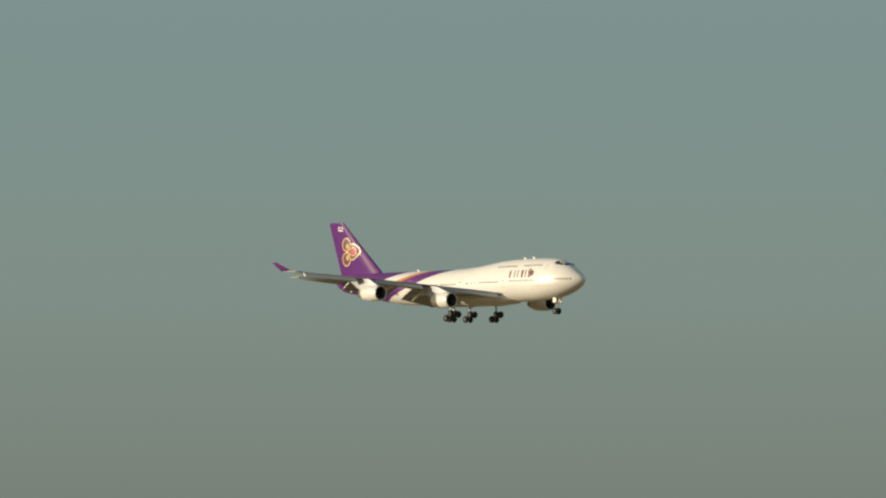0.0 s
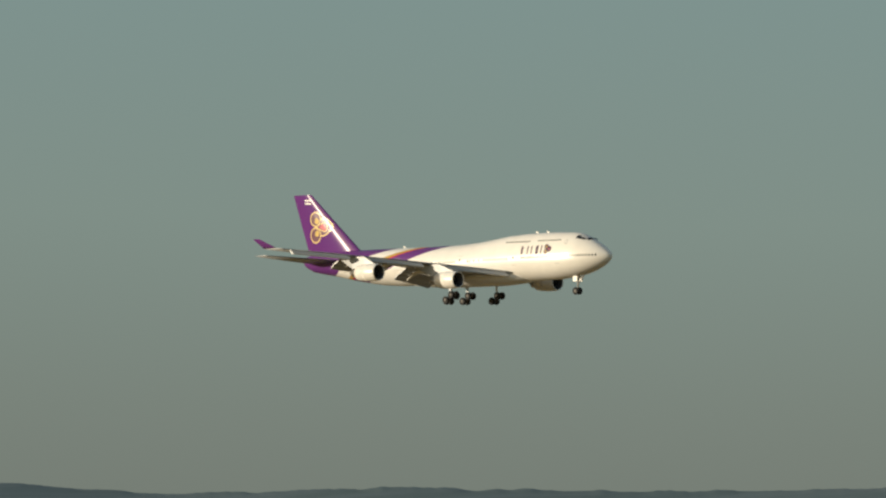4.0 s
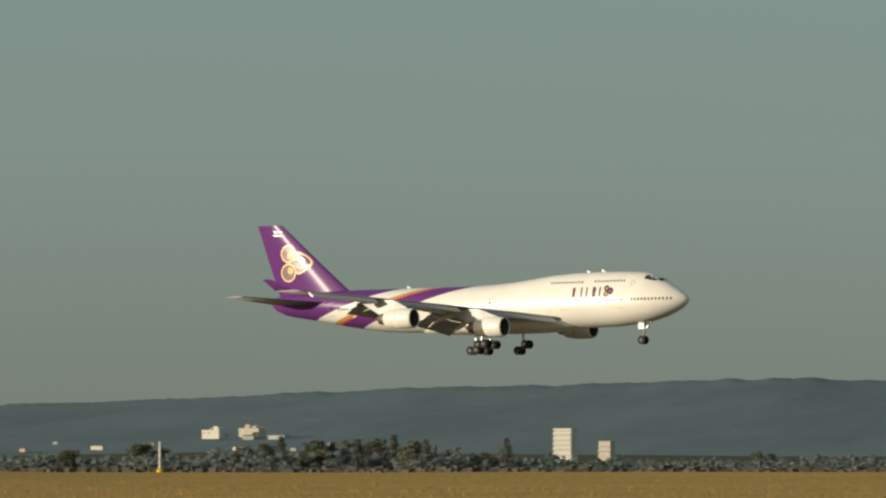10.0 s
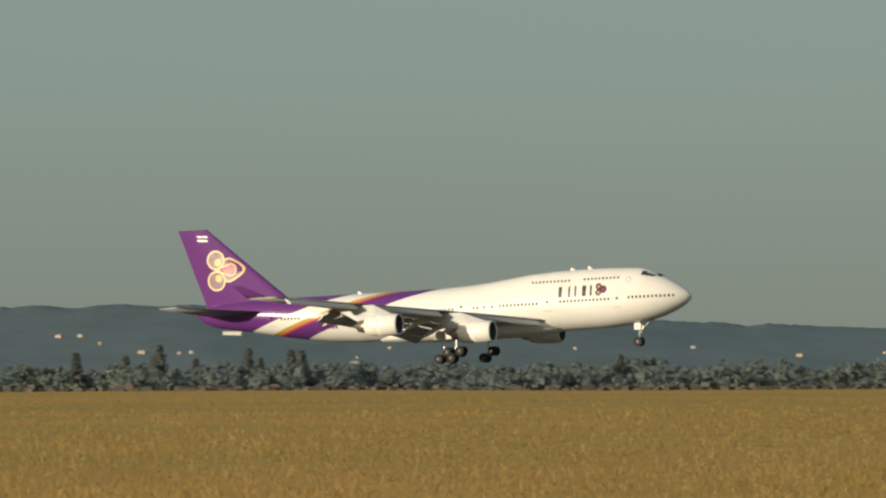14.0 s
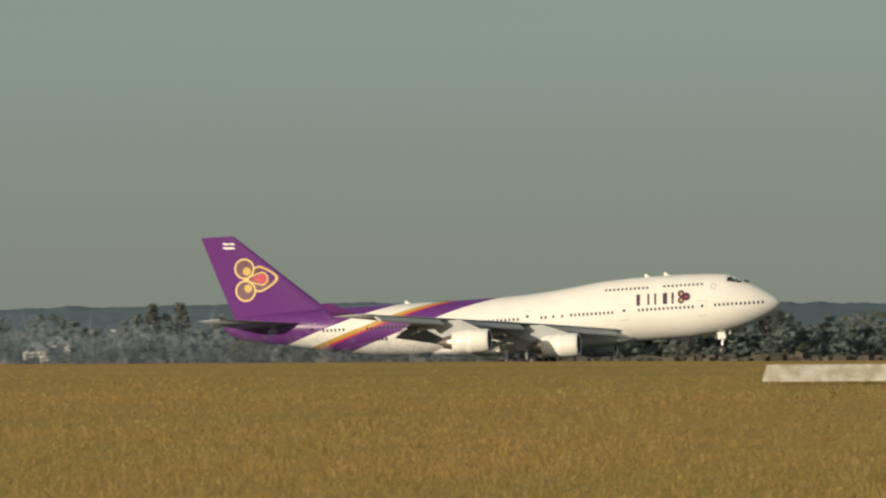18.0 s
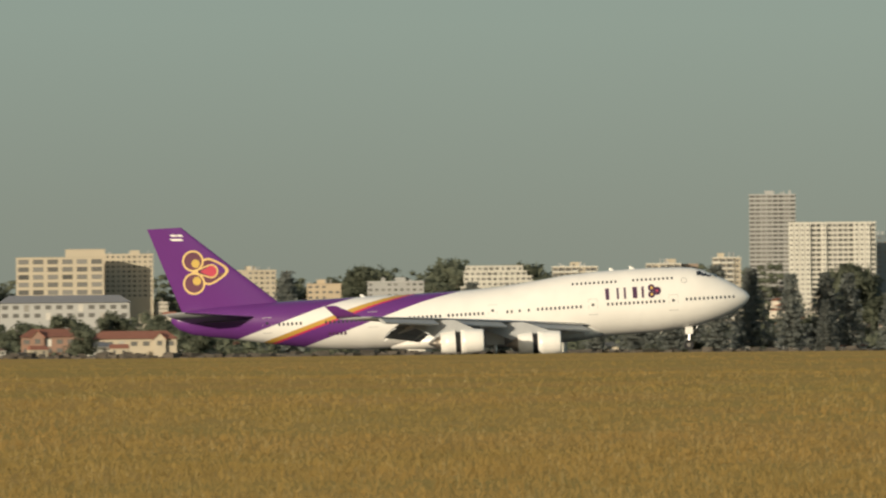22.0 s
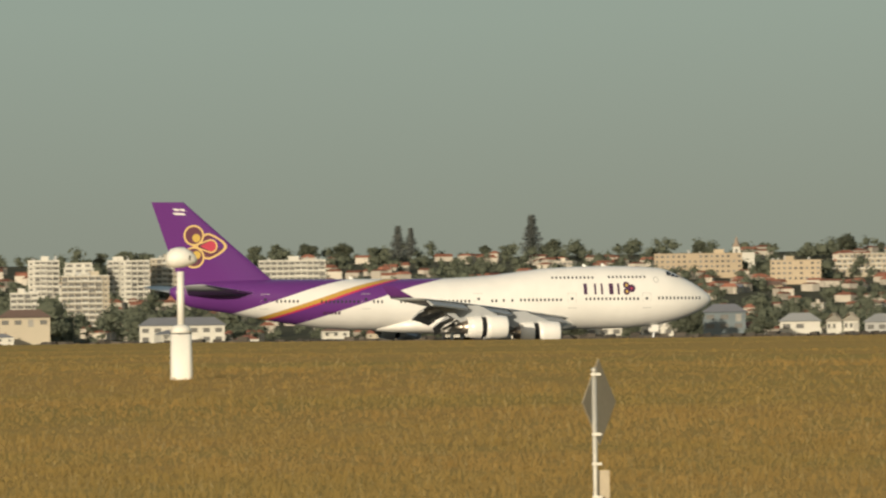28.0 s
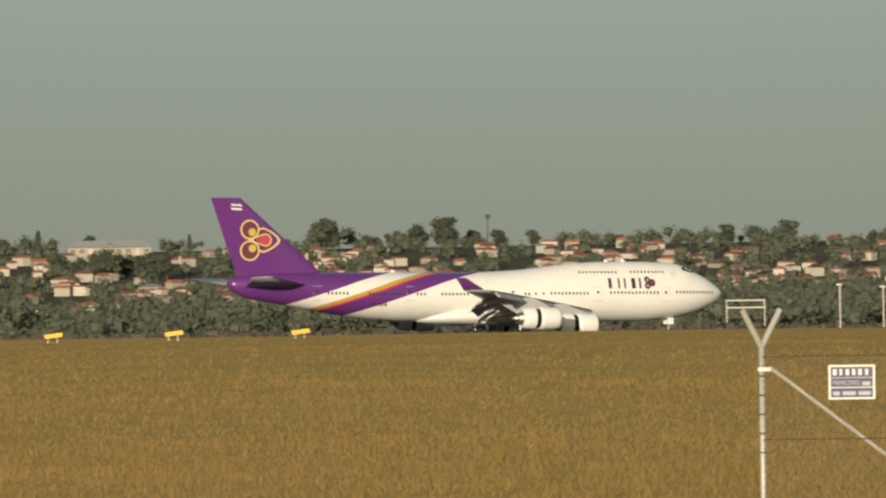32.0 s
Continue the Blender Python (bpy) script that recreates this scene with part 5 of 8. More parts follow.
def piece(name, mat, parent, x, y, z, sx, sy, sz, label=""):
    """A box piece of a building that shares one mesh per material."""
    if mat.name not in UNIT_BY_MAT:
        me = unit_box().copy()
        me.materials.clear()
        me.materials.append(mat)
        UNIT_BY_MAT[mat.name] = me
    ob = new(name, UNIT_BY_MAT[mat.name])
    ob.parent = parent
    ob.matrix_basis = Matrix.Translation((x, y, z)) @ Matrix.Diagonal((sx, sy, sz, 1))
    if label:
        tagged(ob, label)
    return ob


def row(name, mat, parent, rects, label=""):
    """Small boxes of one storey, joined: each is centre x, front y, foot z, width, depth, height."""
    bm = bmesh.new()
    for x, y, z, sx, sy, sz in rects:
        box(bm, x - sx / 2, y - sy, z, x + sx / 2, y, z + sz)
    return tagged(part(name, bm, mat, parent), label, kind="stuff")


def singly(name, mat, parent, rects):
    """The same boxes, each an object of its own."""
    for x, y, z, sx, sy, sz in rects:
        piece(name, mat, parent, x, y - sy / 2, z, sx, sy, sz)


def block(label, az0, az1, el, d, style, colour, storeys, bays):
    """A building between two bearings whose roof shows el degrees over the eye."""
    az = (az0 + az1) / 2
    if "wooded slope" in label or "hazy trees" in label:
        d = hill_distance(az, el - 0.035)
    p = polar(az, d)
    p.z = (gz(p.x, p.y) if az > -5 else max(gz(p.x, p.y), float(hill_z(az, d)))) - 0.3
    w, h = d * radians(az1 - az0), up(el, d) - p.z
    dep = min(max(w * 0.55, 5), 15)
    turn = 0
    if az < -20:                             # the southern blocks stand askew, one flank in shade
        turn, w = -35, w / 1.106
        dep = w * 0.5
    wall, white = WALLS[colour], WALLS["white"]
    rng = random.Random(label + str(az0))
    if len(label.split()) < 6:
        label += " on the far shore"
    t = thing("apartment_building" if style not in ("core", "mall") else "building", label, "building", p, turn - az)
    y0 = -dep / 2
    st = 2.75 if style == "grid" else 1.75 if style != "tower" else 1.6
    n = max(1, min(int(h / st), 2 * storeys + 1))
    bays = bays if style == "grid" else max(bays, int(w / 1.9))
    if style == "terrace":
        n = min(n, 5)
        foot = h - (n - 1) * st
        for k in range(n):
            s, z = 1 - 0.07 * k, 0 if k == 0 else foot + (k - 1) * st
            x0 = rng.uniform(-0.05, 0.05) * w
            piece("storey", wall, t, x0, 0.5 * k, z, w * s, dep, foot if k == 0 else st)
            piece("roof_slab", white, t, x0, 0.5 * k - 0.3, foot + k * st, w * s + 0.5, dep + 0.3, 0.18)
            m = max(3, bays - k)
            zz = foot - st if k == 0 else z
            row("window_row", GLASS, t, [(x0 + ((i + 0.5) / m - 0.5) * w * s, y0 + 0.5 * k, zz + 0.35, w * s / m * rng.uniform(0.45, 0.75), 0.08, st * 0.55) for i in range(m)])
            row("balustrade", white, t, [(x0 + ((i + 0.5) / m - 0.5) * w * s, y0 + 0.5 * k - 0.55, zz, w * s / m * 0.9, 0.08, 0.45) for i in range(m) if rng.random() < 0.6 or i == 0])
        return t
    piece("wall", wall, t, 0, 0, 0, w, dep, h)
    piece("parapet", white if style == "balcony" else wall, t, 0, 0, h, w + 0.3, dep + 0.3, 0.28)
    if style in ("slab", "balcony", "tower") and w > 7:
        piece("plant_room", wall, t, rng.uniform(-0.25, 0.25) * w, 1, h + 0.28, min(3.5, w * 0.25), 3, 1.3)
        row("roof_clutter", WALLS["grey"], t, [(rng.uniform(-0.45, 0.45) * w, rng.uniform(-1, 1), h + 0.28, rng.uniform(0.15, 0.9), 0.4, rng.uniform(0.4, 1.5)) for _ in range(5)])
    if style == "core":
        piece("roof_cap", ROOF_GREY, t, 0, 0, h + 0.28, w * 0.9, dep * 0.9, 0.15)
        return t
    if style == "mall":
        piece("fascia_band", WALLS["brick"], t, -w * 0.1, y0 - 0.02, h * 0.62, w * 0.12, 0.2, h * 0.16)
        piece("fascia_band", ROOF_GREY, t, 0, y0 - 0.03, h - 1.0, w, 0.2, 0.5)
        row("roof_plant", WALLS["grey"], t, [((i + 0.5) / 9 * w - w / 2, 0, h + 0.28, rng.uniform(0.8, 2.4), 2, rng.uniform(0.5, 1.6)) for i in range(9)])
        return t
    bw = w / bays
    xs = [(i + 0.5) * bw - w / 2 for i in range(bays)]
    # some upright strips stay plain wall, others are deep bays, the same on every storey
    kinds = [rng.choice("aaabc") for _ in xs]
    if style == "comb":
        for x, k in zip(xs, kinds):
            if k in "bc":
                piece("bay_wall", wall, t, x, y0 - 0.4, h * 0.12, bw * 0.9, 0.9, h * 0.85)
    for k in range(n):
        z = h - (k + 1) * st
        if z < -0.4:
            break
        wins, rails = [], []
        for x, kind in zip(xs, kinds):
            if style == "balcony":
                if kind == "c":
                    wins.append((x, y0, z + 0.5, bw * 0.4, 0.07, st * 0.42))
                    continue
                wins.append((x, y0, z + 0.2, bw * 0.78, 0.07, st * 0.72))
                if rng.random() < 0.9:
                    rails.append((x, y0 - 0.72, z + 0.1, bw * 0.9, 0.07, 0.42 if kind == "a" else 0.6))
                rails.append((x + bw * 0.48, y0, z + 0.15, 0.14, 0.72, st - 0.15))
            elif style == "frame":
                wins.append((x, y0, z + 0.25, bw * 0.75, 0.07, st * 0.68))
                rails.append((x + bw * 0.5, y0 - 0.6, z, 0.2, 0.2, st))
            elif style == "tower":
                wins.append((x, y0, z + 0.55, bw * 0.84, 0.06, st * 0.52))
            elif style == "grid":
                wins.append((x, y0, z + 0.5, bw * 0.72, 0.1, st * 0.62))
            elif style == "comb":
                if kind in "bc":
                    wins.append((x, y0 - 0.85, z + 0.55, bw * 0.4, 0.06, st * 0.4))
                else:
                    wins.append((x, y0, z + 0.3, bw * 0.8, 0.06, st * 0.6))
            elif kind != "c" or k % 2:
                wins.append((x, y0, z + 0.5, bw * rng.uniform(0.4, 0.6), 0.06, st * 0.45))
        if style in ("balcony", "frame", "tower"):
            rails.append((0, y0, z, w + 0.1, 0.8 if style != "tower" else 0.45, 0.16 if style != "tower" else 0.34))
        if style == "grid" or d < 4010:
            singly("window", PANE if style == "grid" else GLASS, t, wins)
        elif wins:
            row("window_row", GLASS, t, wins)
        if rails:
            row("balcony_row", white if style != "tower" else wall, t, rails)
    return t


def hotel():
    """The stepped white hotel: a gridded middle under a sign, wings that step down and out, two slanting walls."""
    d = 3950.0
    az = 2.72
    p = polar(az, d)
    p.z = gz(p.x, p.y) - 0.3
    t = thing("hotel", "large white stepped hotel with rows of balconies and rooftop antennas", "hotel", p, -az)
    m = d * math.pi / 180
    st = 2.35
    top = up(0.615, d) - p.z
    rng = random.Random(5)
    W = HOTEL_WHITE
    x_mid0, x_mid1 = (2.575 - az) * m, (2.945 - az) * m
    for k in range(int(top / st) + 1):
        z = top - (k + 1) * st
        el = 0.615 - (k + 0.5) * st / d * 180 / math.pi
        x0 = (float(np.interp(el, [0.33, 0.39, 0.433, 0.475, 0.516, 0.558, 0.6], [2.06, 2.105, 2.137, 2.18, 2.239, 2.282, 2.318])) - az) * m
        x1 = (float(np.interp(el, [0.33, 0.40, 0.446, 0.48, 0.507, 0.55, 0.6], [3.48, 3.41, 3.338, 3.281, 3.21, 3.14, 3.096])) - az) * m
        fwd = 0.5 * k
        piece("storey", W, t, (x0 + x1) / 2, 3 - fwd / 2, z, x1 - x0, 16 + fwd, st - 0.02)
        y0 = 3 - fwd - 8
        # the middle stands back behind columns, the wings carry stepped terraces
        cols = 9
        bw = (x_mid1 - x_mid0) / cols
        singly("window", PANE, t, [(x_mid0 + (i + 0.5) * bw, y0, z + 0.3, bw * 0.8, 0.1, st * 0.66) for i in range(cols)])
        row("balcony_row", W, t, [((x_mid0 + x_mid1) / 2, y0 - 0.05, z, x_mid1 - x_mid0, 1.3, 0.26), ((x_mid0 + x_mid1) / 2, y0 - 1.25, z + 0.24, x_mid1 - x_mid0, 0.1, 0.45)] + [(x_mid0 + i * bw, y0 - 0.05, z + 0.2, 0.32, 1.1, st) for i in range(0, cols + 1, 2)])
        wins, rails = [], []
        for a, b in ((x0, x_mid0), (x_mid1, x1)):
            nb = max(1, int((b - a) / 3.0))
            for i in range(nb):
                x = a + (i + 0.5) * (b - a) / nb
                if k > 0:
                    wins.append((x, y0, z + 0.3, (b - a) / nb * rng.uniform(0.6, 0.85), 0.1, st * 0.66))
                rails.append((x, y0 - 0.9, z + 0.1, (b - a) / nb * rng.uniform(0.85, 1.0), rng.choice([0.12, 0.12, 0.9]), rng.choice([0.75, 0.9, 1.3])))
            rails.append(((a + b) / 2, y0 - 0.05, z, b - a + 0.5, 1.0, 0.28))
        # Curtain grey on the wings also stands for the shade under each slab.
        if wins:
            row("window_row", CURTAIN, t, wins)
        row("terrace_row", W, t, rails, "white stepped terraces")
    # slanting side walls
    for (a0, e0, a1, e1) in ((2.394, 0.56, 2.19, 0.385), (3.075, 0.555, 3.31, 0.43)):
        xa, xb = (a0 - az) * m, (a1 - az) * m
        za, zb = up(e0, d) - p.z, up(e1, d) - p.z
        bm = bmesh.new()
        v = [bm.verts.new(q) for q in ((xa - 1.1, -7.6, za), (xa + 1.1, -7.6, za), (xb + 1.1, -11.0, zb), (xb - 1.1, -11.0, zb), (xa - 1.1, -4, za), (xa + 1.1, -4, za), (xb + 1.1, -6, zb), (xb - 1.1, -6, zb))]
        for f in ((0, 3, 2, 1), (4, 5, 6, 7), (0, 1, 5, 4), (1, 2, 6, 5), (2, 3, 7, 6), (3, 0, 4, 7)):
            bm.faces.new([v[i] for i in f])
        bmesh.ops.recalc_face_normals(bm, faces=bm.faces)
        part("slanting_wall", bm, W, t, "slanting white side wall")
    piece("penthouse", W, t, (2.645 - az) * m, 3, top, (2.925 - 2.365) * m, 10, 1.9)
    piece("plant_room", W, t, (2.42 - az) * m, 2, top + 1.9, 5.5, 5, 0.7)
    piece("plant_room", W, t, (2.9 - az) * m, 2, top + 1.9, 4, 5, 0.8)
    # rooftop lettering as plain bars
    for k in range(7):
        piece("sign_bar", WALLS["grey"], t, (2.645 + 0.036 * k - az) * m, -2.4, top + 0.35, 1.5 if k % 2 else 1.2, 0.3, 1.3, "grey plain rooftop sign bar")
    for a, hh in ((2.37, 2.2), (2.4, 3.6), (2.46, 2.8), (2.68, 1.8), (2.88, 3.2), (2.93, 4.6), (2.96, 3.8), (3.0, 2.6), (3.05, 2.4)):
        bm = tube(bmesh.new(), ((a - az) * m, 1, top - 0.1), ((a - az) * m, 1, top + 1.9 + hh * 0.6), 0.1, n=5)
        if hh < 3:
            box(bm, (a - az) * m - 0.4, 0.6, top + 1.2 + hh * 0.6, (a - az) * m + 0.4, 1.2, top + 1.8 + hh * 0.6)
        part("roof_antenna", bm, WALLS["grey"], t, "rooftop antenna")


def church():
    d = 4350.0
    p = polar(16.161, d)
    p.z = gz(p.x, p.y)
    t = thing("church", "small white church tower with a dark pointed spire", "church", p, -16.161)
    z = up(0.412, d) - p.z
    piece("tower", WALLS["white"], t, 0, 0, 0, 2.6, 2.6, z)
    piece("nave", WALLS["white"], t, 3.5, 2, 0, 6, 8, z - 2.0)
    bm = lathe(bmesh.new(), [(1.5, z), (0.75, z + 1.6), (0.05, up(0.463, d) - p.z)], "z", n=8)
    part("spire", bm, WALLS["brown"], t, "dark spire")
    piece("window", GLASS, t, 0, -1.31, z - 2.2, 0.8, 0.1, 1.5)


def water_tower_mast():
    d = 4500.0
    p = polar(21.411, d)
    p.z = gz(p.x, p.y)
    t = thing("radio_mast", "slender grey radio mast with a drum on top", "mast", p, -21.411)
    z = up(0.626, d) - p.z
    part("shaft", tube(bmesh.new(), (0, 0, 0), (0, 0, z), 0.75, 0.6, 8), MAST_STEEL, t)
    part("drum", lathe(bmesh.new(), [(0.9, z - 2.2), (1.3, z - 1.8), (1.3, z), (0.4, z + 0.2)], "z", n=12), MAST_STEEL, t, "grey drum")


def tower_crane(az, d, el, span, colour):
    p = polar(az, d)
    p.z = gz(p.x, p.y)
    t = thing("crane", "construction crane over the roofs", "crane", p, -az)
    z = up(el, d) - p.z
    part("tower", boxes((-0.28, -0.28, 0, 0.28, 0.28, z)), colour, t)
    part("jib", boxes((-span, -0.2, z - 0.85, span * 0.2, 0.2, z - 0.55)), colour, t)
    part("cab", boxes((-0.9, -0.9, z - 2.6, 0.9, 0.9, z - 0.8)), WALLS["white"], t)


block("cream four-storey apartment block among hazy trees", -34.712, -34.524, 0.164, 4180, "slab", "cream", 4, 10)
block("plain beige block among hazy trees", -34.298, -34.218, 0.127, 4120, "slab", "cream", 3, 4)
block("pinkish low apartment block among trees", -34.856, -34.784, 0.135, 4150, "slab", "pink", 3, 4)
block("pale apartment tower standing alone behind low scrub", -31.609, -31.498, 0.195, 3950, "tower", "white", 14, 4)
block("small pale apartment tower behind low scrub", -31.397, -31.323, 0.136, 4000, "tower", "cream", 7, 3)
block("white five-storey apartment block with open balconies", -25.573, -25.480, 0.127, 3700, "balcony", "white", 5, 3)
block("white low building on a wooded slope", -33.262, -33.156, 0.189, 4290, "slab", "white", 2, 4)
block("cream low building on a wooded slope", -33.089, -32.964, 0.197, 4290, "slab", "cream", 3, 5)
block("white three-storey frame building with open decks", -7.302, -7.069, 0.146, 3650, "frame", "white", 3, 4)
block("cream seven-storey apartment block with balconies", -6.640, -6.330, 0.278, 3700, "balcony", "cream", 7, 5)
block("brick lift tower rising behind apartments", -6.473, -6.353, 0.340, 3712, "core", "brick", 9, 0)
# The cream block's shaded flank, built as a separate brown wing.
block("brown apartment wing in shade", -6.330, -6.184, 0.267, 3716, "slab", "brown", 7, 4)
block("cream low apartment house", -4.362, -4.070, 0.147, 3640, "slab", "cream", 3, 6)
block("cream six-storey apartments with balconies", -4.451, -4.350, 0.225, 3700, "balcony", "cream", 6, 2)
block("tan lift tower rising behind apartments", -4.345, -4.212, 0.296, 3712, "core", "tan", 8, 0)
# Shade on the right side of these apartments, painted as a brown wing.
block("brown apartment wing in shade behind pines", -4.212, -4.104, 0.223, 3716, "slab", "brown", 6, 3)
block("cream hospital-like block with a grid of windows", -2.050, -1.638, 0.457, 4400, "grid", "cream", 3, 6)
block("plain cream wing of a large block", -1.633, -1.407, 0.470, 4420, "slab", "cream", 4, 3)
block("cream plant room on a roof", -1.819, -1.633, 0.493, 4425, "core", "cream", 5, 0)
block("cream balcony apartments behind tall pines", 0.470, 0.682, 0.392, 3800, "balcony", "cream", 7, 4)
block("cream office block with horizontal windows", -1.042, -0.830, 0.389, 4300, "slab", "cream", 5, 6)
block("tan low building", -0.685, -0.525, 0.322, 4000, "slab", "tan", 3, 4)
block("long grey low building", -0.400, -0.135, 0.330, 4050, "slab", "grey", 3, 7)
block("white terraced building on a rise", 0.025, 0.397, 0.400, 4150, "terrace", "white", 4, 7)
block("tall grey apartment tower with banded storeys", 1.398, 1.615, 0.722, 4500, "tower", "grey", 18, 7)
block("white ten-storey apartment block with deep bays", 1.583, 1.990, 0.588, 4350, "comb", "white", 10, 12)
block("dark blue glass office block", 1.992, 2.085, 0.527, 4400, "slab", "glass", 8, 3)
block("red-brown brick apartment block", 2.096, 2.239, 0.539, 4450, "slab", "brick", 8, 5)
block("cream apartment block with corner balconies", 0.910, 1.074, 0.402, 3720, "balcony", "cream", 8, 3)
# Brown in place of the shade on this block's right face.
block("brown side wing of an apartment block", 1.074, 1.154, 0.398, 3728, "slab", "brown", 8, 2)
block("cream apartment block with a flat roof", 1.223, 1.356, 0.428, 3850, "balcony", "cream", 8, 3)
block("grey low office block", 3.394, 3.434, 0.475, 4400, "slab", "grey", 5, 2)
block("long tan windowless shopping centre", 3.572, 3.979, 0.473, 4300, "mall", "tan", 3, 0)
block("tan apartment tower", 4.002, 4.121, 0.639, 4500, "tower", "tan", 12, 3)
block("brown apartment tower with a rooftop crane", 4.121, 4.267, 0.654, 4510, "tower", "brown", 13, 4)
block("brick-red stepped apartment block with pale balconies", 4.285, 4.529, 0.580, 4520, "terrace", "pink", 7, 7)
block("brick-red low apartment block with pale balconies", 4.56, 4.74, 0.527, 4420, "terrace", "pink", 6, 5)
block("cream windowless stair tower", 3.872, 3.986, 0.407, 3950, "core", "cream", 5, 0)
block("grey apartments with stacked white balconies", 4.083, 4.420, 0.330, 3700, "balcony", "grey", 7, 5)
block("cream lift tower on apartment roofs", 4.336, 4.429, 0.394, 3950, "core", "cream", 5, 0)
block("white stacked balconies", 4.484, 4.574, 0.315, 3700, "balcony", "white", 7, 1)
block("cream five-storey apartments with wide balconies", 5.332, 5.802, 0.335, 3800, "balcony", "cream", 5, 5)
block("cream stair tower on apartments", 5.516, 5.649, 0.392, 3812, "core", "cream", 6, 0)
block("grey stepped building on a hill", 4.964, 5.326, 0.494, 4500, "terrace", "grey", 4, 6)
block("white stepped building on a hill", 5.378, 5.62, 0.512, 4520, "terrace", "white", 4, 5)
block("grey apartment tower on the skyline", 5.765, 5.913, 0.622, 4560, "tower", "grey", 9, 4)
block("brown apartment tower on the skyline", 5.690, 5.770, 0.618, 4555, "tower", "brown", 9, 2)
block("grey tower core", 5.913, 5.950, 0.594, 4565, "core", "grey", 8, 0)
block("grey low office on the skyline", 6.101, 6.305, 0.470, 4520, "slab", "grey", 3, 5)
block("white seven-storey apartments with stacked balconies", 3.469, 3.974, 0.371, 3720, "balcony", "white", 7, 6)
block("pale yellow eight-storey apartments with balconies", 7.992, 8.289, 0.430, 3950, "balcony", "cream", 8, 5)
block("tan apartment wing with deep window bays", 8.284, 8.475, 0.427, 3955, "comb", "tan", 8, 4)
block("cream low apartment wing", 7.783, 7.990, 0.316, 3920, "slab", "cream", 4, 4)
block("grey low apartments with balconies", 5.797, 5.943, 0.146, 3650, "balcony", "grey", 4, 3)
block("grey low apartments with balconies", 5.943, 6.208, 0.139, 3652, "balcony", "grey", 4, 4)
block("white terraced apartments among trees", 11.907, 12.085, 0.277, 3800, "balcony", "white", 4, 3)
block("white stepped apartments among trees", 12.085, 12.284, 0.311, 3860, "terrace", "white", 5, 4)
block("white hillside apartments", 12.830, 12.976, 0.387, 4100, "balcony", "white", 5, 3)
block("white stepped hillside apartments", 12.981, 13.156, 0.375, 4080, "terrace", "white", 5, 4)
block("white hillside apartments with balconies", 13.202, 13.401, 0.382, 4100, "balcony", "white", 5, 4)
block("cream hillside apartments with balconies", 13.406, 13.646, 0.390, 4120, "balcony", "cream", 5, 5)
block("white low apartments", 12.745, 12.877, 0.236, 3800, "balcony", "white", 4, 3)
block("cream balcony apartments", 12.985, 13.210, 0.313, 3820, "balcony", "cream", 5, 4)
block("tan low apartment house on a ridge", 16.319, 16.557, 0.344, 4180, "slab", "tan", 3, 5)
block("white seven-storey apartments with balconies", 13.915, 14.228, 0.373, 4000, "balcony", "white", 7, 5)
block("tan flat-roofed apartments on a ridge", 15.774, 16.186, 0.380, 4260, "slab", "tan", 3, 7)
block("cream modern house with large windows", 16.593, 16.991, 0.372, 4250, "terrace", "cream", 3, 6)
block("white terraced apartments above the beach", 4.440, 4.660, 0.392, 3960, "terrace", "white", 6, 5)
block("brick stair tower between white apartments", 4.660, 4.715, 0.385, 3955, "core", "brick", 6, 0)
block("white apartments with stacked open balconies", 4.720, 4.965, 0.368, 3940, "balcony", "white", 6, 6)
block("cream apartments with stacked balconies", 4.980, 5.240, 0.345, 3930, "balcony", "cream", 6, 6)
hotel()
church()
water_tower_mast()
tower_crane(7.2, 3800, 0.325, 27, WALLS["tan"])
tower_crane(3.98, 4560, 0.62, 5, WALLS["brown"])

# ---- the far shore: houses, trees, wooded hills ----
TERRACOTTA = material("terracotta_roof_tiles", (0.275, 0.115, 0.078), rough=0.9, vary=0.2, scale=0.6, rand=0.35)
ROOF_BROWN = material("brown_roof_tiles", (0.20, 0.13, 0.10), rough=0.9, vary=0.2, scale=0.6, rand=0.2)
ROOF_SLATE = material("grey_roof_sheet", (0.20, 0.20, 0.21), rough=0.6, vary=0.15, scale=0.6, rand=0.2)
# Base green raised above fresh foliage as a stand-in for haze.
LEAF = material("haze_lifted_leaves", (0.135, 0.149, 0.108), rough=1.0, vary=0.2, scale=0.4, rand=0.25, island=0.10, gloss=0.0, thin=0.35)
# Leaves of the southern shore, paled and blued to imitate haze.
HAZE_LEAF = material("haze_tinted_leaves", (0.198, 0.234, 0.232), rough=1.0, vary=0.12, scale=0.08, island=0.04, gloss=0.0, thin=0.5, color2=(0.186, 0.224, 0.198), scale2=0.006)
ROOFS_MIX = material("mixed_tile_roofs", (0.278, 0.122, 0.082), rough=0.95, vary=0.25, scale=0.3, island=0.45, gloss=0.1)
WALLS_MIX = material("mixed_pale_walls", (0.44, 0.40, 0.34), rough=0.9, vary=0.2, scale=0.3, island=0.4, gloss=0.1)
# Needle colour lifted and greyed, so that it carries the haze.
PINE = material("haze_tinted_needles", (0.178, 0.192, 0.178), rough=0.9, vary=0.14, scale=0.4, rand=0.2, island=0.12, gloss=0.0, thin=0.45)
BARK = material("grey_brown_bark", (0.10, 0.08, 0.06), rough=0.95, vary=0.2, scale=2)
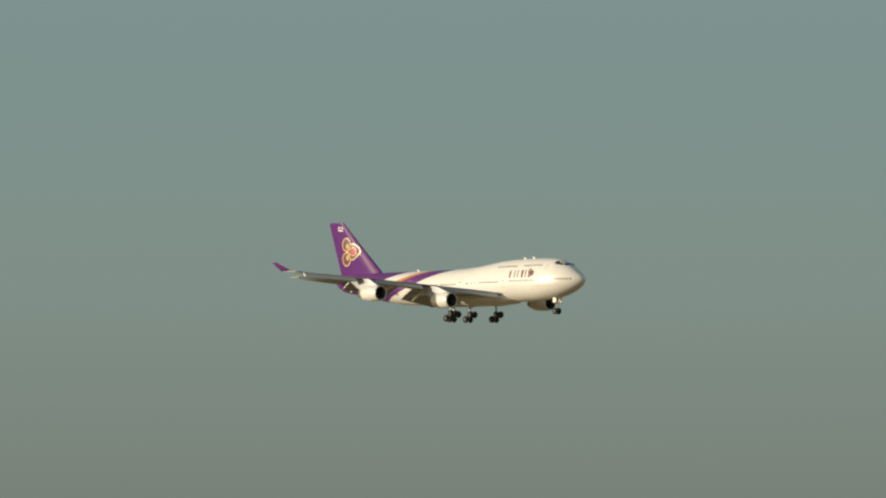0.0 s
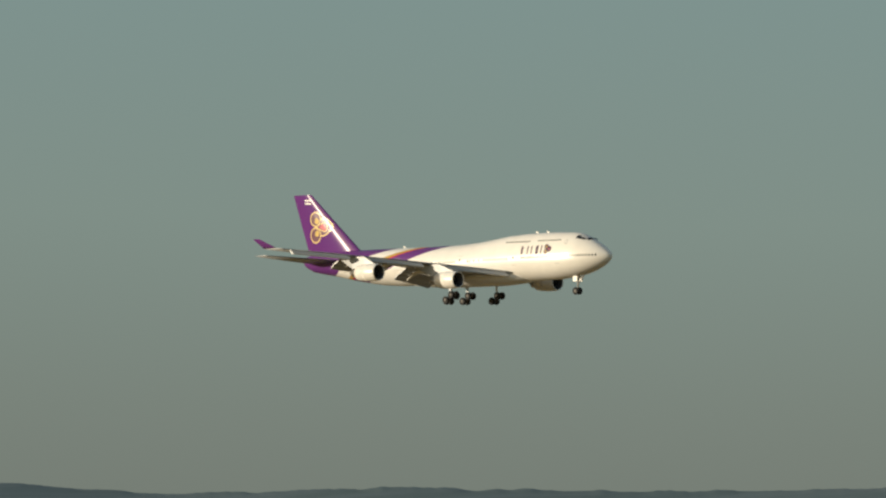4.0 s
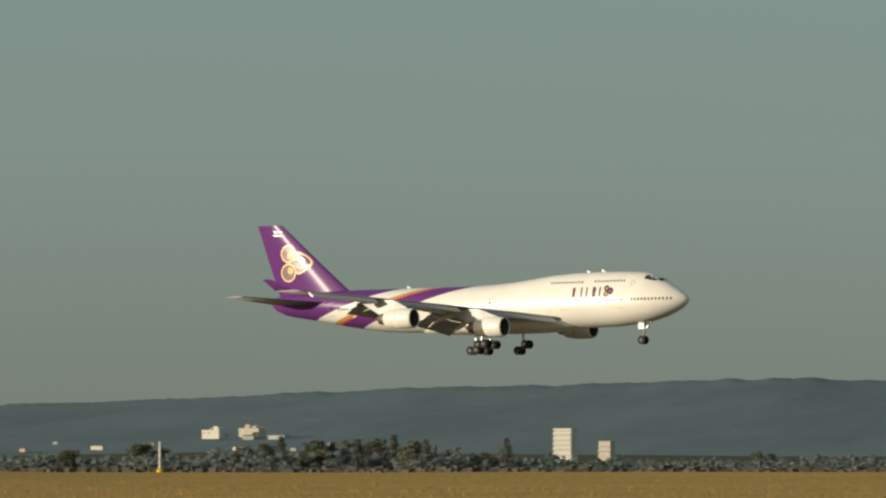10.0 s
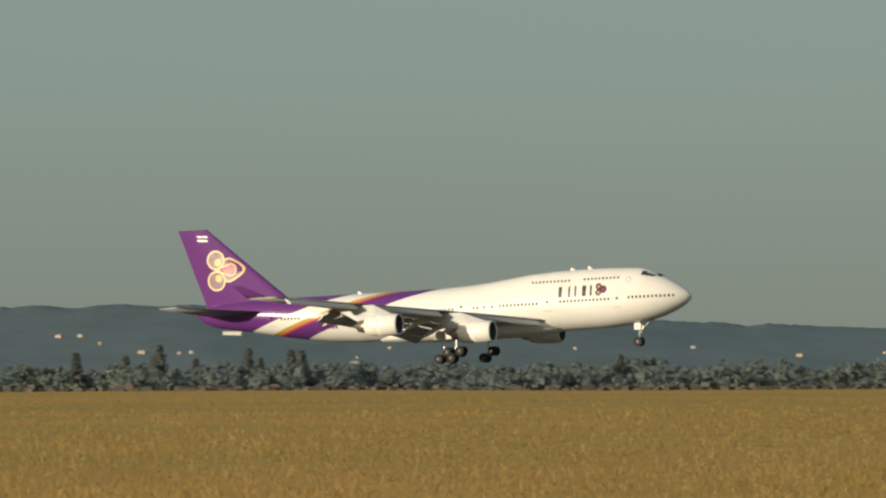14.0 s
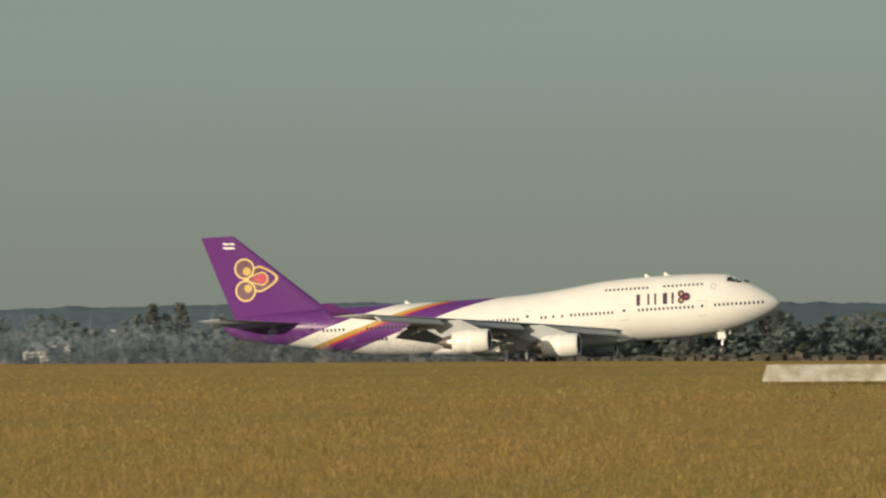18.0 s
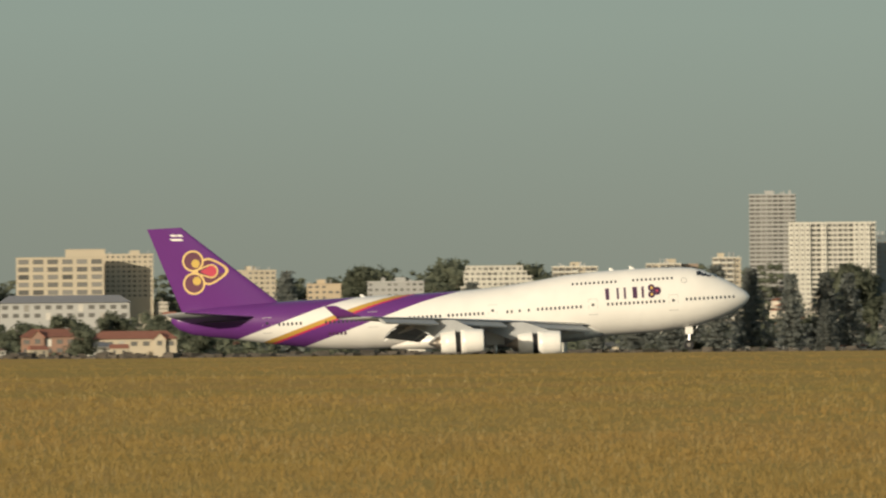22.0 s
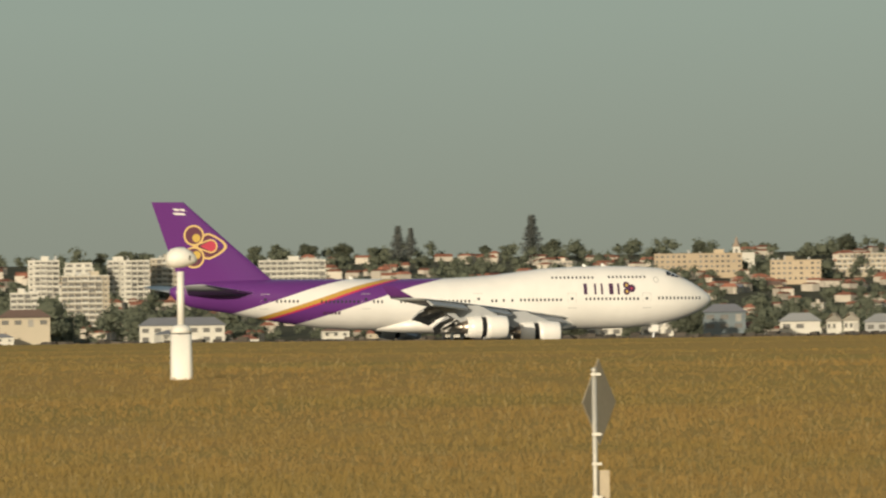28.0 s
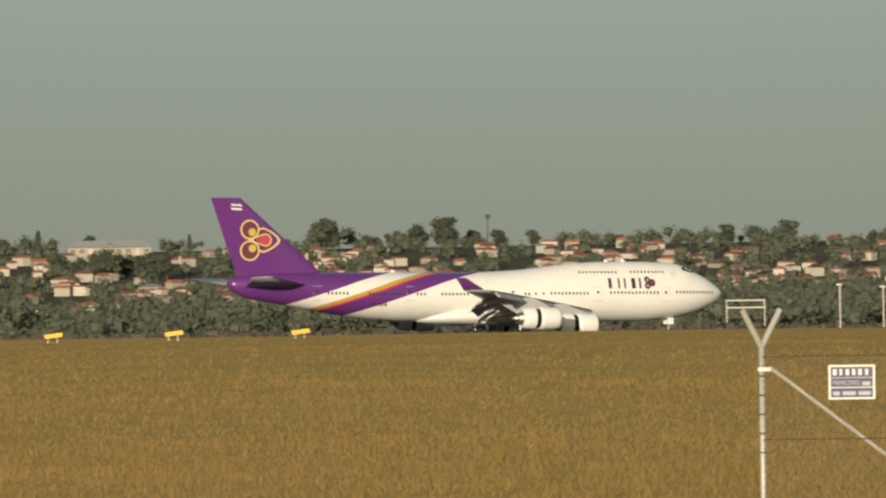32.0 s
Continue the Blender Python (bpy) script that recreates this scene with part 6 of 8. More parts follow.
# Pale blue-green with the distance haze mixed into the forest colour.
HAZY_FOREST = material("haze_tinted_forest", (0.182, 0.232, 0.250), rough=1.0, vary=0.13, scale=0.055, fine=0.3, gloss=0.0, stretch=(1.0, 6.0, 1.0), turn=25, color2=(0.158, 0.210, 0.222), scale2=0.03)


def house_proto(w, dep, h, roof, wall, hip, label):
    t = thing("house", label, "house", (0, 0, -500), 0, group="houses on the far slope")
    piece("wall", wall, t, 0, 0, -3, w, dep, h + 3)
    o, r = 0.5, 2.3
    bm = bmesh.new()
    k = dep * 0.5 if hip else 0.0
    v = [bm.verts.new(q) for q in ((-w / 2 - o, -dep / 2 - o, h), (w / 2 + o, -dep / 2 - o, h), (w / 2 + o, dep / 2 + o, h), (-w / 2 - o, dep / 2 + o, h), (-w / 2 + k, 0, h + r), (w / 2 - k, 0, h + r))]
    for f in ((0, 1, 5, 4), (2, 3, 4, 5), (1, 2, 5), (3, 0, 4), (3, 2, 1, 0)):
        bm.faces.new([v[i] for i in f])
    part("roof", bm, roof, t)
    n = max(2, int(w / 4))
    for i in range(n):
        x = (i + 0.5) / n * w - w / 2
        for z in ([0.9] if h < 4 else [0.9, 3.7]):
            piece("window", GLASS, t, x, -dep / 2 - 0.03, z, 1.5, 0.12, 1.25)
    piece("door", ROOF_SLATE, t, w * 0.06, -dep / 2 - 0.03, 0, 0.95, 0.12, 2.05)
    piece("chimney", WALLS["brick"], t, w * 0.22, 0.8, h + 0.6, 0.7, 0.7, 2.2)
    if w > 11:
        piece("verandah", WALLS["white"], t, -w * 0.25, -dep / 2 - 1.2, h - 0.5, w * 0.45, 2.4, 0.25)
    return t


def gable(t, x, y, w, h, wall, roof):
    """A front gable of width w and eaves height h, standing 1.5 m proud of the wall at y."""
    p = h + w * 0.48
    bm = bmesh.new()
    a = [bm.verts.new((x + q[0], y - 1.5, q[1])) for q in ((-w / 2, -1), (w / 2, -1), (w / 2, h), (0, p), (-w / 2, h))]
    b = [bm.verts.new((v.co.x, y + 3, v.co.z)) for v in a]
    bm.faces.new(a)
    bm.faces.new(b[::-1])
    for i in range(5):
        j = (i + 1) % 5
        bm.faces.new((a[j], a[i], b[i], b[j]))
    g = part("gable", bm, wall, t)
    for s in (-1, 1):
        bm = bmesh.new()
        o = [(x, p + 0.05), (x + s * (w / 2 + 0.35), h - 0.3), (x + s * (w / 2 + 0.35), h - 0.02), (x, p + 0.33)]
        a = [bm.verts.new((q[0], y - 1.9, q[1])) for q in o]
        b = [bm.verts.new((q[0], y + 3, q[1])) for q in o]
        bm.faces.new(a)
        bm.faces.new(b[::-1])
        for i in range(4):
            j = (i + 1) % 4
            bm.faces.new((a[j], a[i], b[i], b[j]))
        part("gable_roof", bm, roof, g)
    piece("window", GLASS, t, x, y - 1.54, h - 1.9, w * 0.4, 0.12, 1.4)
    return g


def long_house(label, az0, az1, el, d, wall, roof, storeys=1, gables=(), decks=()):
    """A long low building with a ridged roof, whose ridge shows el degrees over the eye; gables as (place, width)."""
    az = (az0 + az1) / 2
    p = polar(az, d)
    p.z = gz(p.x, p.y) - 0.3
    w, top = d * radians(az1 - az0), up(el, d) - p.z
    h, dep = top - 2.4, 10.0
    t = thing("long_house", label, "building", p, -az)
    piece("wall", wall, t, 0, 0, -1, w, dep, h + 1)
    bm = bmesh.new()
    v = [bm.verts.new(q) for q in ((-w / 2 - 0.6, -dep / 2 - 0.9, h), (w / 2 + 0.6, -dep / 2 - 0.9, h), (w / 2 + 0.6, dep / 2 + 0.9, h), (-w / 2 - 0.6, dep / 2 + 0.9, h), (-w / 2 + 3, 0, top), (w / 2 - 3, 0, top))]
    for q in ((0, 1, 5, 4), (2, 3, 4, 5), (1, 2, 5), (3, 0, 4), (3, 2, 1, 0)):
        bm.faces.new([v[i] for i in q])
    part("roof", bm, roof, t)
    n = max(3, int(w / 3.2))
    for k in range(storeys):
        z = max(h - 2.6 * (k + 1), 0.2)
        for i in range(n):
            x = (i + 0.5) / n * w - w / 2
            if (i * 7 + k) % 5 == 4:
                piece("door", CURTAIN, t, x, -dep / 2 - 0.04, z - 0.2, 1.6, 0.12, 2.2)
            else:
                piece("window", GLASS, t, x, -dep / 2 - 0.04, z + 0.5, w / n * 0.55, 0.12, 1.3)
    for u, gw in gables:
        gable(t, u * w, -dep / 2, gw, h - 0.1, wall, roof)
    for u, dw, z in decks:
        piece("balcony", WALLS["white"], t, u * w, -dep / 2 - 0.9, z, dw, 1.8, 0.9)
    return t


def leaf_cloud(rng, centre, radius, n, size, v, f):
    c = rng.normal(0, 1, (n, 3))
    c /= np.linalg.norm(c, axis=1)[:, None]
    c *= (rng.uniform(0.66, 1.06, (n, 1)) * radius)
    a, b = rng.normal(0, size, (n, 3)), rng.normal(0, size, (n, 3))
    q = np.array(centre) + c
    k = len(v)
    tri = np.stack([q + a, q + b, q - a * 0.6 - b * 0.6], 1).reshape(-1, 3)
    v += tri.tolist()
    f += [(k + 3 * i, k + 3 * i + 1, k + 3 * i + 2) for i in range(n)]


def lump(rng, centre, radius, v, f, rows=3, cols=6):
    """An uneven core that closes the crown's middle."""
    k = len(v)
    th = np.repeat(np.pi * np.arange(rows + 1) / rows, cols)
    ph = np.tile(2 * np.pi * np.arange(cols) / cols, rows + 1) + rng.uniform(0, 1)
    r = rng.uniform(0.5, 0.95, len(th))[:, None]
    p = np.array(centre) + np.array(radius) * r * np.stack([np.sin(th) * np.cos(ph), np.sin(th) * np.sin(ph), np.cos(th)], 1)
    v += p.tolist()
    for i in range(rows):
        for j in range(cols):
            f.append((k + i * cols + j, k + (i + 1) * cols + j, k + (i + 1) * cols + (j + 1) % cols, k + i * cols + (j + 1) % cols))


def broad_tree(seed, label):
    rng = np.random.default_rng(seed)
    t = thing("tree", label, "tree", (0, 0, -500), 0, group="trees of the far shore")
    bm = tube(bmesh.new(), (0, 0, -2), (0.1, 0, 3.4), 0.38, 0.26, 7)
    v, f = [], []
    n = int(rng.integers(11, 16))
    for k in range(n):
        a = rng.uniform(0, 6.3)
        r = rng.uniform(0.4, 4.0) if k else 0
        c = (r * math.cos(a), r * math.sin(a), rng.uniform(2.4, 8.2) - 0.35 * r)
        s = rng.uniform(1.1, 2.3)
        rad = np.array([s * rng.uniform(1.0, 1.5), s * 1.15, s * rng.uniform(0.6, 0.9)])
        tube(bm, (0.1, 0, 3.0), c, 0.16, 0.06, 5)
        lump(rng, c, rad * 0.95, v, f)
        leaf_cloud(rng, c, rad, 120, 0.3, v, f)
    part("trunk", bm, BARK, t)
    mesh_of("crown", v, f, LEAF, t)
    return t


def pine_tree(seed, label):
    """A tall Norfolk pine: drooping tiers of full branches on a straight stem, closing to a cone."""
    rng = np.random.default_rng(seed)
    t = thing("pine_tree", label, "tree", (0, 0, -500), 0, group="pines along the beach")
    part("trunk", tube(bmesh.new(), (0, 0, -2), (0, 0, 18), 0.38, 0.06, 7), BARK, t)
    v, f = [], []
    tiers = 15
    for k in range(tiers):
        z = 2.2 + k * 1.05
        r = (4.6 * (1 - (k / (tiers + 0.6))) ** 0.8 + 0.35) * rng.uniform(0.82, 1.12)
        for j in range(8):
            if rng.random() < 0.08:
                continue
            a = 2 * math.pi * j / 8 + rng.uniform(-0.3, 0.3)
            rr = r * rng.uniform(0.72, 1.1)
            d = np.array([math.cos(a), math.sin(a), 0])
            e = np.array([-math.sin(a), math.cos(a), 0])
            for s in np.linspace(0.2, 1, 5):
                q = d * rr * s + np.array([0, 0, z - 0.22 * s * rr * 0.35 + 0.25 * s * s])
                for _ in range(4):
                    u, w = rng.normal(0, 0.33, 3), rng.normal(0, 0.33, 3)
                    n = len(v)
                    c = q + e * rng.normal(0, 0.42) + np.array([0, 0, rng.normal(0, 0.2)])
                    v += [tuple(c + u), tuple(c + w), tuple(c - u * 0.6 - w * 0.6)]
                    f.append((n, n + 1, n + 2))
        lump(rng, (0, 0, z), np.array([r * 0.7, r * 0.7, 0.75]), v, f)
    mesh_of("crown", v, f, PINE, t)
    return t


def palm_tree(az, d, el):
    p = polar(az, d)
    p.z = gz(p.x, p.y)
    t = thing("palm_tree", "tall palm with a small round crown on the skyline", "tree", p, -az)
    z = up(el, d) - p.z - 1.2
    part("trunk", tube(bmesh.new(), (0, 0, -1), (0.2, 0, z), 0.3, 0.2, 7), BARK, t)
    rng = np.random.default_rng(9)
    v, f = [], []
    for k in range(26):
        a, lift = rng.uniform(0, 6.28), rng.uniform(-0.9, 1.0)
        d0 = np.array([math.cos(a), math.sin(a), 0])
        pts = [np.array([0.2, 0, z]) + d0 * s * 1.5 + np.array([0, 0, lift * s - 0.8 * s * s]) for s in (0, 0.5, 1)]
        e = np.array([-math.sin(a), math.cos(a), 0]) * 0.18
        n = len(v)
        for q in pts:
            v += [tuple(q + e), tuple(q - e)]
        f += [(n, n + 1, n + 3, n + 2), (n + 2, n + 3, n + 5, n + 4)]
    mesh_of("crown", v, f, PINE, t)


HOUSE_SITES = []      # trees are planted before these
TREE_SITES = []


def put(proto, az, d, size=1.0, turn=0.0, sink=0.0, z=None):
    p = polar(az, d)
    p.z = gz(p.x, p.y) - sink if z is None else z
    if proto.name.startswith("house"):
        HOUSE_SITES.append((az, d))
    ob = copy_thing(proto, pose(p.x, p.y, p.z, 0, 0, -az + turn))
    ob.scale = (size, size, size)
    return ob


def rise(kind, az, el, d, bt, pt, rng):
    """A tree of the size that carries its top to el degrees over the eye, unless one stands there already."""
    if any(abs(az - a) < 0.045 and abs(d - b) < 120 and abs(el - e) < 0.045 for a, b, e in TREE_SITES):
        return
    TREE_SITES.append((az, d, el))
    d = d + rng.uniform(-30, 30)
    p = polar(az, d)
    tall = up(el, d) - gz(p.x, p.y)
    if kind == "p":
        put(pt[int(rng.integers(0, 3))], az, d, max(tall, 6) / 18.2, rng.uniform(0, 360))
    else:
        put(bt[int(rng.integers(0, 5))], az, d, max(tall, 4.5) / 9.8, rng.uniform(0, 360))


def plant_shore():
    rng = np.random.default_rng(21)
    hp = [house_proto(11, 9, 3.2, TERRACOTTA, WALLS["white"], True, "white house with a terracotta tiled hip roof"),
          house_proto(13, 9, 3.4, TERRACOTTA, WALLS["brick"], True, "brick house with a terracotta tiled hip roof"),
          house_proto(10, 8, 5.8, TERRACOTTA, WALLS["cream"], False, "two-storey cream house with a red gable roof"),
          house_proto(12, 9, 5.8, ROOF_BROWN, WALLS["white"], True, "two-storey white house with a brown roof"),
          house_proto(14, 9, 3.3, ROOF_SLATE, WALLS["cream"], False, "cream bungalow with a grey gable roof"),
          house_proto(9, 8, 3.2, ROOF_BROWN, WALLS["tan"], False, "small tan house with a brown gable roof"),
          house_proto(15, 10, 6.0, ROOF_SLATE, WALLS["white"], True, "large white house with a grey roof")]
    bt = [broad_tree(s, lab) for s, lab in ((1, "broad grey-green tree with an open crown"), (2, "wide dark-green tree with a lumpy crown"), (3, "round grey-green tree among the houses"), (4, "spreading eucalypt with a ragged crown"), (5, "dense dark-green fig tree near the beach"))]
    pt = [pine_tree(s, "tall dark Norfolk pine with tiered branches") for s in (11, 12, 13)]
    # houses: thick on the slope at the right, thin in the hazy south
    for lo, hi, d0, d1, count in ((13.5, 21.5, 3555, 3600, 26), (-2.6, 13.5, 3556, 3600, 34), (12.5, 27, 3680, 4450, 62), (5.2, 13.5, 3560, 4450, 24), (-9, 1.5, 3560, 3680, 16), (-12, 0, 3700, 4400, 12)):
        for _ in range(count):
            k = int(rng.choice([0, 0, 1, 2, 3, 4, 5, 6] if lo > 0 else [0, 3, 4, 6, 6, 2]))
            for _ in range(6):
                az, d = rng.uniform(lo, hi), rng.uniform(d0, d1)
                if clearing(az, d) > 0.1 or d1 < 3700:
                    break
            put(hp[k], az, d, rng.uniform(0.38, 0.56) if d > 3650 else rng.uniform(0.5, 0.68), rng.uniform(-35, 35))
    # trees that stand out along the shore and on the skyline
    for az, el in ((-32.89, 0.169), (-32.65, 0.142), (-32.53, 0.155), (-32.36, 0.176), (-32.21, 0.155), (-31.83, 0.160),):
        rise("p", az, el, 3520, bt, pt, rng)
    for az, el in ((-28.63, 0.168), (-28.47, 0.181), (-26.57, 0.165), (-27.28, 0.121), (-27.12, 0.128), (-26.93, 0.128),):
        rise("p", az, el, 3520, bt, pt, rng)
    for az, el in ((-26.88, 0.236), (-26.53, 0.172), (-26.03, 0.163), (-25.76, 0.176), (-25.42, 0.162), (-25.17, 0.174), (-24.20, 0.186), (-23.81, 0.224), (-23.97, 0.172), (-23.64, 0.158), (-23.19, 0.196), (-27.08, 0.205),):
        rise("p", az, el, 3520, bt, pt, rng)
    for az, el in ((-20.33, 0.128), (-20.04, 0.079), (-20.23, 0.080), (-16.61, 0.171), (-16.45, 0.223), (-16.77, 0.198), (-17.06, 0.146),):
        rise("p", az, el, 3520, bt, pt, rng)
    for az, el in ((-18.97, 0.187), (-18.51, 0.225), (-18.81, 0.213), (-15.51, 0.251), (-15.32, 0.223),):
        rise("p", az, el, 3530, bt, pt, rng)
    for az, el in ((-14.63, 0.273), (-14.51, 0.273), (-14.37, 0.192), (-14.23, 0.178), (-11.27, 0.187), (-11.09, 0.252), (-10.97, 0.252),):
        rise("p", az, el, 3530, bt, pt, rng)
    for az, el in ((-11.75, 0.222), (-11.39, 0.267), (-11.62, 0.197), (-12.02, 0.165), (-11.93, 0.178),):
        rise("p", az, el, 3530, bt, pt, rng)
    for az, el in ((-10.67, 0.276), (-10.56, 0.235), (-10.43, 0.235), (-10.31, 0.252), (-10.19, 0.238), (-10.06, 0.232), (-9.94, 0.268),):
        rise("p", az, el, 3530, bt, pt, rng)
    for az, el in ((-9.22, 0.303), (-7.13, 0.344), (-6.92, 0.356), (-6.68, 0.380),):
        rise("b", az, el, 4480, bt, pt, rng)
    for az, el in ((-6.73, 0.337), (-6.55, 0.359), (-6.24, 0.312), (-5.47, 0.276), (-6.87, 0.285), (-3.41, 0.323), (-3.24, 0.380), (-3.09, 0.395), (-2.96, 0.359), (-2.78, 0.371),):
        rise("b", az, el, 4450, bt, pt, rng)
    for az, el in ((-3.41, 0.370), (-3.19, 0.373), (-2.98, 0.380), (-2.85, 0.370), (-2.69, 0.377), (-2.42, 0.385), (-0.56, 0.369),):
        rise("b", az, el, 4450, bt, pt, rng)
    for az, el in ((-0.78, 0.397), (-4.18, 0.215), (-4.55, 0.186),):
        rise("p", az, el, 3540, bt, pt, rng)
    for az, el in ((-3.39, 0.363), (-3.20, 0.362), (-3.05, 0.373), (-2.86, 0.358), (-2.32, 0.372), (-2.17, 0.365), (-0.40, 0.434), (0.01, 0.457), (0.11, 0.390), (0.31, 0.441),):
        rise("b", az, el, 4450, bt, pt, rng)
    for az, el in ((0.09, 0.337), (0.33, 0.329), (0.20, 0.309), (0.68, 0.305),):
        rise("p", az, el, 3540, bt, pt, rng)
    for az, el in ((-0.78, 0.386), (-0.62, 0.353), (-0.42, 0.428), (-0.01, 0.453), (-0.09, 0.406), (0.52, 0.414), (0.82, 0.419), (0.31, 0.442),):
        rise("b", az, el, 4300, bt, pt, rng)
    for az, el in ((1.24, 0.407), (1.40, 0.392), (1.59, 0.364), (1.75, 0.368),):
        rise("p", az, el, 3540, bt, pt, rng)
    for az, el in ((1.87, 0.427), (0.56, 0.400), (0.82, 0.403), (1.95, 0.373), (3.43, 0.451),):
        rise("b", az, el, 4000, bt, pt, rng)
    for az, el in ((3.13, 0.409), (2.78, 0.391), (2.14, 0.403), (2.30, 0.356), (1.24, 0.393), (1.03, 0.369), (0.86, 0.357), (2.49, 0.314), (4.04, 0.378), (4.44, 0.374),):
        rise("p", az, el, 3540, bt, pt, rng)
    for az, el in ((2.11, 0.398), (2.29, 0.370), (3.12, 0.412), (3.63, 0.385), (3.85, 0.34), (1.86, 0.361), (3.42, 0.30),):
        rise("p", az, el, 3540, bt, pt, rng)
    for az, el in ((6.82, 0.478), (6.94, 0.522), (7.15, 0.506), (6.01, 0.492), (5.74, 0.548),):
        rise("b", az, el, 4450, bt, pt, rng)
    for az, el in ((6.98, 0.502), (7.10, 0.466), (7.20, 0.491), (7.39, 0.449), (7.53, 0.447), (7.66, 0.454), (7.79, 0.444), (8.72, 0.466), (8.87, 0.445), (9.07, 0.430), (9.16, 0.468), (9.36, 0.413), (9.51, 0.406), (9.65, 0.383), (9.86, 0.420), (6.07, 0.504), (5.96, 0.465),):
        rise("b", az, el, 4480, bt, pt, rng)
    for az, el in ((8.01, 0.463),):
        rise("p", az, el, 4480, bt, pt, rng)
    for az, el in ((9.13, 0.465), (8.82, 0.437), (8.70, 0.462), (8.97, 0.427), (9.31, 0.410), (9.47, 0.395), (9.79, 0.417), (10.06, 0.388), (10.32, 0.430), (10.46, 0.423), (10.70, 0.380), (10.93, 0.377),):
        rise("b", az, el, 4480, bt, pt, rng)
    for az, el in ((14.14, 0.478), (14.31, 0.463), (14.47, 0.453), (15.43, 0.448), (15.67, 0.445), (15.99, 0.452), (16.33, 0.442), (16.68, 0.477), (13.17, 0.430), (13.28, 0.450), (13.38, 0.440), (13.89, 0.455), (14.00, 0.459), (14.98, 0.441), (15.30, 0.469), (15.08, 0.450), (16.49, 0.426), (16.84, 0.422),):
        rise("b", az, el, 4500, bt, pt, rng)
    for az, el in ((15.20, 0.581), (14.57, 0.537), (14.63, 0.525),):
        rise("p", az, el, 4500, bt, pt, rng)
    for az, el in ((17.27, 0.490), (16.67, 0.477), (16.34, 0.441), (17.72, 0.463), (17.60, 0.451), (16.55, 0.425), (16.87, 0.421), (17.08, 0.405), (16.16, 0.431), (15.41, 0.446), (17.43, 0.440), (17.86, 0.429), (18.12, 0.457), (18.73, 0.462),):
        rise("b", az, el, 4500, bt, pt, rng)
    for az, el in ((19.38, 0.539), (19.23, 0.479), (18.75, 0.446), (18.85, 0.440), (18.99, 0.435), (20.17, 0.501), (20.36, 0.490), (20.76, 0.485), (17.29, 0.472), (16.71, 0.469), (17.58, 0.444), (18.17, 0.441), (18.46, 0.424), (18.59, 0.409), (19.60, 0.434), (19.71, 0.428), (19.84, 0.444), (20.00, 0.455), (20.59, 0.447),):
        rise("b", az, el, 4520, bt, pt, rng)
    for az, el in ((20.52, 0.506),):
        rise("p", az, el, 4520, bt, pt, rng)
    for az, el in ((21.87, 0.557), (22.43, 0.560), (19.38, 0.545), (18.74, 0.447), (18.84, 0.441), (19.23, 0.475), (20.17, 0.494), (20.34, 0.486), (20.01, 0.443), (20.94, 0.424), (21.45, 0.449), (21.61, 0.447), (22.24, 0.485), (22.11, 0.439), (22.56, 0.499),):
        rise("b", az, el, 4520, bt, pt, rng)
    for az, el in ((20.53, 0.502), (21.23, 0.478),):
        rise("p", az, el, 4520, bt, pt, rng)
    for az, el in ((21.89, 0.559), (22.44, 0.551), (22.30, 0.519), (23.76, 0.500), (23.89, 0.485), (24.04, 0.520), (24.27, 0.432), (20.39, 0.488), (22.55, 0.497), (22.69, 0.489), (22.85, 0.484), (22.99, 0.464), (22.19, 0.483), (22.06, 0.477), (23.52, 0.456), (23.63, 0.460), (24.43, 0.456), (23.26, 0.454), (20.73, 0.470), (20.95, 0.435),):
        rise("b", az, el, 4520, bt, pt, rng)
    for az, el in ((20.53, 0.504), (21.24, 0.476),):
        rise("p", az, el, 4520, bt, pt, rng)
    # pines along the beach, and trees before the tall blocks
    for _ in range(46):
        rise("p", rng.uniform(-24, -6.5), rng.uniform(0.10, 0.21), 3530, bt, pt, rng)
    for _ in range(9):
        rise("p", rng.uniform(0.7, 3.1), rng.uniform(0.16, 0.30), 3545, bt, pt, rng)
    for _ in range(44):
        rise("b", rng.uniform(-9, 13), rng.uniform(0.07, 0.16), 3570, bt, pt, rng)
    for _ in range(8):
        rise("b", rng.uniform(4.6, 7.2), rng.uniform(0.33, 0.41), 4425, bt, pt, rng)
    for _ in range(16):
        rise("b", rng.uniform(-1.3, 0.7), rng.uniform(0.2, 0.31), 4000, bt, pt, rng)
    # the tall pines on the spit, one by one
    for az, el in ((-12.82, 0.285), (-12.69, 0.29), (-12.39, 0.262), (-12.3, 0.22), (-10.74, 0.235), (-10.63, 0.215), (-10.52, 0.225), (-10.40, 0.24), (-10.30, 0.25), (-10.21, 0.25), (-10.09, 0.215), (-9.98, 0.225), (-9.88, 0.235), (-15.9, 0.23), (-15.2, 0.21)):
        rise("p", az, el, 3530, bt, pt, rng)
    for az, el in ((-10.7, 0.16), (-10.58, 0.15), (-10.46, 0.17), (-10.36, 0.15), (-10.25, 0.18), (-10.15, 0.17), (-10.03, 0.15), (-9.93, 0.17), (-9.83, 0.14), (-12.75, 0.15), (-12.4, 0.16), (-9.75, 0.12), (-33.9, 0.115), (-33.56, 0.15), (-33.49, 0.14), (-33.05, 0.13), (-32.97, 0.14), (-32.72, 0.16), (-32.58, 0.155), (-32.44, 0.165), (-32.36, 0.14), (-32.27, 0.16), (-31.9, 0.13), (-30.6, 0.12), (-28.3, 0.14), (-28.15, 0.155), (-27.3, 0.13), (-26.4, 0.14), (-26.25, 0.125)):
        rise("b", az, el, 3540, bt, pt, rng)
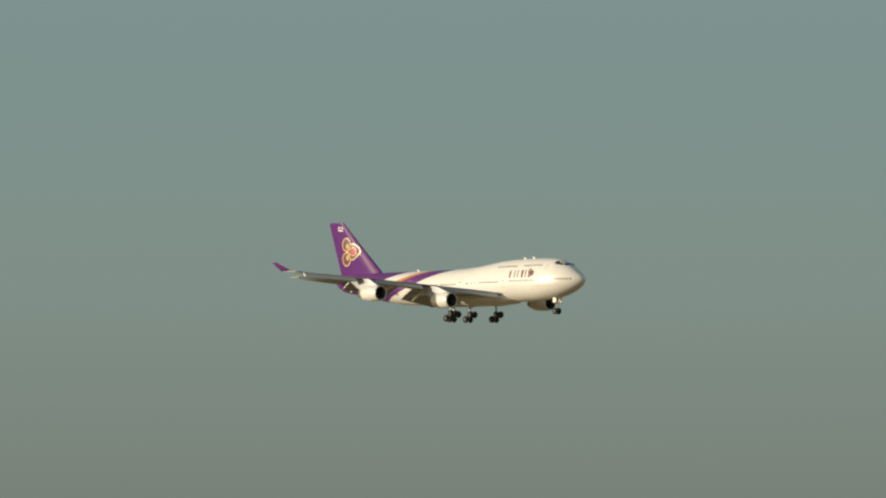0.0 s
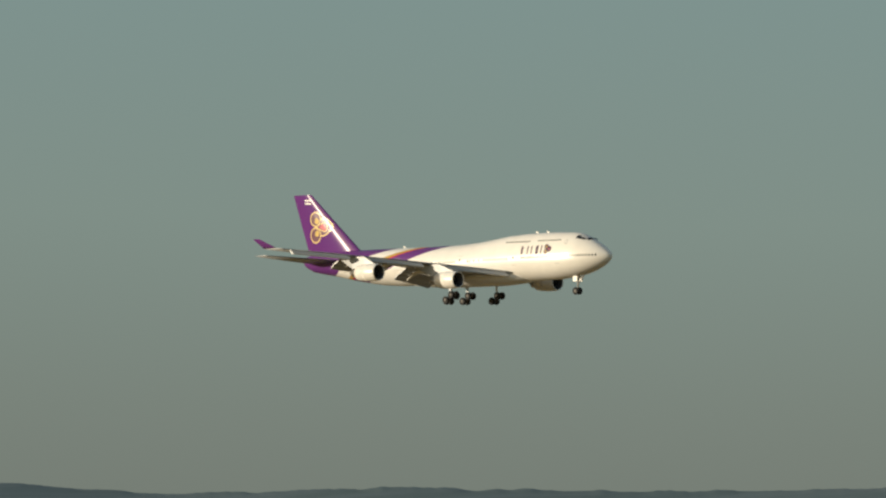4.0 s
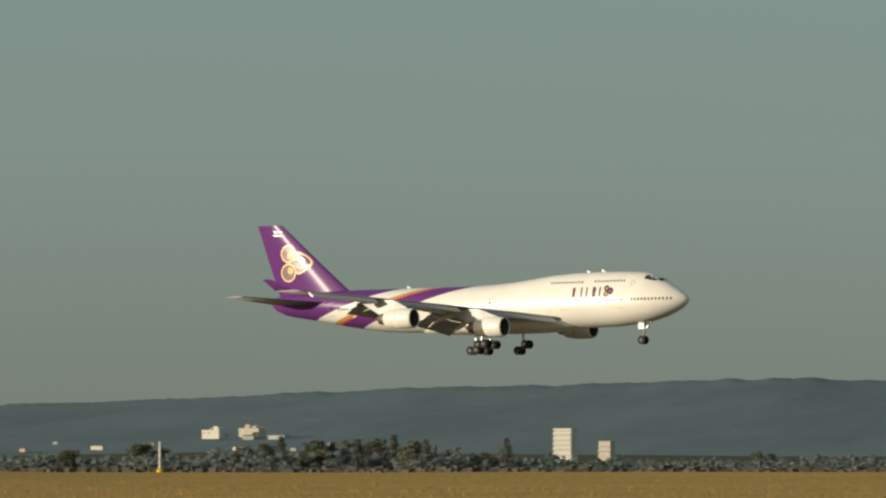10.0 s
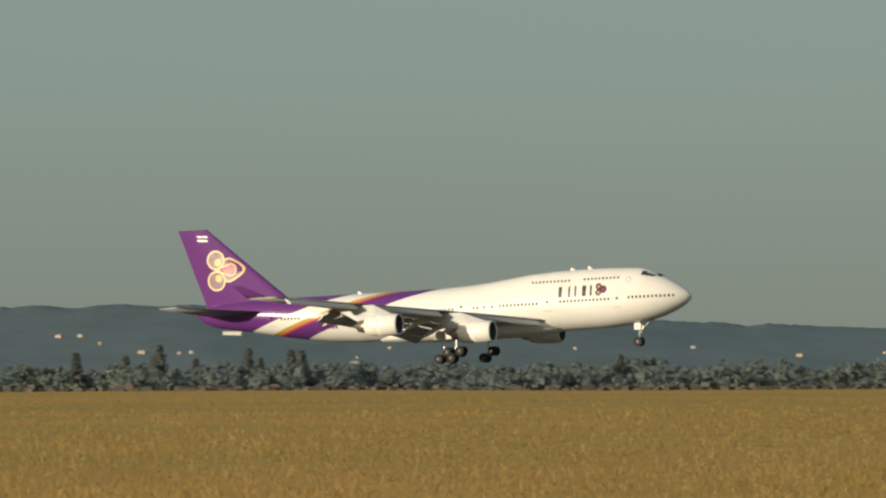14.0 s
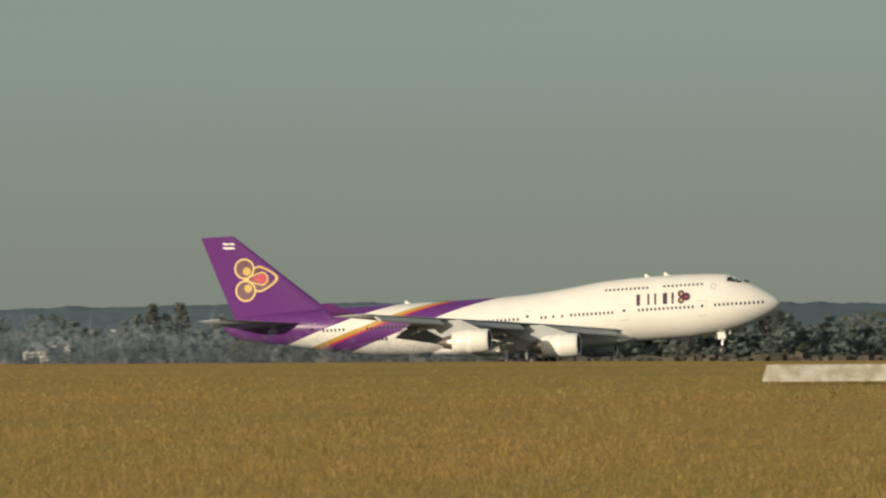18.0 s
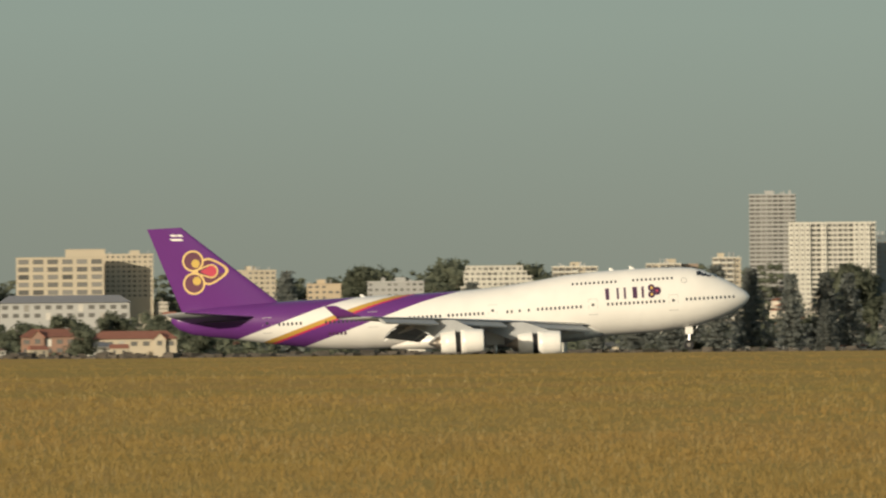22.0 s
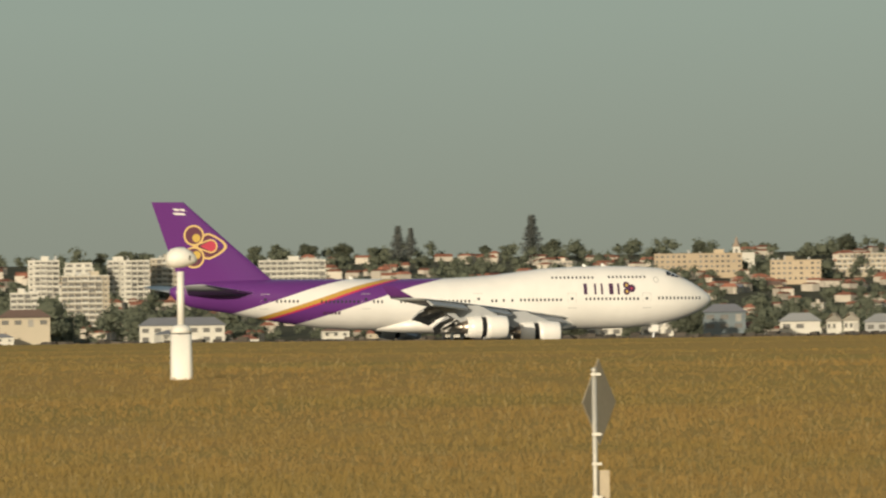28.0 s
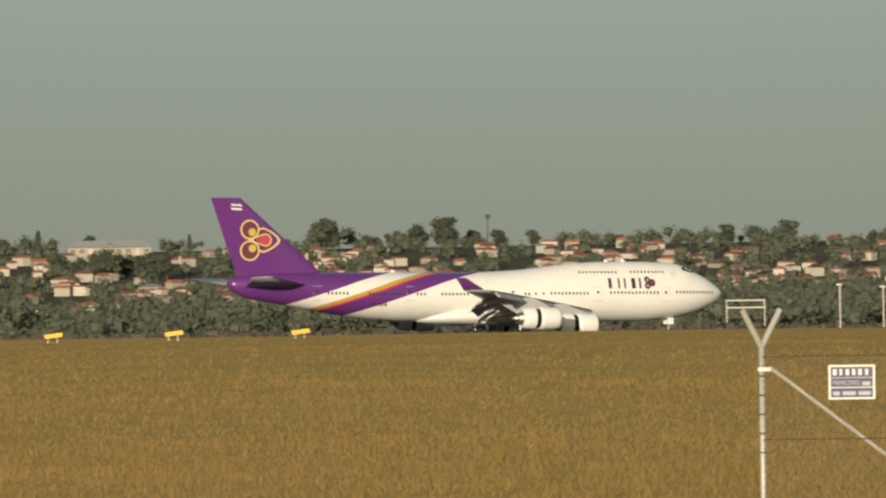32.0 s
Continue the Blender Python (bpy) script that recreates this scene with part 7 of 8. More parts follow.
    long_house("small white house before hazy trees", -13.43, -13.31, 0.098, 3476, WALLS["white"], ROOF_SLATE)
    long_house("white house with a pale gable before hazy trees", -13.315, -13.21, 0.124, 3482, WALLS["white"], ROOF_SLATE, 2)
    long_house("low brick house with a brown-red roof among hazy trees", -9.66, -9.36, 0.112, 3560, WALLS["brick"], ROOF_BROWN)
    long_house("brick houses with red roofs near the shore", -7.87, -7.45, 0.113, 3570, WALLS["brick"], TERRACOTTA, 2)
    long_house("tiny white house on the wooded spit", -16.9, -16.83, 0.10, 3478, WALLS["white"], ROOF_SLATE)
    long_house("long white house on the wooded spit", -14.35, -14.2, 0.09, 3478, WALLS["white"], ROOF_BROWN)
    long_house("low brick house with a red tiled roof among trees", -2.03, -1.72, 0.125, 3620, WALLS["brick"], TERRACOTTA, 2, ((-0.25, 4.0),))
    long_house("low cream house with a red tiled roof among trees", -1.70, -1.30, 0.112, 3625, WALLS["cream"], TERRACOTTA, 1, ((0.3, 3.6),))
    for az, el in ((-2.1, 0.2), (-1.98, 0.17), (-1.86, 0.21), (-1.74, 0.19), (-1.6, 0.22), (-1.48, 0.18), (-1.38, 0.2), (-1.24, 0.19)):
        rise("b", az, el, 3760, bt, pt, rng)
    long_house("long grey building with a weathered roof above the shore", -2.13, -1.52, 0.282, 3900, WALLS["grey"], ROOF_SLATE, 2)
    long_house("brown-roofed house among trees on the shore", 6.13, 6.435, 0.177, 3640, WALLS["brick"], ROOF_BROWN, 2)
    long_house("low brick house with a red-brown tiled roof", 8.957, 9.369, 0.102, 3590, WALLS["cream"], TERRACOTTA)
    long_house("low white house on a wooded slope", 9.026, 9.225, 0.267, 3950, WALLS["white"], ROOF_SLATE)
    long_house("cream house with a brown roof and pale columns", 12.69, 12.93, 0.161, 3600, WALLS["cream"], ROOF_BROWN)
    long_house("modern white house with dark windows near the shore", 13.35, 13.75, 0.115, 3590, WALLS["white"], ROOF_SLATE, 2)
    long_house("long pale school building with a light roof on the skyline", 20.66, 21.05, 0.452, 4430, WALLS["cream"], WALLS["grey"], 2)
    for az, el in ((20.62, 0.41), (20.72, 0.39), (20.84, 0.425), (20.93, 0.40), (21.04, 0.43), (21.12, 0.41)):
        rise("b", az, el, 4250, bt, pt, rng)
    long_house("white gabled house by the beach road", 15.45, 15.62, 0.125, 3556, WALLS["white"], ROOF_SLATE, 2)
    long_house("white two-storey house with dark windows by the beach road", 15.71, 15.86, 0.122, 3562, WALLS["white"], WALLS["grey"], 2)
    long_house("house with a wide blue-grey roof and dull walls", 16.0, 16.2, 0.145, 3566, WALLS["glass"], ROOF_SLATE, 2)
    long_house("white house with pale columns by the beach road", 16.36, 16.55, 0.098, 3552, WALLS["white"], WALLS["grey"], 1)
    long_house("small white gabled cottage by the beach road", 16.58, 16.65, 0.096, 3550, WALLS["white"], WALLS["cream"], 1)
    long_house("small white gabled cottage by the beach road", 16.66, 16.73, 0.098, 3550, WALLS["white"], WALLS["cream"], 1)
    long_house("long low pale building by the beach road", 16.76, 17.03, 0.09, 3552, WALLS["grey"], WALLS["grey"], 1)
    long_house("low house with a dark roof by the beach road", 17.44, 17.74, 0.108, 3556, WALLS["grey"], ROOF_SLATE, 1)
    long_house("red-roofed brick house by the beach road", 17.79, 18.05, 0.115, 3556, WALLS["brick"], TERRACOTTA, 1)
    long_house("low white flat house by the beach road", 18.24, 18.44, 0.086, 3548, WALLS["white"], WALLS["white"], 1)
    long_house("low cream house with a grey roof by the beach road", 18.47, 18.66, 0.078, 3552, WALLS["cream"], ROOF_SLATE, 1, ((0.25, 3.0),))
    for az, el in ((15.66, 0.1), (15.93, 0.15), (15.99, 0.12), (16.27, 0.115), (15.4, 0.11), (17.2, 0.10), (17.35, 0.12), (18.12, 0.11), (18.21, 0.09), (18.455, 0.10), (18.69, 0.115), (18.8, 0.13)):
        rise("b", az, el, 3556, bt, pt, rng)
    long_house("red-brown brick walk-up apartments with a hipped brown roof and gables", 6.665, 7.125, 0.188, 3556, WALLS["brick"], ROOF_BROWN, 3, ((-0.36, 4.2), (0.02, 3.6), (0.36, 4.2)), ((-0.17, 5.0, 2.6), (0.2, 4.5, 2.6), (-0.17, 5.0, 5.2), (-0.4, 6.0, 0.3)))
    long_house("red brick house with steep gables before the hotel", 3.255, 3.59, 0.128, 3495, WALLS["brick"], TERRACOTTA, 2, ((-0.3, 3.4), (-0.02, 3.0), (0.38, 4.4)))
    for az, el in ((3.22, 0.33), (3.33, 0.27), (3.40, 0.30), (3.49, 0.24), (3.72, 0.14), (3.95, 0.16), (4.06, 0.2), (4.30, 0.17), (4.52, 0.19), (4.80, 0.2), (4.97, 0.26)):
        rise("b", az, el, 3575, bt, pt, rng)
    palm_tree(22.631, 4450, 0.562)
    for proto in hp + bt + pt:
        for ob in [*proto.children_recursive, proto]:
            bpy.data.objects.remove(ob)


def clearing(az, d):
    """Above 0 where houses stand close, below 0 where trees stand thick."""
    if 18.97 < az < 20.27 and d > 3800:
        return -2.0
    return math.sin(az * 4.1 + d * 0.013) + math.sin(az * 9.7 - d * 0.021 + 1.0) + 0.5 * math.sin(az * 17 + d * 0.034)


SKYLINE_AZ = [-9.6, -9.19, -8.9, -8.69, -7.92, -7.54, -7.15, -6.55, -6.31, -5.97, -5.6, -4.6, -3.66, -3.3, -2.83, -2.67, -2.2, -1.4, -0.6, -0.04, 0.14, 0.3, 0.56, 1.0, 1.4, 2.4, 3.6, 4.9, 5.8, 6.0, 6.22, 6.3, 6.72, 6.94, 7.2, 7.5, 8.0, 8.68, 9.13, 9.53, 9.8, 10.14, 10.36, 10.6, 11.5]
SKYLINE_EL = [0.235, 0.28, 0.235, 0.262, 0.26, 0.288, 0.345, 0.35, 0.31, 0.25, 0.27, 0.27, 0.303, 0.365, 0.385, 0.4, 0.375, 0.41, 0.40, 0.455, 0.41, 0.44, 0.395, 0.41, 0.43, 0.42, 0.40, 0.40, 0.42, 0.50, 0.47, 0.395, 0.40, 0.515, 0.49, 0.43, 0.435, 0.45, 0.45, 0.39, 0.41, 0.375, 0.415, 0.36, 0.37]


BELT_AZ = [-34.4, -33.2, -32.2, -31.6, -28.7, -28.2, -26, -24, -22, -20, -18, -16, -14, -12, -10, -8.8]
BELT_EL = [0.06, 0.10, 0.12, 0.05, 0.05, 0.09, 0.10, 0.135, 0.14, 0.13, 0.16, 0.21, 0.23, 0.23, 0.24, 0.18]


def build_woods():
    """The rest of the far trees as two masses of small crowns without count, with little haze in their colour in the
    north, much in the south.
    """
    for name, mat, rows, label in (
            ("woods", LEAF, ((12, 27.5, 3600, 4420, 1500), (8, 27.5, 3590, 3960, 420), (21.3, 24.6, 3560, 4000, 620), (18.2, 22.8, 3560, 3610, 300), (18.3, 19.9, 3640, 3900, 170), (6.9, 8.4, 3560, 3700, 120), (24, 27.5, 3560, 4000, 200), (12, 27.5, 4420, 4560, 380), (8.5, 13, 3600, 4150, 450), (4.6, 8.6, 3600, 4150, 230), (-3, 4.6, 3600, 4000, 300), (-4, 12, 3545, 4420, 640), (-4, 12, 4440, 4560, 240), (-7, -4, 3600, 4480, 160)), "dark green bushes and tree crowns between the houses"),
            ("hazy_woods", HAZE_LEAF, ((-38, -20, 3470, 3560, 700), (-31.8, -28, 3475, 3540, 350), (-24, -4, 3480, 3700, 420), (-38, -20, 3600, 4000, 80)), "bushes and tree crowns along the bay, haze painted into their green")):
        rng = np.random.default_rng(8)
        v, f = [], []
        sites = []
        for lo, hi, d0, d1, count in rows:
            for _ in range(count):
                az, d = rng.uniform(lo, hi), rng.uniform(d0, d1)
                if not (az > -5 and d1 > 4150 and clearing(az, d) > 0.7) and not (abs(az + 13.4) < 0.4 and d < 3545):
                    sites.append((az, d))
        if name == "woods":
            for az, d in HOUSE_SITES:
                if d > 3640:
                    for _ in range(1 if rng.random() < 0.6 else 0):
                        sites.append((az + rng.normal(0, 0.055), d - rng.uniform(7, 16)))
        if name == "woods":                  # the treetops of the ridge behind the town
            for az in np.arange(-9.6, 11.5, 0.036):
                el = float(np.interp(az, SKYLINE_AZ, SKYLINE_EL)) - 0.022 - 0.05 * abs(rng.normal(0, 0.5))
                d = 4470 + rng.uniform(-30, 40)
                p = polar(az, d)
                top, low = up(el, d), gz(p.x, p.y)
                for z in np.arange(top - 1.4, low, -2.6):
                    s = rng.uniform(1.3, 2.4)
                    c = (p.x + rng.normal(0, 0.8), p.y, z + rng.normal(0, 0.4))
                    rad = np.array([s * rng.uniform(1.0, 1.5), s, s * 0.8])
                    lump(rng, c, rad * 0.9, v, f)
                    leaf_cloud(rng, c, rad, 22, 0.36, v, f)
        else:                                # the soft belt of trees along the bay
            wave = rng.uniform(0, 6.3, 4)
            for az in np.arange(-34.4, -8.8, 0.019):
                swell = 0.80 + 0.10 * math.sin(az * 13 + wave[0]) + 0.08 * math.sin(az * 31 + wave[1]) + 0.07 * math.sin(az * 67 + wave[2])
                el = float(np.interp(az, BELT_AZ, BELT_EL)) * swell * rng.uniform(0.86, 1.06)
                d = 3525 + rng.uniform(-20, 30) + (40 if abs(az + 13.4) < 0.4 else 0)
                p = polar(az, d)
                for z in np.arange(up(el, d) - 0.8, 0.5, -1.9):
                    s = rng.uniform(0.8, 1.5)
                    c = (p.x + rng.normal(0, 1.0), p.y + rng.normal(0, 3), z + rng.normal(0, 0.5))
                    rad = np.array([s * rng.uniform(1.0, 1.7), s, s * 0.85])
                    lump(rng, c, rad * 1.1, v, f)
                    leaf_cloud(rng, c, rad, 26, 0.34, v, f)
        for az, d in sites:
            p = polar(az, d)
            z0 = gz(p.x, p.y) if az > -5 else max(gz(p.x, p.y), float(hill_z(az, d)))
            big = rng.uniform(0.9, 1.7) if -24 < az < -4 else rng.uniform(0.7, 1.5) if az > -20 else rng.uniform(0.6, 1.0)
            if az > 6.8 and d < 3700 and rng.random() < 0.6:
                big *= 1.8
            for k in range(int(rng.integers(2, 5))):
                s = rng.uniform(0.9, 2.3) * big
                c = (p.x + rng.normal(0, 1.9) * big, p.y + rng.normal(0, 1.9) * big, z0 + s * 0.6 + abs(rng.normal(0, 1.3)) * big)
                rad = np.array([s * rng.uniform(1.0, 1.5), s * 1.2, s])
                lump(rng, c, rad * 0.82, v, f)
                leaf_cloud(rng, c, rad, int(30 * max(big, 1.0) ** 1.6), (0.34 if name == "woods" else 0.4) * math.sqrt(max(big, 1.0)), v, f)
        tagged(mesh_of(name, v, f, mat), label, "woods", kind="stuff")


def build_rooftops():
    """More small houses half hidden by trees on the far slope, too many to count."""
    rng = np.random.default_rng(31)
    v, f, m = [], [], []
    for _ in range(4200):
        az, d = (rng.uniform(11, 27.5), rng.uniform(3640, 4500)) if rng.random() < 0.70 else (rng.uniform(-9, 11), rng.uniform(3700, 4480))
        if clearing(az, d) < -0.2:
            continue
        if rng.random() < 0.3:
            HOUSE_SITES.append((az, d))
        p = polar(az, d)
        z = gz(p.x, p.y)
        w, dep, h, r = rng.uniform(1.5, 3.5), rng.uniform(1.3, 2.3), rng.uniform(1.3, 3.0), rng.uniform(0.5, 1.2)
        a = radians(-az + rng.uniform(-50, 50))
        c, s = math.cos(a), math.sin(a)
        k = rng.choice([0.0, 1.3])
        pts = [(-w, -dep, -1), (w, -dep, -1), (w, dep, -1), (-w, dep, -1), (-w, -dep, h), (w, -dep, h), (w, dep, h), (-w, dep, h),
               (-w - 0.2, -dep - 0.2, h), (w + 0.2, -dep - 0.2, h), (w + 0.2, dep + 0.2, h), (-w - 0.2, dep + 0.2, h), (-w + k, 0, h + r), (w - k, 0, h + r)]
        n = len(v)
        v += [(p.x + x * c - y * s, p.y + x * s + y * c, z + q) for x, y, q in pts]
        f += [[n + i for i in q] for q in ((0, 1, 5, 4), (1, 2, 6, 5), (2, 3, 7, 6), (3, 0, 4, 7), (8, 9, 13, 12), (10, 11, 12, 13), (9, 10, 13), (11, 8, 12))]
        m += [0, 0, 0, 0, 1, 1, 1, 1]
    for _ in range(150):                     # flat-roofed flats with bands of windows
        az, d = (rng.uniform(-3.2, 8), rng.uniform(3850, 4430)) if rng.random() < 0.85 else (rng.uniform(8, 18), rng.uniform(3720, 4400))
        p = polar(az, d)
        z = gz(p.x, p.y)
        w, dep, st = rng.uniform(1.8, 5.0), rng.uniform(1.6, 3), int(rng.integers(2, 5))
        a = radians(-az + rng.uniform(-30, 30))
        c, s = math.cos(a), math.sin(a)
        pts, quads, mats = [], [], []
        for x0, y0, z0, x1, y1, z1, k in [(-w, -dep, -1, w, dep, 1.6 * st + 0.3, 0), (-w * 0.3, -dep * 0.4, 1.6 * st + 0.3, w * 0.15, dep * 0.4, 1.6 * st + 1.3, 0)] + [(-w * 0.96 + 1.92 * w * i / 4 + 0.2, -dep - 0.05, 1.6 * q + 0.45, -w * 0.96 + 1.92 * w * (i + 1) / 4 - 0.2, -dep, 1.6 * q + 1.3, 2) for q in range(st) for i in range(4)]:
            o = len(pts)
            pts += [(x0, y0, z0), (x1, y0, z0), (x1, y1, z0), (x0, y1, z0), (x0, y0, z1), (x1, y0, z1), (x1, y1, z1), (x0, y1, z1)]
            quads += [[o + i for i in q] for q in ((4, 5, 6, 7), (0, 1, 5, 4), (1, 2, 6, 5), (2, 3, 7, 6), (3, 0, 4, 7))]
            mats += [k] * 5
        n = len(v)
        v += [(p.x + x * c - y * s, p.y + x * s + y * c, z + q) for x, y, q in pts]
        f += [[n + i for i in q] for q in quads]
        m += mats
    ob = mesh_of("distant_houses", v, f, WALLS_MIX)
    ob.data.materials.append(ROOFS_MIX)
    ob.data.materials.append(GLASS)
    ob.data.polygons.foreach_set("material_index", m)
    tagged(ob, "small pale houses with tiled roofs crowded on the slope", "houses", kind="stuff")


def hill_house(az, el, wide, rng):
    """A small pale house on the ridge, wide thousandths of a degree across."""
    d = hill_distance(az, el) - 4
    p = polar(az, d)
    w = d * radians(wide * (0.00085 if wide > 60 else 0.0006))
    h = min(max(0.33 * w, 0.4), 1.3) * rng.uniform(0.85, 1.15)
    p.z = up(el, d) - h * 0.6
    # Smaller houses get duller walls, which imitate haze by colour.
    wall = rng.choice([WALLS["white"], WALLS["cream"], WALLS["grey"]] if wide > 60 else [WALLS["grey"], WALLS["grey"], WALLS["tan"], WALLS["pink"]])
    t = thing("house", "small pale house between the trees of the hazy ridge", "house", p, -az - rng.uniform(10, 40), group="houses on the hazy ridge")
    dep = min(w * 0.7, 4.0)
    piece("wall", wall, t, 0, 0, -1.5, w, dep, h + 1.5)
    bm = bmesh.new()
    v = [bm.verts.new(q) for q in ((-w / 2 - 0.1, -dep / 2 - 0.15, h), (w / 2 + 0.1, -dep / 2 - 0.15, h), (w / 2 + 0.1, dep / 2 + 0.15, h), (-w / 2 - 0.1, dep / 2 + 0.15, h), (-w / 2 + 0.15 * w, 0, h * 1.32), (w / 2 - 0.15 * w, 0, h * 1.32))]
    for q in ((0, 1, 5, 4), (2, 3, 4, 5), (1, 2, 5), (3, 0, 4), (3, 2, 1, 0)):
        bm.faces.new([v[i] for i in q])
    part("roof", bm, rng.choice([ROOF_SLATE, ROOF_GREY, ROOF_BROWN, WALLS["grey"]]), t)
    return t


def build_hill_houses():
    """The pale houses and roofs that show between the trees of the hazy ridge, one by one."""
    rng = random.Random(41)
    for az, el, px in ((-34.40, 0.160, 30), (-33.04, 0.158, 24), (-32.90, 0.160, 40), (-33.19, 0.171, 36), (-33.07, 0.105, 34), (-33.01, 0.073, 50), (-32.83, 0.105, 18), (-32.78, 0.097, 12), (-32.65, 0.131, 20), (-32.34, 0.078, 20), (-33.5, 0.13, 16), (-33.75, 0.11, 26), (-33.95, 0.135, 14), (-34.1, 0.10, 20)):
        hill_house(az, el, px * 2.66, rng)
    for az, el, px in ((-29.95, 0.165, 16), (-29.87, 0.165, 18), (-29.80, 0.138, 8), (-29.57, 0.149, 10), (-29.38, 0.233, 12), (-29.32, 0.159, 10), (-28.95, 0.207, 20), (-28.89, 0.191, 10), (-28.79, 0.113, 10), (-28.63, 0.214, 14), (-28.67, 0.190, 8), (-28.61, 0.153, 8), (-28.49, 0.259, 24), (-28.07, 0.219, 26), (-28.13, 0.256, 8), (-27.68, 0.251, 20), (-27.39, 0.189, 12), (-27.73, 0.105, 10)):
        hill_house(az, el, px * 2.66, rng)
    for az, el, px in ((-27.89, 0.108, 8), (-27.24, 0.115, 10), (-27.00, 0.107, 10), (-26.69, 0.207, 10), (-26.52, 0.226, 26), (-26.24, 0.353, 14), (-25.93, 0.304, 34), (-26.23, 0.122, 24), (-26.09, 0.212, 10), (-25.71, 0.344, 14), (-25.63, 0.190, 36), (-25.55, 0.184, 14), (-25.36, 0.135, 20), (-25.28, 0.134, 12), (-25.10, 0.174, 12), (-24.66, 0.245, 22), (-24.46, 0.114, 24), (-24.28, 0.260, 20), (-24.18, 0.262, 16)):
        hill_house(az, el, px * 2.66, rng)
    for az, el, px in ((-23.89, 0.184, 22), (-23.66, 0.184, 12), (-23.46, 0.271, 40), (-24.91, 0.134, 10), (-26.19, 0.110, 24), (-25.19, 0.275, 10), (-24.95, 0.26, 34), (-24.84, 0.258, 40), (-24.74, 0.252, 30), (-24.65, 0.234, 16), (-24.04, 0.092, 22), (-22.88, 0.128, 24), (-22.62, 0.361, 36), (-22.42, 0.353, 40), (-21.93, 0.367, 20), (-21.86, 0.362, 12), (-21.3, 0.20, 14), (-20.8, 0.16, 18), (-19.4, 0.14, 14)):
        hill_house(az, el, px * 2.66, rng)
    for az, el, px in ((-18.81, 0.098, 20), (-18.74, 0.090, 20), (-18.57, 0.092, 24), (-18.63, 0.105, 14), (-15.60, 0.184, 22), (-15.46, 0.157, 14), (-15.37, 0.170, 14), (-15.38, 0.189, 10), (-15.17, 0.182, 30), (-15.07, 0.155, 40), (-14.99, 0.160, 24), (-17.3, 0.13, 14), (-13.6, 0.17, 16), (-13.0, 0.15, 22)):
        hill_house(az, el, px * 2.66, rng)
    for az, spread, count in ((-33.4, 0.6, 4), (-28.6, 0.7, 7), (-26.3, 0.8, 8), (-24.4, 0.7, 7), (-22.0, 1.0, 5), (-17.5, 1.6, 5)):
        for _ in range(count):
            hill_house(az + rng.gauss(0, spread), rng.uniform(0.07, 0.24), rng.uniform(12, 24), rng)


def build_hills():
    """The wooded ridge in the south and west, rising from the bay, with haze in its colour."""
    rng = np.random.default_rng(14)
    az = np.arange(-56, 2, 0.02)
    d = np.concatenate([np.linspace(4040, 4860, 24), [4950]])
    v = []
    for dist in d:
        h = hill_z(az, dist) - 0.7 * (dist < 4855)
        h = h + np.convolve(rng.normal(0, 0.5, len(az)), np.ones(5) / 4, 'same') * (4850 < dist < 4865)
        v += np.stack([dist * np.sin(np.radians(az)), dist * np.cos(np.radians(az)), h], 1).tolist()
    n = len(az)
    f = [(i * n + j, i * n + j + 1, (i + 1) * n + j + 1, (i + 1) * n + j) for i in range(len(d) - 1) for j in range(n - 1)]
    tagged(mesh_of("hills", v, f, HAZY_FOREST, smooth=True), "wooded ridge on the horizon, its blue haze painted in", "hills", kind="structure")


plant_shore()
build_rooftops()
build_woods()
build_hill_houses()
build_hills()

# ---- dry grass on the near bank ----
GRASS = material("dry_grass_blades", (0.435, 0.285, 0.101), rough=0.9, vary=0.10, scale=0.35, fine=2.5, island=0.07, gloss=0.0, thin=0.5, color2=(0.385, 0.274, 0.094), scale2=0.10, stretch=(1.0, 0.22, 1.0))
STALK = material("pale_straw_stalks", (0.41, 0.31, 0.14), rough=0.85, vary=0.1, scale=1.0, island=0.2, gloss=0.1, thin=0.4)


def ripple(rng, x, y, longest, shortest, n=14):
    """A wavy field between 0 and 1 of many crossing waves."""
    out = np.zeros(len(x))
    for _ in range(n):
        k, a = 2 * np.pi / rng.uniform(shortest, longest), rng.uniform(0, np.pi)
        out += np.sin(k * (x * np.cos(a) + y * np.sin(a)) + rng.uniform(0, 6.28))
    return np.clip(0.5 + out / (1.6 * math.sqrt(n)), 0, 1)


def triangles(name, v, mat, label):
    """Links loose triangles, three points each, as one mesh of stuff."""
    me = bpy.data.meshes.new(name)
    k = len(v)
    me.vertices.add(k)
    me.vertices.foreach_set("co", v.astype(np.float32).ravel())
    me.loops.add(k)
    me.loops.foreach_set("vertex_index", np.arange(k, dtype=np.int32))
    me.polygons.add(k // 3)
    me.polygons.foreach_set("loop_start", np.arange(0, k, 3, dtype=np.int32))
    me.update(calc_edges=True)
    return tagged(linked(name, me, mat), label, "grass", kind="stuff")


def grass_places(rng, n):
    """Places on the bank, as thick as its slope shows them."""
    grid = np.linspace(138, 680, 400)
    drop_angle = (EYE[2] - np.interp(grid, PROFILE_D, PROFILE_H)) / grid
    weight = np.maximum(-np.gradient(drop_angle, grid), 0) + 0.00001 * (200 / grid) + 0.000004
    cdf = np.cumsum(weight)
    d = np.interp(rng.uniform(cdf[0], cdf[-1], n), cdf, grid)
    az = np.radians(rng.uniform(-38, 27.5, n))
    x, y = d * np.sin(az), d * np.cos(az)
    return x, y, d


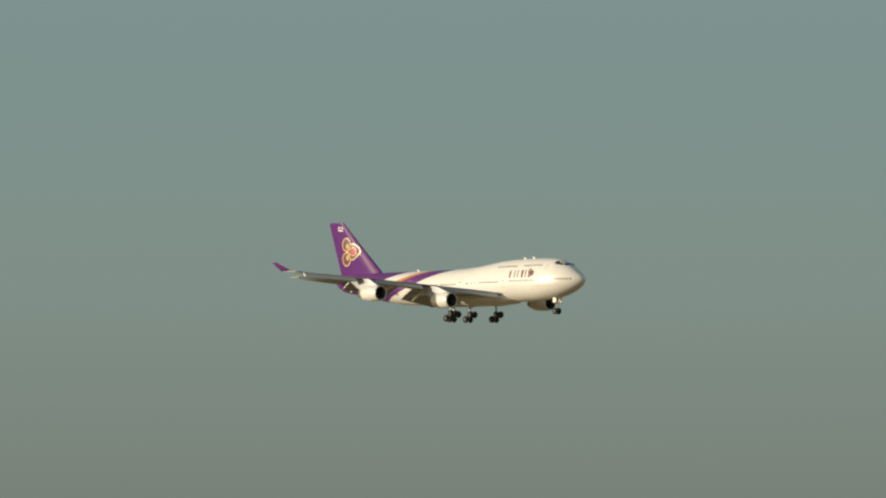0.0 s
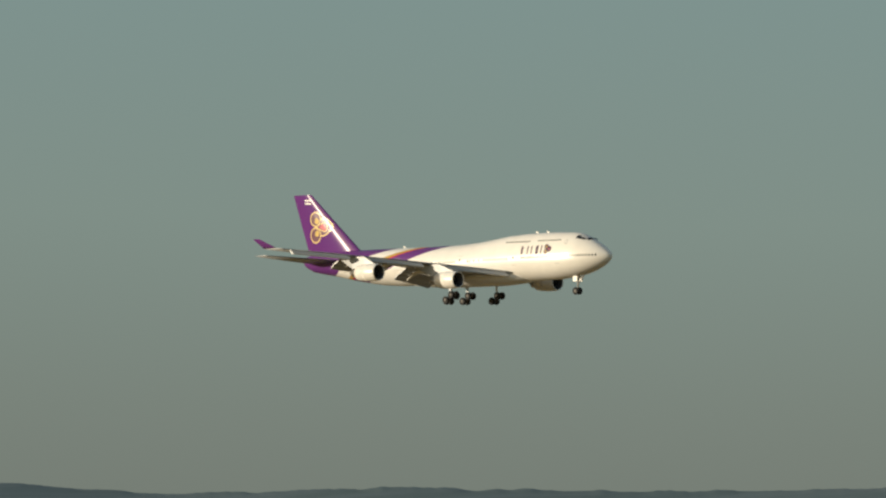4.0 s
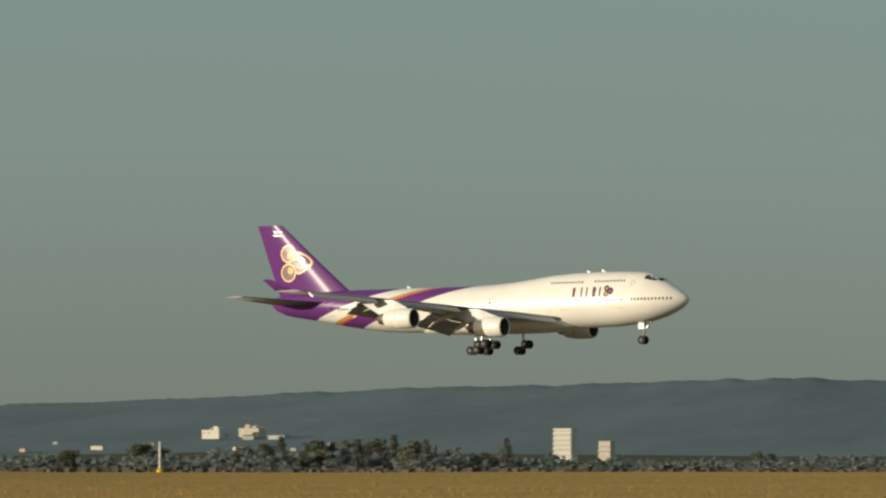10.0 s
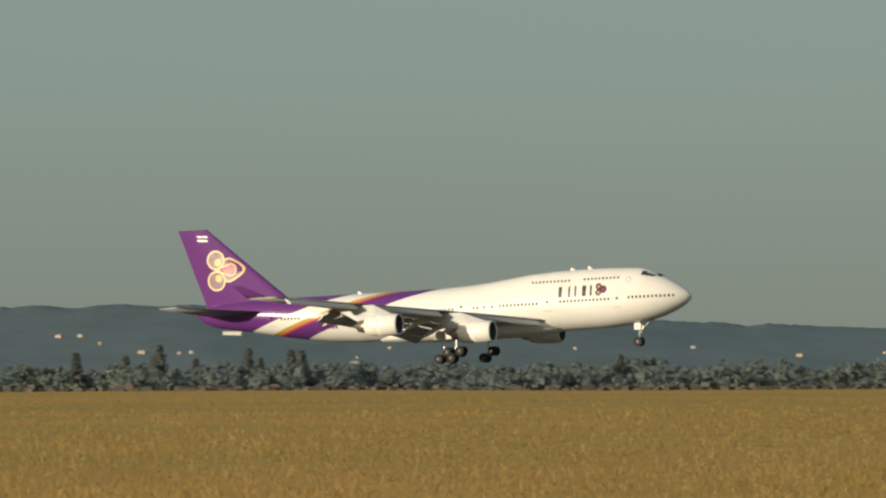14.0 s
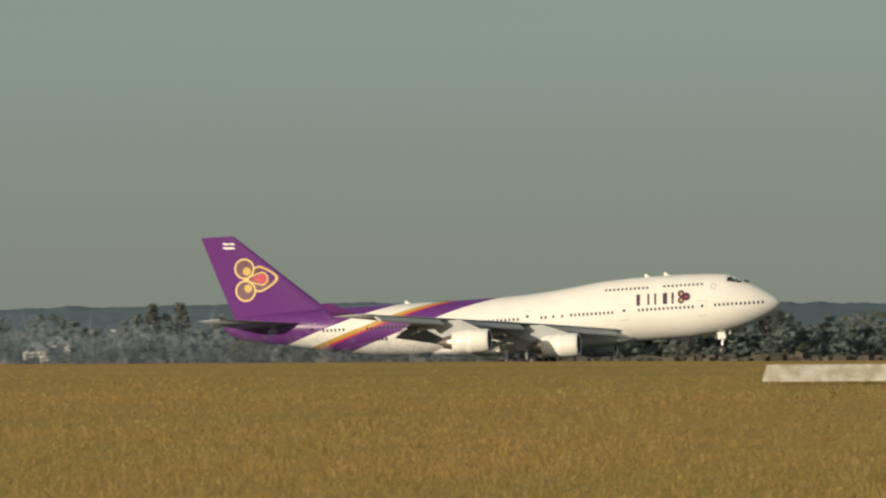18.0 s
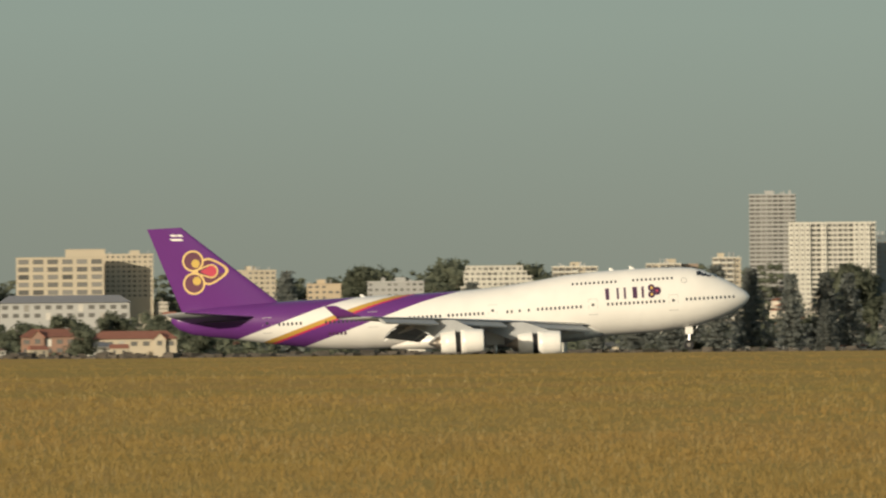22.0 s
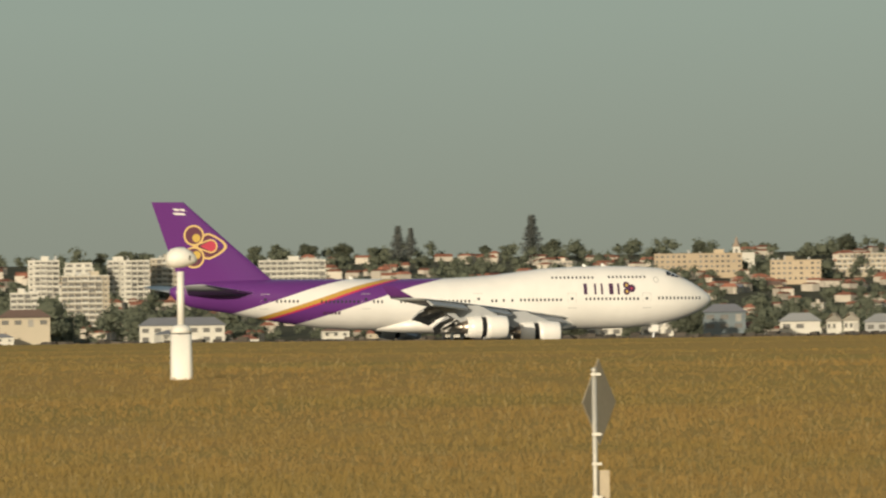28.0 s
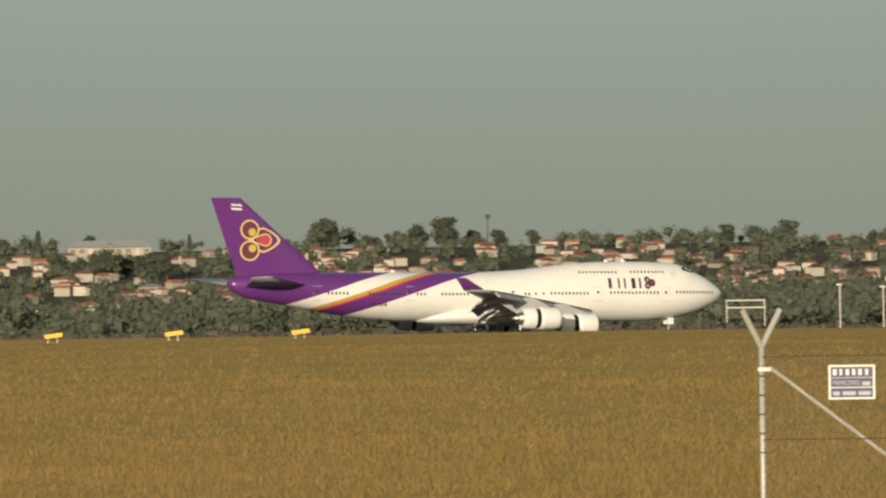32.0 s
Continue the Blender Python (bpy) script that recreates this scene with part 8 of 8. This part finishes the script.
def build_grass():
    rng = np.random.default_rng(2)
    n = 430000
    x, y, d = grass_places(rng, n)
    z = ground_height(x, y) - 0.02
    clump = 0.6 * ripple(rng, x, y, 3.5, 0.7, 18) + 0.4 * ripple(rng, x, y, 22, 6)
    size = np.interp(d, [140, 250, 400, 680], [1.0, 0.85, 0.6, 0.5])
    h = rng.uniform(0.06, 0.12, n) * (0.55 + 0.9 * clump) * size
    base = np.stack([x, y, z], 1)
    verts = []
    for b in range(3):
        a = rng.uniform(0, 2 * np.pi, n)
        w = rng.uniform(0.006, 0.013, n) * np.clip(d / 150, 1, 2.4)
        off = np.stack([rng.normal(0, 0.09, n), rng.normal(0, 0.12, n), np.zeros(n)], 1)
        side = np.stack([np.cos(a) * w, np.sin(a) * w, np.zeros(n)], 1)
        lean = np.stack([rng.normal(0, 0.4, n) * h, rng.normal(0, 0.4, n) * h, h * rng.uniform(0.8, 1.2, n)], 1)
        verts.append(np.stack([base + off - side, base + off + side, base + off + lean], 1).reshape(-1, 3))
    triangles("grass", np.concatenate(verts), GRASS, "dry golden grass tufts on the bank")
    # taller pale stalks with seed heads
    n = 30000
    x, y, d = grass_places(rng, n)
    keep = (ripple(rng, x, y, 5, 1.0, 18) > 0.5) & (d < 330)
    x, y, d = x[keep], y[keep], d[keep]
    n = len(x)
    base = np.stack([x, y, ground_height(x, y)], 1)
    h = rng.uniform(0.09, 0.19, n) * np.interp(d, [140, 250, 420], [1.0, 0.75, 0.5])
    top = base + np.stack([rng.normal(0, 0.22, n) * h, rng.normal(0, 0.2, n) * h, h], 1)
    w = np.stack([0.0045 * np.clip(d / 150, 1, 2), np.zeros(n), np.zeros(n)], 1)
    head = np.stack([rng.normal(0, 0.012, n), np.zeros(n), rng.uniform(0.03, 0.06, n)], 1)
    stems = np.stack([base - w, base + w, top], 1).reshape(-1, 3)
    heads = np.stack([top - 1.8 * w - head * 0.6, top + 1.8 * w - head * 0.6, top + head], 1).reshape(-1, 3)
    triangles("grass_stalks", np.concatenate([stems, heads]), STALK, "pale dry grass stalks with seed heads")


build_grass()


def motions():
    """The landing, the wings that settle, the wheel trucks that take the weight, the reversers that open."""
    walk(AIRLINER, [
        (0, pose(-1681.79, RUNWAY_Y, 57.54, 0, -0.44, 0)),
        (0.5, pose(-1642.00, RUNWAY_Y, 55.63, 0, -0.63, 0)),
        (1, pose(-1602.21, RUNWAY_Y, 53.72, 0, -0.81, 0)),
        (1.5, pose(-1562.47, RUNWAY_Y, 51.81, 0, -0.96, 0)),
        (2, pose(-1522.70, RUNWAY_Y, 49.90, 0, -1.09, 0)),
        (2.5, pose(-1483.17, RUNWAY_Y, 47.99, 0, -1.16, 0)),
        (4.5, pose(-1325.77, RUNWAY_Y, 40.35, 0, -0.93, 0)),
        (5, pose(-1286.74, RUNWAY_Y, 38.46, 0, -0.82, 0)),
        (5.5, pose(-1245.55, RUNWAY_Y, 36.57, 0, -0.73, 0)),
        (6, pose(-1206.56, RUNWAY_Y, 34.70, 0, -0.69, 0)),
        (6.5, pose(-1170.49, RUNWAY_Y, 32.85, 0, -0.71, 0)),
        (7, pose(-1131.30, RUNWAY_Y, 31.01, 0, -0.78, 0)),
        (7.5, pose(-1095.02, RUNWAY_Y, 29.19, 0, -0.87, 0)),
        (8, pose(-1055.64, RUNWAY_Y, 27.40, 0, -0.97, 0)),
        (8.5, pose(-1019.24, RUNWAY_Y, 25.63, 0, -1.04, 0)),
        (9, pose(-980.07, RUNWAY_Y, 23.89, 0, -1.08, 0)),
        (9.5, pose(-943.71, RUNWAY_Y, 22.17, 0, -1.05, 0)),
        (10, pose(-904.23, RUNWAY_Y, 20.46, 0, -1.00, 0)),
        (10.5, pose(-866.38, RUNWAY_Y, 18.72, 0, -0.97, 0)),
        (11, pose(-826.79, RUNWAY_Y, 16.93, 0, -0.99, 0)),
        (11.5, pose(-788.40, RUNWAY_Y, 15.07, 0, -1.10, 0)),
        (12, pose(-749.81, RUNWAY_Y, 13.23, 0, -1.30, 0)),
        (12.5, pose(-710.75, RUNWAY_Y, 11.50, 0, -1.60, 0)),
        (13, pose(-672.93, RUNWAY_Y, 9.96, 0, -2.00, 0)),
        (13.5, pose(-636.47, RUNWAY_Y, 8.69, 0, -2.47, 0)),
        (15.5, pose(-479.02, RUNWAY_Y, 4.75, 0, -2.85, 0)),
        (16, pose(-440.15, RUNWAY_Y, 3.83, 0, -2.70, 0)),
        (16.5, pose(-401.55, RUNWAY_Y, 3.09, 0, -3.11, 0)),
        (17, pose(-362.92, RUNWAY_Y, 2.63, 0, -3.48, 0)),
        (17.5, pose(-324.65, RUNWAY_Y, 2.37, 0, -3.26, 0)),
        (18, pose(-284.41, RUNWAY_Y, 2.23, 0, -3.01, 0)),
        (18.5, pose(-249.77, RUNWAY_Y, 2.14, 0, -3.32, 0)),
        (19, pose(-211.71, RUNWAY_Y, 2.06, 0, -3.92, 0)),
        (19.5, pose(-174.57, RUNWAY_Y, 2.00, 0, -4.39, 0)),
        (20, pose(-139.35, RUNWAY_Y, 1.95, 0, -4.56, 0)),
        (20.5, pose(-102.09, RUNWAY_Y, 1.90, 0, -4.34, 0)),
        (21, pose(-64.44, RUNWAY_Y, 1.86, 0, -3.86, 0)),
        (21.5, pose(-31.51, RUNWAY_Y, 1.82, 0, -3.26, 0)),
        (22, pose(3.73, RUNWAY_Y, 1.79, 0, -2.71, 0)),
        (22.5, pose(36.37, RUNWAY_Y, 1.76, 0, -2.31, 0)),
        (23, pose(71.14, RUNWAY_Y, 1.75, 0, -1.92, 0)),
        (23.5, pose(102.67, RUNWAY_Y, 1.73, 0, -1.38, 0)),
        (24, pose(136.65, RUNWAY_Y, 1.73, 0, -0.79, 0)),
        (24.5, pose(168.37, RUNWAY_Y, 1.72, 0, -0.29, 0)),
        (25, pose(201.46, RUNWAY_Y, 1.73, 0, 0.09, 0)),
        (25.5, pose(230.33, RUNWAY_Y, 1.73, 0, 0.34, 0)),
        (27.5, pose(355.14, RUNWAY_Y, 1.79, 0, 0.51, 0)),
        (28, pose(385.77, RUNWAY_Y, 1.81, 0, 0.48, 0)),
        (28.5, pose(413.63, RUNWAY_Y, 1.84, 0, 0.47, 0)),
        (29, pose(443.47, RUNWAY_Y, 1.86, 0, 0.48, 0)),
        (29.5, pose(470.97, RUNWAY_Y, 1.89, 0, 0.51, 0)),
        (30, pose(499.94, RUNWAY_Y, 1.92, 0, 0.56, 0)),
        (30.5, pose(526.23, RUNWAY_Y, 1.95, 0, 0.62, 0)),
        (31, pose(554.05, RUNWAY_Y, 1.98, 0, 0.69, 0)),
        (31.5, pose(579.63, RUNWAY_Y, 2.02, 0, 0.77, 0)),
        (32, pose(606.68, RUNWAY_Y, 2.05, 0, 0.85, 0)),
    ])
    for wing, side in zip(WINGS, (-1, 1)):
        at = wing.location.copy()
        walk(wing, [(t, pose(*at, side * a, 0, 0)) for t, a in ((0, 3.9), (15.5, 3.9), (17.5, 2.6), (20, 1.2), (22.5, 0), (32, 0))])
    for gear, at, reach in GEARS:
        walk(gear, [(t, pose(at.x, at.y, at.z - d * reach, 0, -34 * d if reach > 0.5 else 0, 0)) for t, d in ((0, 1.0), (16.2, 1.0), (17.6, 0.35), (19, 0.05), (32, 0.0))])
    for sleeve, at in SLEEVES:
        walk(sleeve, [(t, pose(at.x - d, at.y, at.z)) for t, d in ((0, 0), (18.6, 0), (19.2, 0.18), (20.0, 0.62), (32, 0.62))])

    for bird, az, el, d, turn in GULLS:
        walk(bird, [(t, pose(*polar(az + 0.1 * (t - 20.2), d, up(el, d)), 0, 0, turn)) for t in (0, 8, 16, 20.2, 24, 32)])
    for puff, x, t in PUFFS:
        walk(puff, [(0, pose(x, RUNWAY_Y, -14)), (t, pose(x, RUNWAY_Y, -14)), (t + 0.5, pose(x + 1.5, RUNWAY_Y + 1, 1.2)), (t + 3, pose(x + 4, RUNWAY_Y + 5, 2.4)), (32, pose(x + 12, RUNWAY_Y + 40, 4))])


motions()
